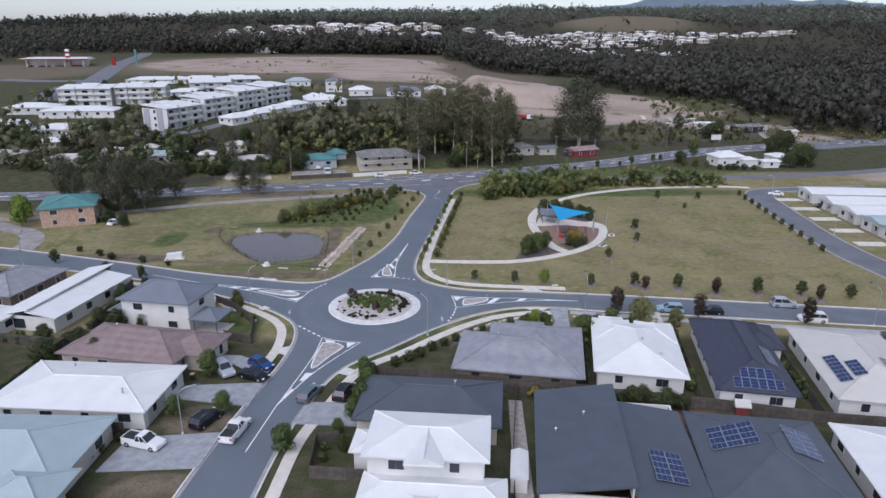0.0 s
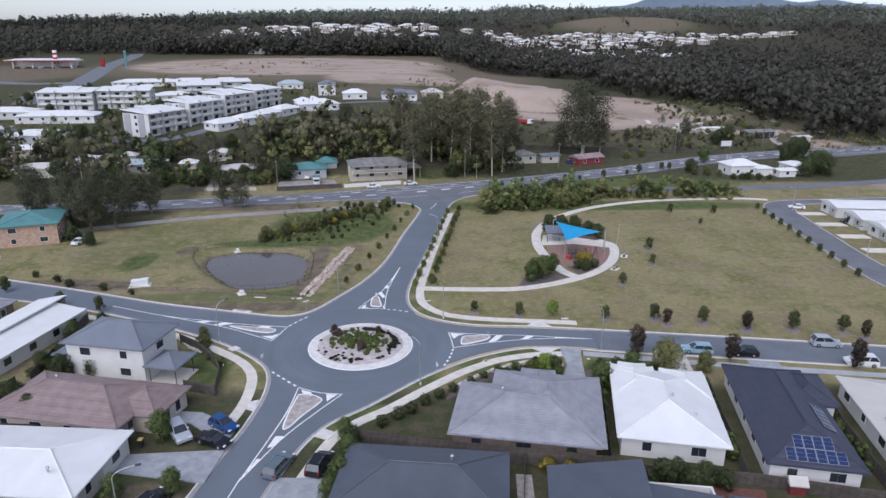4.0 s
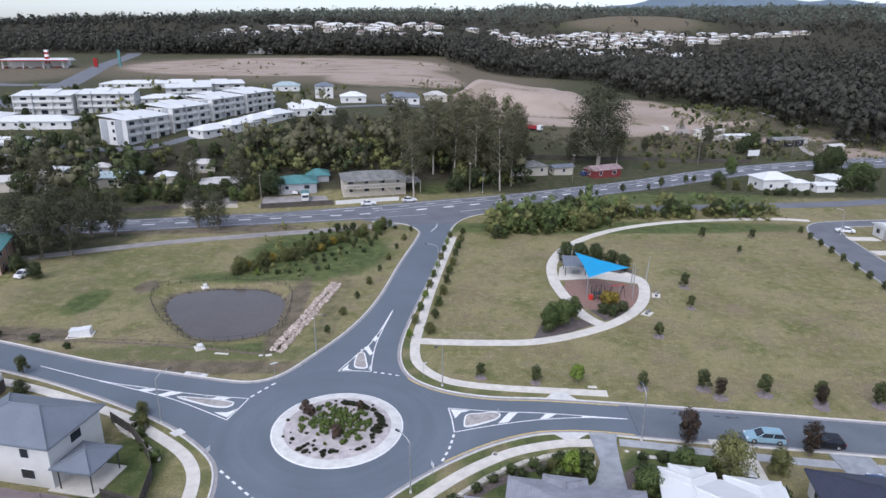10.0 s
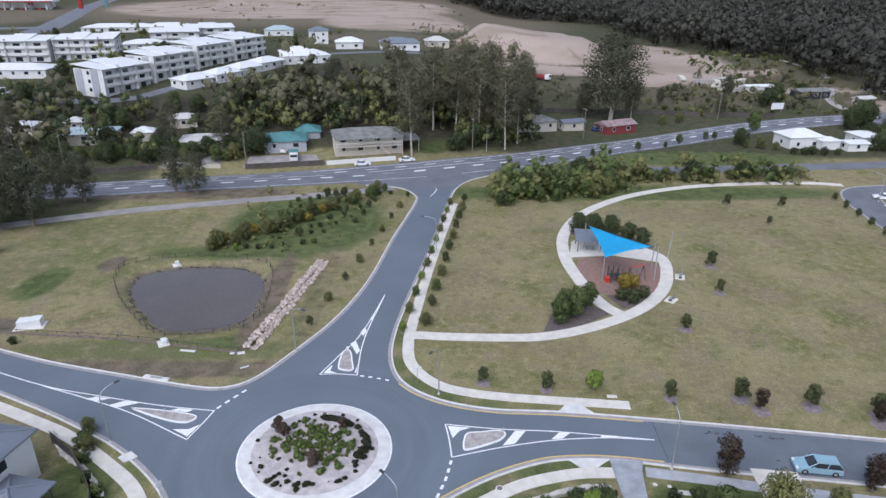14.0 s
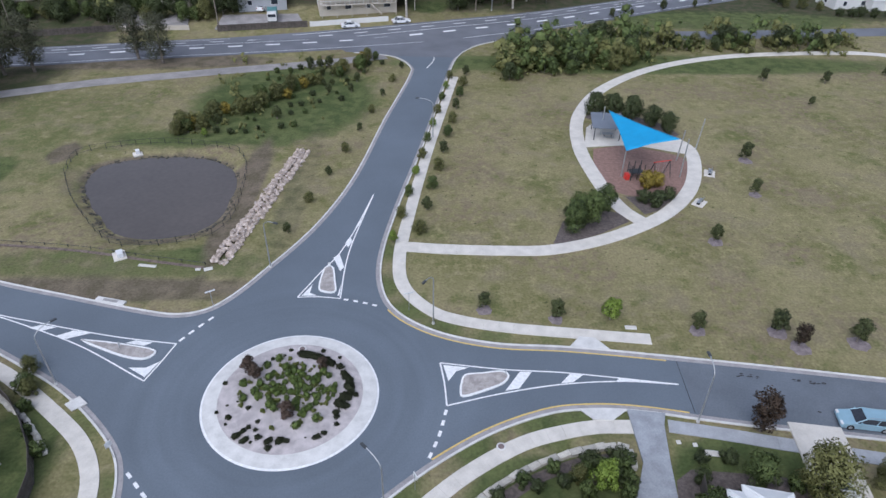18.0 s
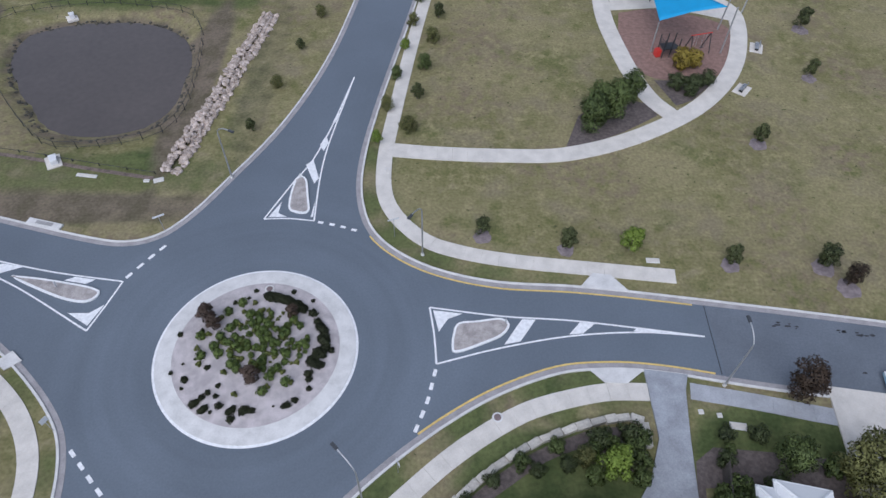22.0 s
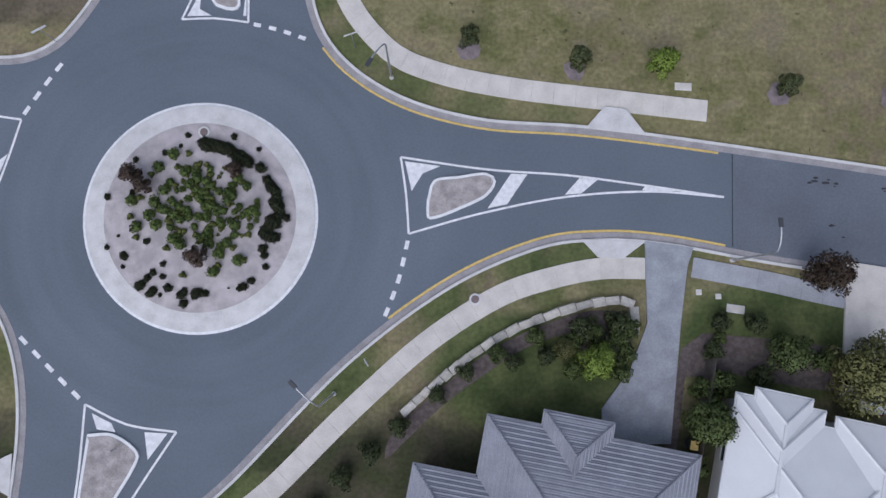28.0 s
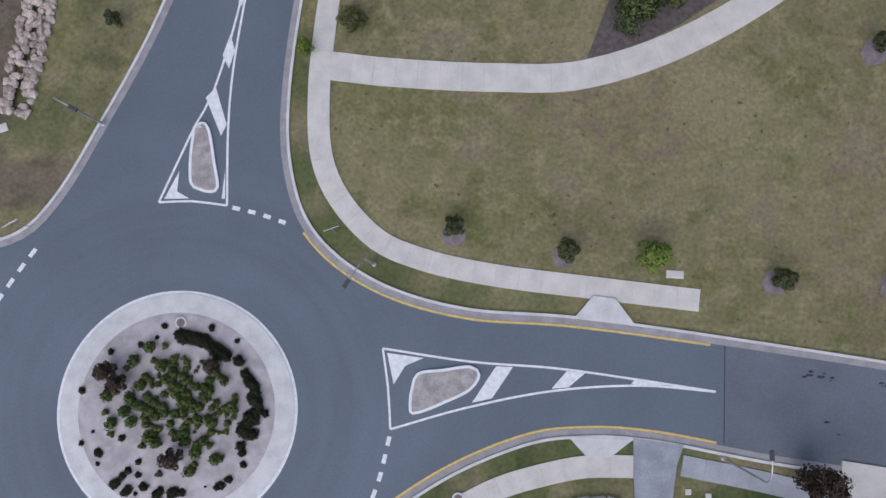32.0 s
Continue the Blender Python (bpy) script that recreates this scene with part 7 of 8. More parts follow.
def rail_fence(pts, name, label, high, material, every=2.4, rails=(0.3, 0.95), posts=0.04, boards=False, group="garden fences"):
    """Posts, rails and, where it is closed, a boarded bay between each pair of posts."""
    line = spline(pts, 0.5) if len(pts) > 2 and not boards else None
    o = thing(name, Matrix.Identity(4), label, "fence", group)
    seq = []
    if line is None:
        for a, b in zip(pts[:-1], pts[1:]):
            a, b = np.array(a, float), np.array(b, float)
            k = max(1, int(round(np.linalg.norm(b - a) / every)))
            seq += [tuple(a + (b - a) * i / k) for i in range(k)]
        seq.append(pts[-1])
    else:
        seg = np.r_[0, np.cumsum(np.linalg.norm(np.diff(line, axis=0), axis=1))]
        for s in np.linspace(0, seg[-1], max(2, int(seg[-1] / every) + 1)):
            seq.append((np.interp(s, seg, line[:, 0]), np.interp(s, seg, line[:, 1])))
    for i, (x, y) in enumerate(seq):
        z = lie1(x, y)
        part("post", rods(((x, y, z - 0.3), (x, y, z + high), posts), sides=6), material, o)
        if i:
            px, py = seq[i - 1]
            pz = lie1(px, py)
            if boards:
                d = Vector((x - px, y - py, 0))
                m = Matrix.Translation((px, py, pz)) @ Euler((0, 0, math.atan2(d.y, d.x))).to_matrix().to_4x4()
                b = part("panel", boxes((0.03, d.length - 0.03, -0.02, 0.02, 0.03, high - 0.04), (0.0, d.length, 0.02, 0.06, 0.4, 0.5), (0.0, d.length, 0.02, 0.06, high - 0.5, high - 0.4)), material, o)
                b.matrix_basis = m
            else:
                for r in rails:
                    part("rail", rods(((px, py, pz + r), (x, y, z + r), posts * 0.6), sides=5), material, o)
    return o


def fences():
    rail_fence([(-41.3, 43.5), (-37.6, 37.2), (-32.2, 30.4), (-27.6, 25.8), (-25.3, 24.9), (-20.2, 25.5), (-15.3, 27.4), (-13.7, 33.1), (-14.8, 45.4), (-16.5, 50.1), (-19.1, 52.6), (-28, 54.5), (-33.7, 54), (-41.1, 51.6), (-42.5, 48.8), (-41.3, 43.5)],
               "pond_fence", "dark metal rail fence round the pond", 1.1, DARKMETAL, 2.2, (0.3, 1.05), 0.04, group="")
    tm = "weathered grey-brown timber paling fence between gardens"
    for pts in ([(36.2, -10), (31.9, -32.6)], [(50.6, -14), (46.6, -35)], [(65, -17), (61, -39)], [(31.9, -33.2), (47, -35.6), (62, -39.6), (82, -43)],
                [(22.2, -30.6), (19.6, -47), (18.6, -58)], [(41, -38), (37, -62)], [(56.6, -42), (53, -62)], [(71, -44), (68, -62)], [(80, -20), (76.5, -42)],
                [(-1.0, -42.3), (-3.7, -42.8), (-3.5, -49), (2.7, -49.8)], [(-47.5, -12), (-49, -40), (-48, -60)], [(-46, -11), (-48, 10)], [(-28, -40), (-47, -39.5)], [(-25, -25.6), (-46, -23.5)],
                [(-60, -14), (-49, -16)], [(-58, -36), (-49, -38)]):
        rail_fence(pts, "timber_fence", tm, 1.75, TIMBER, 2.4, boards=True)
    rail_fence([(1.4, -27.0), (10.8, -29.3), (22.4, -31.4), (31.9, -33.2)], "timber_fence", "tall dark timber fence on the raised boundary", 2.4, TIMBER, 2.4, boards=True)
    rail_fence([(-29.2, 1.4), (-25.5, -1.4), (-23.2, -3.9), (-20.9, -7), (-19.6, -9.5), (-18.6, -15.2), (-23.4, -13.6)], "timber_fence", "curved grey timber fence round the corner garden", 1.75, TIMBER, 1.8, boards=True)
    rail_fence([(-16.4, 118.4), (2.4, 122.4)], "road_fence", "white solid front fence along the through road", 1.3, WHITEWALL, 2.4, boards=True, group="roadside fences")
    rail_fence([(-38, 115.2), (-17, 118.3)], "road_fence", "dark timber front fence along the through road", 1.6, TIMBER, 2.4, boards=True, group="roadside fences")
    rail_fence([(-86, 110.5), (-62, 115)], "road_fence", "dark timber front fence along the through road", 1.6, TIMBER, 2.4, boards=True, group="roadside fences")
    rail_fence([(-60.8, 115.4), (-45, 116)], "road_fence", "cream front fence along the through road", 1.2, CREAM, 2.4, boards=True, group="roadside fences")
    rail_fence([(45, 181.5), (68, 188), (93, 190.5), (115, 186.6), (141, 185.6)], "paddock_fence", "long dark hedge-like fence along the earthworks", 1.6, TIMBER, 3.5, boards=True, group="roadside fences")
    rail_fence([(-60, 27.7), (-46, 26.1), (-36, 25.1), (-29, 24.1), (-21, 22.3), (-14, 20.9)], "drain_rail", "low dark rail along the drain", 0.4, DARKMETAL, 3.0, (0.3,), 0.05, group="")


fences()


drain = thing("drain_bed", Matrix.Identity(4), "shallow brown earth drain through the grass", "drain", kind="structure")
strip("bed", spline([(-60, 27), (-46, 25.4), (-36, 24.4), (-29, 23.4), (-21, 21.6), (-14, 20.2)], 1.0), 0.28, -0.22, 0.05, DRAIN, drain)


# ---- garden retaining wall of blocks ----
def hewn_meshes(seed, material, count=5):
    """Long hewn blocks, one metre by half a metre, with chipped corners."""
    out = []
    for i in range(count):
        rng = np.random.default_rng(seed + i)
        bm = boxes((-0.5, 0.5, -0.3, 0.3, -0.3, 0.3), bevel=0.04)
        for v in bm.verts:
            v.co += Vector(rng.normal(0, 0.022, 3).tolist())
        me = bpy.data.meshes.new("block")
        bm.to_mesh(me)
        bm.free()
        me.materials.append(material)
        out.append(me)
    return out


def hewn_wall(pts, label, count):
    """Square-cut blocks laid end to end, stepping a little in height."""
    o = thing("retaining_wall", Matrix.Identity(4), label, "rock wall", "garden rock walls")
    line = spline(pts, 0.2)
    seg = np.r_[0, np.cumsum(np.linalg.norm(np.diff(line, axis=0), axis=1))]
    rng = np.random.default_rng(61)
    cuts = np.cumsum(rng.uniform(0.75, 1.3, count))
    cuts = np.r_[0, cuts / cuts[-1] * seg[-1]]
    blocks = hewn_meshes(70, PALEROCK)
    for i in range(count):
        s = (cuts[i] + cuts[i + 1]) / 2
        x, y = np.interp(s, seg, line[:, 0]), np.interp(s, seg, line[:, 1])
        j = min(len(line) - 2, int(np.searchsorted(seg, s)))
        d = line[j + 1] - line[j]
        r = put_mesh("block", blocks[i % 5], o, at=pose(x, y, lie1(x, y) + 0.12 + rng.uniform(-0.05, 0.06), rng.uniform(-3, 3), rng.uniform(-3, 3), math.degrees(math.atan2(d[1], d[0])) + rng.uniform(-5, 5)))
        r.scale = ((cuts[i + 1] - cuts[i]) * 0.97, rng.uniform(0.85, 1.1), 1.0)


def block_wall(pts, label, count, size):
    o = thing("retaining_wall", Matrix.Identity(4), label, "rock wall", "garden rock walls")
    line = spline(pts, 0.3)
    seg = np.r_[0, np.cumsum(np.linalg.norm(np.diff(line, axis=0), axis=1))]
    rng = np.random.default_rng(int(abs(pts[0][0]) * 10))
    rocks = rock_meshes(size, 40, PALEROCK, 5)
    for i in range(count):
        s = (i + 0.5) / count * seg[-1]
        x, y = np.interp(s, seg, line[:, 0]), np.interp(s, seg, line[:, 1])
        j = min(len(line) - 2, int(np.searchsorted(seg, s)))
        d = line[j + 1] - line[j]
        r = put_mesh("block", rocks[i % 5], o, at=pose(x, y, lie1(x, y) + 0.2, 0, 0, math.degrees(math.atan2(d[1], d[0])) + rng.uniform(-12, 12)))
        L = 1.3 * seg[-1] / count / (2 * size * 0.8)
        r.scale = (L * rng.uniform(0.85, 1.0), rng.uniform(0.7, 0.95), rng.uniform(0.6, 0.9))


PALEROCK = mat("pale_block", (0.6, 0.57, 0.5), 0.9, 0.2, 1.5, 8, 0.5, other=(0.45, 0.42, 0.37), per_object=0.2)
hewn_wall([(31, -8.4), (31, -6.6), (30.4, -6.05), (29.6, -6.0), (28, -6.2), (25.7, -6.8), (22.3, -8.1), (19.5, -9.8), (16.7, -12), (14.6, -13.9)], "curved wall of pale sandstone blocks round a garden bed", 21)
block_wall([(-30, 3), (-27, -0.5), (-23.5, -3), (-20, -6.6)], "low wall of pale rocks under the timber fence", 16, 0.45)
block_wall([(-47, -8), (-46.6, -2), (-45, 5)], "pale rock retaining wall between houses", 14, 0.6)


def beds():
    o = thing("garden_bed", Matrix.Identity(4), "dark mulched garden bed behind the block wall", "garden bed", "garden beds")
    sheet("mulch", spline([(30.6, -6.8), (28, -6.7), (25.7, -7.3), (22.5, -8.6), (19.8, -10.2), (17, -12.4), (14, -15), (13.4, -17), (14.6, -16.0), (17.6, -13.2), (20.4, -11.2), (23.2, -9.4), (26.2, -8.4), (26.6, -9.6), (30.6, -10.0), (30.6, -6.8)], 0.8)[:-1], 0.05, MULCH, o)
    for pts, lab in (([(29.1, 25.6), (31.2, 31), (36, 34.6), (39.4, 33.4), (40.4, 31.2), (36, 28.2), (32, 26.2)], "dark mulched tree bed beside the playground path"),
                     ([(41.4, 38), (48.6, 38), (47.6, 36.6), (45, 34), (42.9, 33)], "triangular mulched bed at the path's fork"),
                     ([(41, 66.5), (44, 63.5), (49, 61), (54.5, 57.5), (56, 59.5), (54, 64), (48, 69), (44, 71)], "mulched bed with rocks behind the playground")):
        o = thing("garden_bed", Matrix.Identity(4), lab, "garden bed", "garden beds")
        sheet("mulch", pts, 0.05, MULCH, o)
    o = thing("garden_bed", Matrix.Identity(4), "dark bark bed along the white house's front", "garden bed", "garden beds")
    sheet("mulch", [(36.0, -8.3), (40.4, -8.7), (45.4, -9.3), (47.4, -12.6), (43, -12.2), (38, -11.2), (34.6, -11.4), (33.8, -16.5), (33.0, -16.2), (34.4, -9.4)], 0.05, MULCH, o)
    o = thing("softfall", Matrix.Identity(4), "red-brown bark softfall under the playground", "playground", kind="structure")
    sheet("bark", spline([(39.9, 53.6), (46, 54.6), (53.6, 50.6), (52.6, 45), (48.8, 38.6), (41.6, 38.4), (39.6, 42), (39.0, 48), (39.9, 53.6)], 0.8)[:-1], 0.05, SOFTFALL, o)
    o = thing("pavement_shelter", Matrix.Identity(4), "pale concrete slab under the picnic shelter", "slab", kind="structure")
    sheet("slab", [(38.6, 54.2), (47, 55.2), (55, 51.8), (56.2, 55.5), (50, 60), (42, 64), (40.4, 62)], 0.075, CONCRETE, o, thick=0.1)
    for x, y, t in ((56.2, 45.2, 70), (51.6, 36.2, 50)):
        o = thing("park_seat", pose(x, y, lie1(x, y), 0, 0, t), "grey slatted park seat on a small concrete pad", "bench", "park seats")
        part("pad", boxes((-1.1, 1.1, -0.8, 0.8, -0.1, 0.07)), CONCRETE, o)
        for k in range(3):
            part("seat_slat", boxes((-0.8, 0.8, -0.2 + k * 0.15, -0.08 + k * 0.15, 0.44, 0.48)), METAL, o)
        part("backrest", boxes((-0.8, 0.8, -0.3, -0.26, 0.55, 0.85)), METAL, o)
        for s in (-0.6, 0.6):
            part("leg", boxes((s - 0.03, s + 0.03, -0.25, 0.2, 0.05, 0.44)), DARKMETAL, o)


beds()


# ---- playground ----
def playground():
    z = lie1(46, 50)
    o = thing("shade_sail", Matrix.Identity(4), "bright blue triangular shade sail on steel posts", "shade sail")
    A, B, C = Vector((42.7, 58.4, 4.1)), Vector((50.2, 44.6, 5.6)), Vector((42.6, 45.0, 3.4))
    n = 14
    idx, v, f = {}, [], []
    for i in range(n + 1):
        for j in range(n + 1 - i):
            a, b = i / n, j / n
            c = 1 - a - b
            p = A * a + B * b + C * c
            mid = (A + B + C) / 3
            pull = 0.55 * (1 - max(a, b, c)) * (1 - 27 * a * b * c * 0.9)
            p = p.lerp(mid, max(0, pull) * 0.35)
            p.z -= 6 * a * b * c
            idx[i, j] = len(v)
            v.append(tuple(p))
    for i in range(n):
        for j in range(n - i):
            f.append((idx[i, j], idx[i, j + 1], idx[i + 1, j]))
            if j < n - i - 1:
                f.append((idx[i, j + 1], idx[i + 1, j + 1], idx[i + 1, j]))
    f = [t[::-1] for t in f]
    s = put_mesh("sail", mesh_of("sail", v, f, SAIL, True), o, "bright blue knitted sail cloth")
    mod = s.modifiers.new("thickness", 'SOLIDIFY')
    mod.thickness = 0.02
    for q, base in ((A, (42.3, 59.2)), (B, (51.2, 44.0)), (C, (42.3, 44.2))):
        part("post", rods(((*base, lie1(*base) - 0.2), (base[0], base[1], q.z + 0.25), 0.11, 0.09)), METAL, o)
    for base in ((57.0, 54.0), (52.4, 49.6)):
        part("post", rods(((*base, lie1(*base) - 0.2), (base[0] + 0.3, base[1], z + 5.2), 0.11, 0.09)), METAL, o)
    o = thing("picnic_shelter", pose(43.0, 59.0, lie1(43, 59), 0, 0, -6), "grey skillion-roofed picnic shelter on four posts", "shelter")
    part("roof", skillion(-2.6, 2.6, -2.6, 2.6, 2.5, 2.5, 3.0, 3.0, 0.12), ROOFS["bluegrey"], o)
    for x in (-2.1, 2.1):
        for y in (-2.1, 2.1):
            part("post", rods(((x, y, 0), (x, y, 2.5), 0.07)), DARKMETAL, o)
    o = thing("picnic_table", pose(43.2, 58.0, lie1(43, 58) + 0.08, 0, 0, -6), "grey metal picnic table with two benches", "table")
    part("tabletop", boxes((-0.9, 0.9, -0.4, 0.4, 0.7, 0.75), bevel=0.01), METAL, o)
    for s in (-0.75, 0.75):
        part("bench", boxes((-0.9, 0.9, s - 0.15, s + 0.15, 0.42, 0.46), bevel=0.01), METAL, o)
    for s in (-0.6, 0.6):
        part("leg", boxes((s - 0.04, s + 0.04, -0.7, 0.7, 0.36, 0.42), (s - 0.05, s + 0.05, -0.05, 0.05, 0, 0.7)), DARKMETAL, o)
    red = mat("play_red", (0.55, 0.04, 0.03), 0.5, 0.08)
    o = thing("play_frame", pose(44.2, 43.6, lie1(44, 43.6), 0, 0, 10), "dark climbing frame with steps and a red panel", "play equipment")
    for x in (-1.0, 0.0, 1.0):
        for y in (-0.7, 0.7):
            part("post", rods(((x, y, 0), (x, y, 2.6), 0.07)), DARKMETAL, o)
    part("deck", boxes((-1, 1, -0.7, 0.7, 1.2, 1.28)), DARKMETAL, o)
    part("panel", boxes((-1.7, -1.1, -0.5, 0.3, 0.1, 1.0)), red, o, "bright red play panel")
    for k in range(5):
        part("step", boxes((1.0 + 0.25 * k, 1.25 + 0.25 * k, -0.4, 0.4, 1.1 - 0.24 * k, 1.16 - 0.24 * k)), DARKMETAL, o)
    for k in range(4):
        part("rung", rods(((-1, -0.7, 1.5 + 0.25 * k), (-1, 0.7, 1.5 + 0.25 * k), 0.03)), DARKMETAL, o)
    o = thing("swing_frame", pose(48.2, 44.4, lie1(48, 44.4), 0, 0, 15), "dark swing and net frame in the bark", "play equipment")
    for x in (-1.3, 1.3):
        for y in (-0.9, 0.9):
            part("leg", rods(((x, y, 0), (x, 0, 2.5), 0.06)), DARKMETAL, o)
    part("beam", rods(((-1.5, 0, 2.5), (1.5, 0, 2.5), 0.06)), red, o, "red top beam")
    for x in (-0.6, 0.6):
        part("swing_seat", boxes((x - 0.22, x + 0.22, -0.1, 0.1, 0.5, 0.54)), DARKMETAL, o)
        part("chain", rods(((x - 0.2, 0, 0.54), (x - 0.2, 0, 2.5), 0.015), ((x + 0.2, 0, 0.54), (x + 0.2, 0, 2.5), 0.015), sides=4), METAL, o)


playground()


# ---- cars ----
def car(name, label, x, y, turn, colour, kind="wagon", z=0.03):
    """A car with its wheels, windows, lamps and bumpers. kind: wagon, sedan, suv, ute."""
    L, W, H = {"wagon": (4.75, 1.82, 1.5), "sedan": (4.6, 1.8, 1.44), "suv": (4.6, 1.88, 1.72), "ute": (5.2, 1.86, 1.72), "hatch": (4.1, 1.74, 1.48)}[kind]
    o = thing(name, pose(x, y, lie1(x, y) + z, 0, 0, turn), label, "car", "parked cars")
    belt = 0.62 * H
    h = L / 2
    prof = [(-h, 0.42), (-h + 0.03, 0.72 * belt), (-h + 0.1, belt * 0.98), (h - 1.15, belt), (h - 0.35, belt * 0.82), (h - 0.04, belt * 0.66), (h, 0.42), (h - 0.1, 0.24), (-h + 0.1, 0.24)]

    def loft(points, wide, shrink):
        bm = bmesh.new()
        rows = []
        for s, k in ((-1, shrink), (-0.82, 1.0), (0.82, 1.0), (1, shrink)):
            rows.append([bm.verts.new((px * (1 if abs(s) < 0.9 else 0.975), s * wide / 2, pz if abs(s) < 0.9 else 0.3 + (pz - 0.3) * 0.93)) for px, pz in points])
        n = len(points)
        for a, b in zip(rows[:-1], rows[1:]):
            for i in range(n):
                bm.faces.new((a[i], b[i], b[(i + 1) % n], a[(i + 1) % n]))
        bm.faces.new(rows[0])
        bm.faces.new(rows[-1][::-1])
        return bm
    body = part("body", loft(prof, W, 0.97), colour, o)
    if kind == "ute":
        c0, c1, t0, t1 = -0.55, h - 1.35, -0.35, h - 2.15
    elif kind == "sedan":
        c0, c1, t0, t1 = -h + 0.75, h - 1.25, -h + 1.5, h - 2.15
    else:
        c0, c1, t0, t1 = -h + 0.12, h - 1.2, -h + 0.55, h - 2.05
    bm = bmesh.new()
    lo = [bm.verts.new((px, py, belt - 0.02)) for px, py in ((c0, -W * 0.47), (c1, -W * 0.45), (c1, W * 0.45), (c0, W * 0.47))]
    up = [bm.verts.new((px, py, H - 0.06)) for px, py in ((t0, -W * 0.39), (t1, -W * 0.38), (t1, W * 0.38), (t0, W * 0.39))]
    for i in range(4):
        bm.faces.new((lo[i], lo[(i + 1) % 4], up[(i + 1) % 4], up[i]))
    bm.faces.new(up)
    part("glazing", bm, GLASS, o, "dark tinted windows")
    bm = bmesh.new()
    box(bm, t0 - 0.04, t1 + 0.06, -W * 0.395, W * 0.395, H - 0.07, H, 0.03)
    roof = part("roof", bm, colour, o)
    for s in (-1, 1):
        for fx0, fx1 in ((c0, t0), (c1, t1), ((c0 + c1) / 2 - 0.1, (t0 + t1) / 2 - 0.1)):
            part("pillar", rods(((fx0, s * W * 0.455, belt), (fx1, s * W * 0.385, H - 0.05), 0.045), sides=5), colour, roof)
    if kind in ("wagon", "suv"):
        for s in (-0.62, 0.62):
            part("roof_rail", rods(((t0 + 0.1, s, H + 0.06), (t1 - 0.2, s, H + 0.06), 0.02), sides=5), METAL, roof)
    if kind == "ute":
        part("tray", boxes((-h + 0.1, -0.62, -W / 2 + 0.1, W / 2 - 0.1, belt, belt + 0.02)), DARKMETAL, o, "dark tray bed")
        for d in ((-h + 0.05, -0.6, -W / 2 + 0.04, -W / 2 + 0.1), (-h + 0.05, -0.6, W / 2 - 0.1, W / 2 - 0.04), (-h + 0.04, -h + 0.1, -W / 2 + 0.1, W / 2 - 0.1)):
            part("tray_side", boxes((*d, belt - 0.1, belt + 0.18)), colour, o)
    for sx in (-h + 0.85, h - 0.9):
        for sy in (-1, 1):
            ty = part("wheel", rods(((sx, sy * (W / 2 - 0.2), 0.33), (sx, sy * (W / 2 + 0.01), 0.33), 0.33), sides=16), TYRE, o)
            part("rim", rods(((sx, sy * (W / 2 - 0.02), 0.33), (sx, sy * (W / 2 + 0.025), 0.33), 0.2, 0.17), sides=10), METAL, ty)
    for s in (-1, 1):
        part("headlight", boxes((h - 0.24, h - 0.02, s * W * 0.36 - 0.2, s * W * 0.36 + 0.2, belt * 0.62, belt * 0.76)), FRAMEW, o)
        part("tail_light", boxes((-h - 0.01, -h + 0.08, s * W * 0.4 - 0.1, s * W * 0.4 + 0.1, belt * 0.7, belt * 0.98)), TAILRED, o)
        part("mirror", boxes((c1 - 0.55, c1 - 0.4, s * W * 0.52 - 0.1, s * W * 0.52 + 0.1, belt, belt + 0.14)), colour, o)
    return o


TYRE = mat("tyre_rubber", (0.02, 0.02, 0.02), 0.9, 0.2)
TAILRED = mat("tail_lens", (0.3, 0.01, 0.01), 0.3, 0.1)


def paint(name, c, rough=0.3, metal=0.2):
    return mat(name, c, rough, 0.05, 2, 20, 0.01, metal=metal)


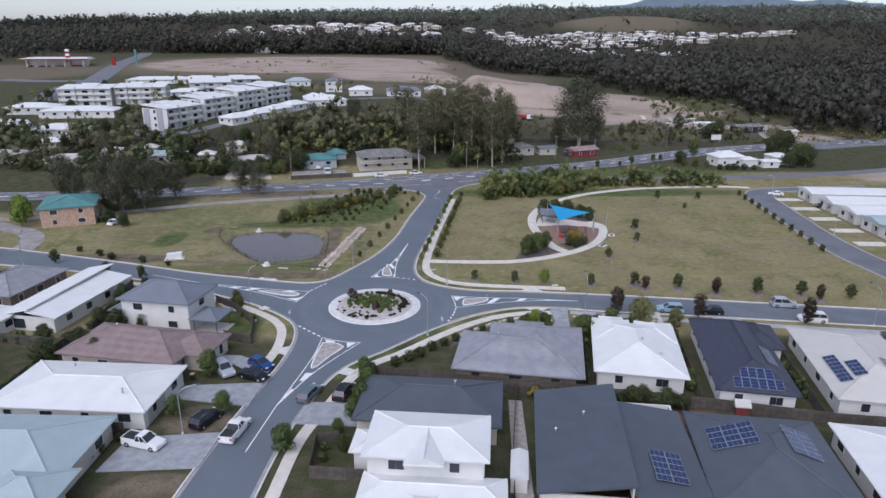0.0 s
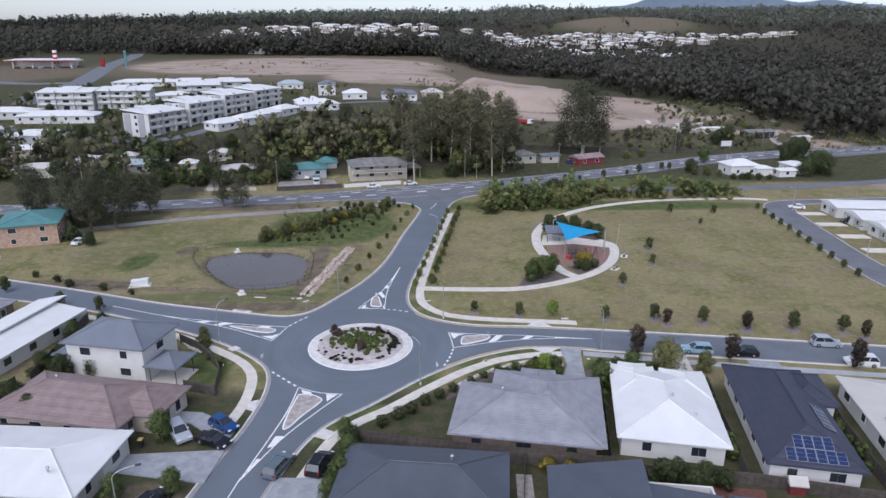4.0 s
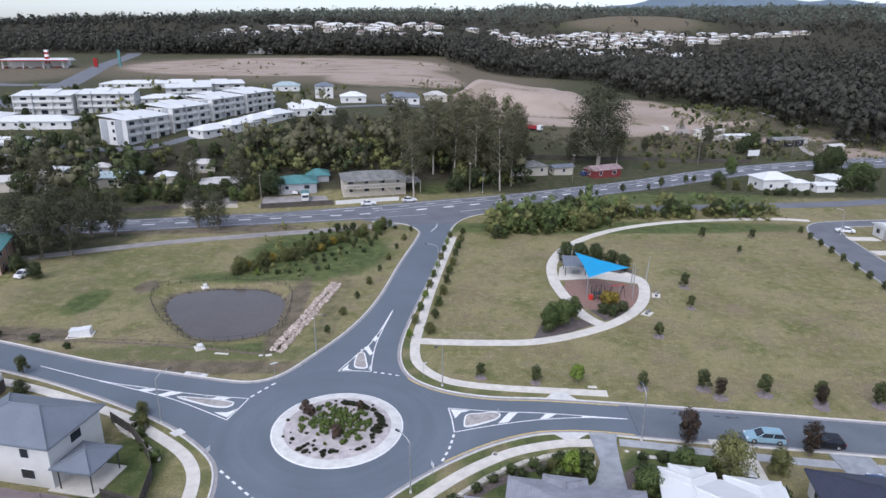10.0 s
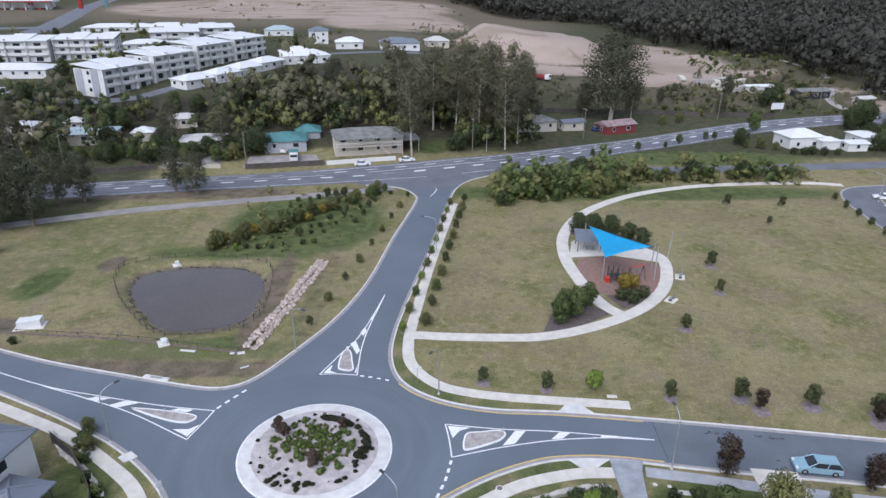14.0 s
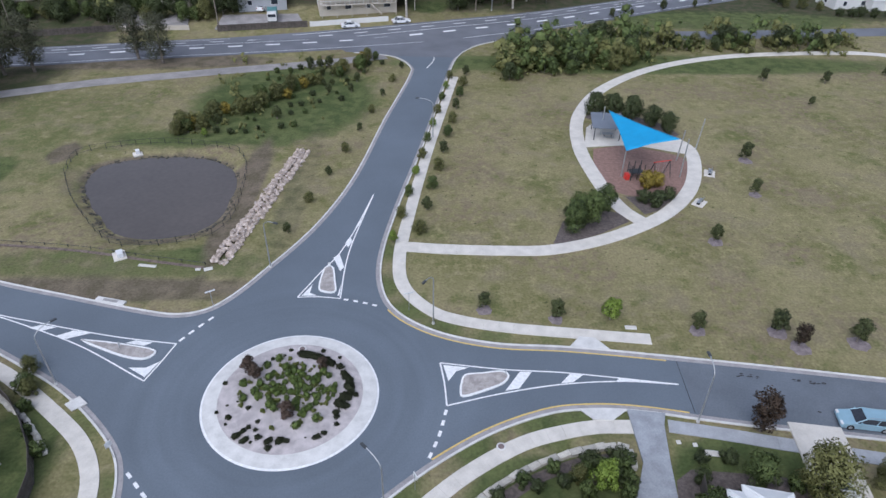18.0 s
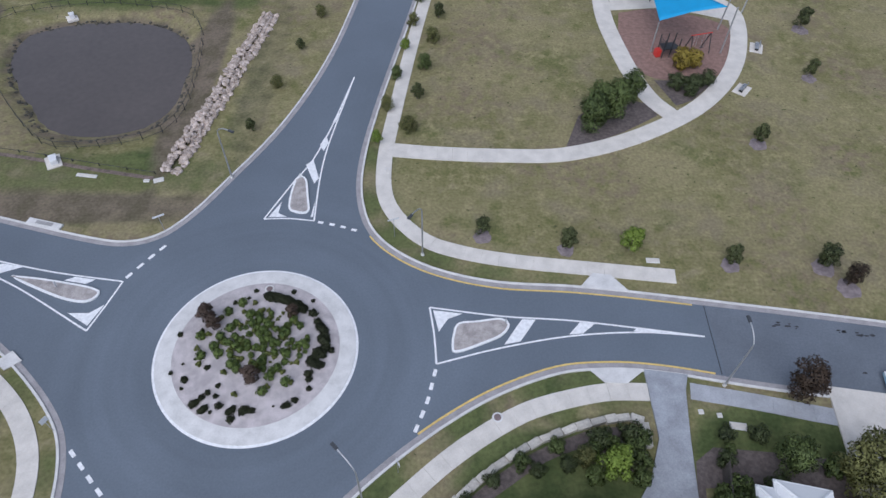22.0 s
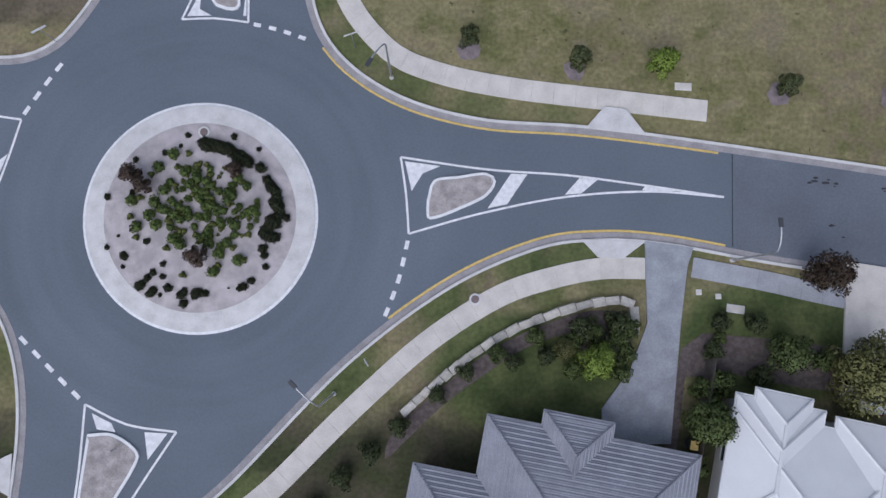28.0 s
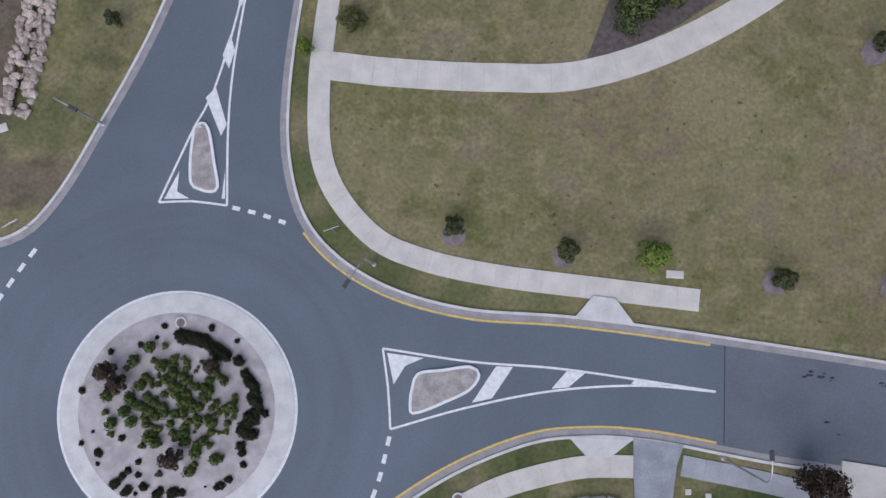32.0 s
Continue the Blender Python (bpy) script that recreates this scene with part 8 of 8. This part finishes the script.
def cars():
    white, silver, black = paint("car_white", (0.75, 0.75, 0.75), 0.35, 0.0), paint("car_silver", (0.42, 0.46, 0.5)), paint("car_black", (0.012, 0.013, 0.018))
    blue, pale, steel = paint("car_blue", (0.02, 0.07, 0.22)), paint("car_pale_blue", (0.3, 0.46, 0.55)), paint("car_steel", (0.13, 0.17, 0.2))
    car("parked_car", "pale blue wagon with roof rails parked at the kerb", 53.6, -3.4, 171, pale, "wagon")
    car("parked_car", "black hatchback parked behind a russet tree", 60.6, -4.6, 171, black, "hatch")
    car("parked_car", "silver four-wheel drive parked beside the park", 75.4, -1.6, -9, silver, "suv")
    car("parked_car", "white van-like wagon parked at the kerb", 77, -8.1, 171, white, "suv")
    car("parked_car", "white sedan standing in a driveway", 47.6, -11.6, 80, white, "sedan", 0.15)
    car("parked_car", "blue hatchback standing in a driveway", 62, -13, 80, blue, "hatch", 0.15)
    car("parked_car", "steel-blue wagon parked at the kerb", -6.4, -31.5, 70, steel, "wagon")
    car("parked_car", "black four-wheel drive parked on the verge", -1.7, -31.4, 75, black, "suv", 0.1)
    car("parked_car", "white utility with a dark tray parked at the kerb", -14.2, -40.2, 78, white, "ute")
    car("parked_car", "black four-wheel drive on bare grass", -18.6, -37.6, 65, black, "suv", 0.0)
    car("parked_car", "white tray utility on a concrete driveway", -24.5, -42.6, -18, white, "ute", 0.15)
    car("parked_car", "silver four-wheel drive beside the garage", -20.1, -24.8, -52, silver, "suv", 0.15)
    car("parked_car", "black sedan on the driveway", -15.3, -26.5, -25, black, "sedan", 0.15)
    car("parked_car", "bright blue hatchback on the verge", -15.1, -23.1, -35, blue, "hatch", 0.1)
    car("parked_car", "white sedan beside the brick house", -73, 57.5, 75, white, "sedan", 0.08)
    car("parked_car", "dark wagon under the trees", -77, 62, 20, black, "wagon", 0.08)
    car("parked_car", "white sedan parked on the through road", -6.6, 118.4, 12, white, "sedan", 0.05)
    car("parked_car", "white hatchback parked on the through road", 5.6, 121.6, 15, white, "sedan", 0.05)
    car("parked_car", "white sedan at the cul-de-sac", 121.8, 91, 160, white, "sedan", 0.06)
    car("parked_car", "dark sedan in a townhouse driveway", 127, 74, 175, black, "sedan", 0.15)
    car("parked_car", "blue wagon beside the red shed", 69.5, 163, 20, blue, "wagon", 0.0)
    car("parked_car", "white utility in the old house's yard", -29.6, 128.4, 80, white, "ute", 0.0)
    o = thing("truck", pose(63, 246, lie1(63, 246), 0, 0, -35), "red and white tipper truck on the earthworks", "truck")
    part("tray", boxes((-4, 1.2, -1.3, 1.3, 1.2, 2.8), bevel=0.05), mat("truck_red", (0.35, 0.03, 0.04), 0.5, 0.1), o, "dark red tipper body")
    part("cab", boxes((1.5, 3.6, -1.25, 1.25, 0.8, 3.0), bevel=0.12), white, o)
    part("windscreen", boxes((3.55, 3.63, -1.05, 1.05, 1.9, 2.7)), GLASS, o)
    part("chassis", boxes((-4, 3.5, -0.5, 0.5, 0.7, 1.2)), DARKMETAL, o)
    for sx in (-3, -1.8, 2.6):
        for sy in (-1.1, 1.1):
            part("wheel", rods(((sx, sy - 0.18, 0.5), (sx, sy + 0.18, 0.5), 0.5), sides=14), TYRE, o)


cars()


# ---- lamps, poles, signs, small fittings ----
def street_lamp(x, y, turn, high=7.0, arm=2.6, label="grey steel street lamp with a curved arm"):
    o = thing("street_lamp", pose(x, y, lie1(x, y), 0, 0, turn), label, "street lamp", "street lamps")
    part("base", rods(((0, 0, 0), (0, 0, 0.25), 0.17, 0.14)), APRON, o)
    part("pole", rods(((0, 0, 0.2), (0, 0, high - 1.0), 0.085, 0.06)), METAL, o)
    pts = [Vector((arm * (1 - math.cos(a)) * 0.9, 0, high - 1.0 + 1.0 * math.sin(a))) for a in np.linspace(0, math.pi / 2, 6)]
    part("arm", rods(*[(p, q, 0.05) for p, q in zip(pts[:-1], pts[1:])]), METAL, o)
    part("lamp_head", boxes((arm * 0.9 - 0.1, arm * 0.9 + 0.5, -0.13, 0.13, high - 0.08, high + 0.06), bevel=0.03), FRAMED, o, "dark grey lamp head")
    return o


def power_pole(x, y, turn, high=10):
    o = thing("power_pole", pose(x, y, lie1(x, y), 0, 0, turn), "tall weathered timber power pole with a crossarm", "power pole", "power poles")
    part("pole", rods(((0, 0, -0.5), (0, 0, high), 0.17, 0.11)), BARK, o)
    part("crossarm", boxes((-1.1, 1.1, -0.06, 0.06, high - 0.7, high - 0.55)), BARK, o)
    for s in (-0.9, -0.3, 0.3, 0.9):
        part("insulator", rods(((s, 0, high - 0.55), (s, 0, high - 0.35), 0.05, 0.03), sides=6), FRAMEW, o)
    return Vector((x, y, lie1(x, y) + high - 0.4))


def fittings():
    street_lamp(13.7, 10.35, -122, 7, 1.8)
    street_lamp(9.8, -12.5, 135, 7, 2.0)
    street_lamp(38.3, -3.1, 92, 7, 1.8)
    street_lamp(-6.0, 20.4, -28, 7, 1.9)
    street_lamp(-22.9, 1.5, 50, 7, 2.0)
    street_lamp(-77, 23.2, 100)
    street_lamp(86.7, -10.2, 95)
    street_lamp(112.6, 44.5, 170)
    street_lamp(119.4, 89, 170)
    street_lamp(13.6, 57.5, 175)
    street_lamp(28.8, 131.8, -110, 8)
    street_lamp(-20.8, -40, 20, 6.5)
    tops = [power_pole(*p) for p in ((-86, 114, 100), (-38, 116.5, 105), (24.6, 131, 110), (62, 152, 118), (118, 181.5, 115), (165, 199, 110))]
    for dx in (-0.9, 0.9):
        w = thing("power_line", Matrix.Identity(4), "thin dark overhead power line between poles", "cable", "power lines")
        for a, b in zip(tops[:-1], tops[1:]):
            bm = bmesh.new()
            for k in range(8):
                p, q = a.lerp(b, k / 8), a.lerp(b, (k + 1) / 8)
                sag = lambda u: -1.2 * 4 * u * (1 - u)
                tube(bm, p + Vector((0, dx, sag(k / 8))), q + Vector((0, dx, sag((k + 1) / 8))), 0.012, sides=4)
            part("cable", bm, DARKMETAL, w)
    # white tank and cabinets by the pond
    for x, y, t, sx, sy, sz, lab in ((-46.4, 27.8, 12, 1.6, 0.8, 1.3, "white electrical cabinet on a concrete slab"), (-24.9, 22.6, -60, 0.55, 0.35, 0.7, "small white service box beside the drain"), (-33.6, 51.6, -60, 0.4, 0.3, 0.75, "small white pump box beside the pond")):
        o = thing("service_cabinet", pose(x, y, lie1(x, y), 0, 0, t), lab, "cabinet", "service cabinets")
        part("plinth", boxes((-sx - 0.5, sx + 0.4, -sy - 0.5, sy + 0.3, -0.1, 0.12)), CONCRETE, o)
        part("body", boxes((-sx, sx * 0.1, -sy, sy, 0.12, sz * 0.85), bevel=0.04), FRAMEW, o)
        part("body", boxes((sx * 0.12, sx, -sy, sy, 0.12, sz), bevel=0.04), FRAMEW, o)
        part("lid", boxes((-sx - 0.04, sx * 0.1, -sy - 0.04, sy + 0.04, sz * 0.85, sz * 0.85 + 0.06), bevel=0.02), FRAMEW, o)
    # concrete pits and covers
    for x, y, t, sx, sy in ((-20.9, 20.6, -8, 1.1, 0.22), (-13.4, 20.0, 20, 0.5, 0.3), (-14.6, 19.9, 0, 0.3, 0.2), (35.2, 9.75, -3, 0.62, 0.28), (38.4, -6.6, -8, 0.65, 0.3), (35.8, -5.4, 0, 0.2, 0.2), (37.2, -5.7, 0, 0.2, 0.2), (9.9, 21.5, 0, 0.25, 0.5)):
        o = thing("service_pit", pose(x, y, lie1(x, y), 0, 0, t), "flat concrete service pit lid in the grass", "pit lid", "service pits")
        part("surround", boxes((-sx, sx, -sy, sy, -0.1, 0.07), bevel=0.015), APRON, o)
        part("lid", boxes((-sx + 0.07, sx - 0.07, -sy + 0.07, sy - 0.07, 0.06, 0.078)), CONCRETE, o)
    IRON = mat("iron_cover", (0.2, 0.15, 0.145), 0.7, 0.2)
    for x, y, r, z in ((19.75, -5.9, 0.42, 0.09), (0.2, 6.15, 0.42, 0.3)):
        o = thing("manhole_cover", pose(x, y, lie1(x, y) + z), "round manhole cover in a pale concrete collar", "manhole", "manhole covers")
        part("collar", rods(((0, 0, -0.15), (0, 0, 0.02), r), sides=24), APRON, o)
        part("cover", rods(((0, 0, 0), (0, 0, 0.03), r * 0.68), sides=24), IRON, o)
    for x, y, t in ((-22.6, 13.9, 166),):
        o = thing("storm_inlet", pose(x, y, lie1(x, y), 0, 0, t), "pale concrete stormwater inlet in the kerb", "drain", "stormwater inlets")
        part("lintel", boxes((-1.8, 1.8, -0.35, 0.35, -0.1, 0.2), bevel=0.04), APRON, o)
        part("grate", boxes((-0.9, 0.9, -0.2, 0.2, 0.19, 0.21)), KERB, o)
    # road signs on posts
    def sign(x, y, turn, wide, high, m, z=2.0, label="small road sign on a steel post"):
        o = thing("road_sign", pose(x, y, lie1(x, y), 0, 0, turn), label, "sign", "road signs")
        part("post", rods(((0, 0, -0.1), (0, 0, z + high), 0.03), sides=6), METAL, o)
        part("plate", boxes((-wide / 2, wide / 2, -0.05, -0.03, z, z + high)), m, o)
    sign(-10.8, 12.9, 30, 1.1, 0.2, FRAMEW, 2.3, "street name blade, unreadable, on a steel post")
    sign(11.0, 12.6, 200, 1.1, 0.2, FRAMEW, 2.3, "street name blade, unreadable, on a steel post")
    sign(12.2, -10.2, 120, 0.6, 0.6, FRAMEW, 1.6)
    sign(-14.0, -7.0, 60, 0.6, 0.6, FRAMEW, 1.6)
    for x, y, t in ((20.9, 2.6, 90), (1.2, 20.1, 0), (-18.6, 6.3, 100), (-5.2, -16.2, 0)):
        sign(x, y, t, 0.3, 0.5, FRAMEW, 0.5, "small white marker sign on a traffic island")
    o = thing("billboard", pose(146, 194, lie1(146, 194), 0, 0, 10), "blank pale advertising board on two posts", "sign")
    part("board", boxes((-2.6, 2.6, -0.08, 0.08, 1.2, 3.6)), FRAMEW, o)
    for s in (-2, 2):
        part("post", rods(((s, 0.1, -0.2), (s, 0.1, 3.6), 0.1)), METAL, o)
    # yards
    for x, y, t, c in ((34.7, -15.9, -10, YELLOW), (-24.0, -26.8, 0, YELLOW)):
        o = thing("wheelie_bin", pose(x, y, lie1(x, y) + 0.1, 0, 0, t), "dark wheelie bin with a yellow lid", "bin", "wheelie bins")
        part("body", boxes((-0.25, 0.25, -0.3, 0.3, 0.05, 0.95), bevel=0.03), DARKMETAL, o)
        part("lid", boxes((-0.28, 0.28, -0.34, 0.34, 0.95, 1.03), bevel=0.02), c, o, "yellow lid")
    o = thing("garden_shed", pose(20.0, -49.6, 0, 0, 0, -8), "small white metal garden shed", "shed")
    part("body", boxes((-0.9, 0.9, -2.4, 2.4, 0, 2.0)), WHITEWALL, o)
    part("roof", hip_roof(-1.0, 1.0, -2.5, 2.5, 2.05, 0.35, True)[0], ROOFS["white"], o)
    o = thing("pavement_patio", Matrix.Identity(4), "red-brown paved patio behind the slate-roofed house", "patio", kind="structure")
    sheet("paving", [(41.4, -35.4), (48.0, -36.4), (46.2, -41.8), (40.4, -42.4)], 0.06, REDPAVE, o)
    o = thing("pavement_side_yard", Matrix.Identity(4), "grey gravel side yard between fences", "yard", kind="structure")
    sheet("gravel", [(20.8, -33), (22.6, -33.2), (21, -56), (18.9, -56)], 0.06, ISLE, o)
    o = thing("playhouse", pose(51.2, -36.6, 0, 0, 0, -10), "small dark red garden playhouse with a pale roof", "playhouse")
    part("body", boxes((-0.8, 0.8, -0.7, 0.7, 0, 1.3)), REDWALL, o)
    part("roof", hip_roof(-1.0, 1.0, -0.9, 0.9, 1.35, 0.7, True)[0], ROOFS["cream"], o)
    o = thing("goal_frame", pose(18.0, -38.6, 0, 0, 0, 80), "small white goal frame on the side lawn", "goal")
    part("frame", rods(((-1.2, 0, 0), (-1.2, 0, 1.6), 0.04), ((1.2, 0, 0), (1.2, 0, 1.6), 0.04), ((-1.2, 0, 1.6), (1.2, 0, 1.6), 0.04)), FRAMEW, o)
    # service station far in the west
    o = thing("service_station", pose(-335, 530, lie1(-335, 530), 0, 0, 10), "white fuel station canopy with red and white towers", "service station")
    part("canopy", boxes((-30, 30, -10, 10, 6, 7.2)), FRAMEW, o)
    for sx in (-24, -8, 8, 24):
        for sy in (-6, 6):
            part("column", boxes((sx - 0.5, sx + 0.5, sy - 0.5, sy + 0.5, -2, 6)), FRAMEW, o)
    part("shop", boxes((-28, 20, 14, 28, -2, 6)), WHITEWALL, o)
    part("tower", boxes((4, 7, 12, 15, -2, 15)), FRAMEW, o, "white tower with red bands")
    for k in range(3):
        part("band", boxes((3.9, 7.1, 11.9, 15.1, 3 + 4 * k, 5 + 4 * k)), TAILRED, o)
    for k in range(8):
        part("parked_van" if k % 3 == 0 else "pump_bay", boxes((-26 + k * 7, -23 + k * 7, -3.5, 3.5, -2, 1.2 if k % 3 == 0 else 0.6), bevel=0.2), FRAMEW if k % 2 else TAILRED, o)
    part("shop_roof", boxes((-30, 22, 12, 30, 6, 7.5)), ROOFS["white"], o)
    part("sign_band", boxes((-30, 30, -10.3, -10.0, 6.1, 6.9)), TAILRED, o, "red band along the canopy")
    part("pylon", boxes((46, 49, 4, 7, -2, 8)), TAILRED, o)
    part("green_pylon", boxes((66, 68, 8, 10, -2, 15)), ROOFS["teal"], o)
    # clutter on the earthworks
    rng = np.random.default_rng(8)
    for i in range(14):
        x, y = rng.uniform(126, 170), rng.uniform(224, 262)
        o = thing("site_stack", pose(x, y, lie1(x, y), 0, 0, rng.uniform(0, 180)), "pale stack of building material on bare ground", "material stack", "earthworks stacks")
        for k in range(3):
            part("block", boxes((-3 + rng.uniform(-1, 1), 3 + rng.uniform(-1, 1), -1.2 + k * 0.1, 1.2, k * 0.7 - 0.2, k * 0.7 + 0.5), bevel=0.05), PALEROCK if i % 2 else ISLE, o)


fittings()


def east_yard():
    h, r = simple_house("workshop", "old low workshop with dark walls and a pale roof", at_rect(173, 221, 12), 15, 8, DARKMETAL, "rust", 1, 1.0, True, wh=2.8)
    h, r = simple_house("shed", "long white site shed beside dark trees", at_rect(155, 231, 8), 13, 5, WHITEWALL, "white", 1, 0.6, True, wh=2.6)
    h, r = simple_house("shed", "small pale shed by the dirt track", at_rect(188, 208, 14), 8, 5, CREAM, "cream", 1, 0.8, True, wh=2.6)
    o = thing("truck", pose(-26, 121.6, lie1(-26, 121.6), 0, 0, -80), "white-cabbed truck with a teal tray in the old house's yard", "truck")
    part("tray", boxes((-3.4, 0.6, -1.15, 1.15, 1.0, 2.5), bevel=0.05), ROOFS["teal"], o, "teal truck body")
    part("cab", boxes((0.8, 2.6, -1.1, 1.1, 0.6, 2.6), bevel=0.12), WHITEWALL, o)
    part("windscreen", boxes((2.56, 2.63, -0.9, 0.9, 1.6, 2.3)), GLASS, o)
    for sx in (-2.4, 1.8):
        for sy in (-0.95, 0.95):
            part("wheel", rods(((sx, sy - 0.15, 0.45), (sx, sy + 0.15, 0.45), 0.45), sides=14), TYRE, o)


east_yard()


def mulch_rings():
    o = thing("tree_mulch", Matrix.Identity(4), "grey-mauve mulch circles round the young park trees", "mulch", kind="stuff")
    v, f = [], []
    for x, y, r in [(19.4, 12.6, 0.9), (27.2, 11, 0.8), (42.3, 9.2, 0.9), (51, 9, 1.1), (58.9, 7.2, 1.1), (66, 5.5, 1.1), (73.3, 4.2, 1.1), (81.5, 3.2, 1.1), (50.3, 26.2, 1.0), (60.6, 38.6, 0.9), (63.5, 49.6, 1.1), (52.4, 6.6, 1.1), (65.2, 4, 1.1), (83.5, 0.6, 1.1)]:
        k = 14
        n = len(v)
        v.append((x, y, lie1(x, y) + 0.05))
        for i in range(k):
            a = 2 * math.pi * i / k
            q = r * (0.85 + 0.3 * ((i * 0.618 + x) % 1))
            v.append((x + q * math.cos(a), y + q * math.sin(a), lie1(x, y) + 0.035))
        f += [(n, n + 1 + i, n + 1 + (i + 1) % k) for i in range(k)]
    put_mesh("mulch", mesh_of("mulch", v, f, MULCHDRY), o)


mulch_rings()
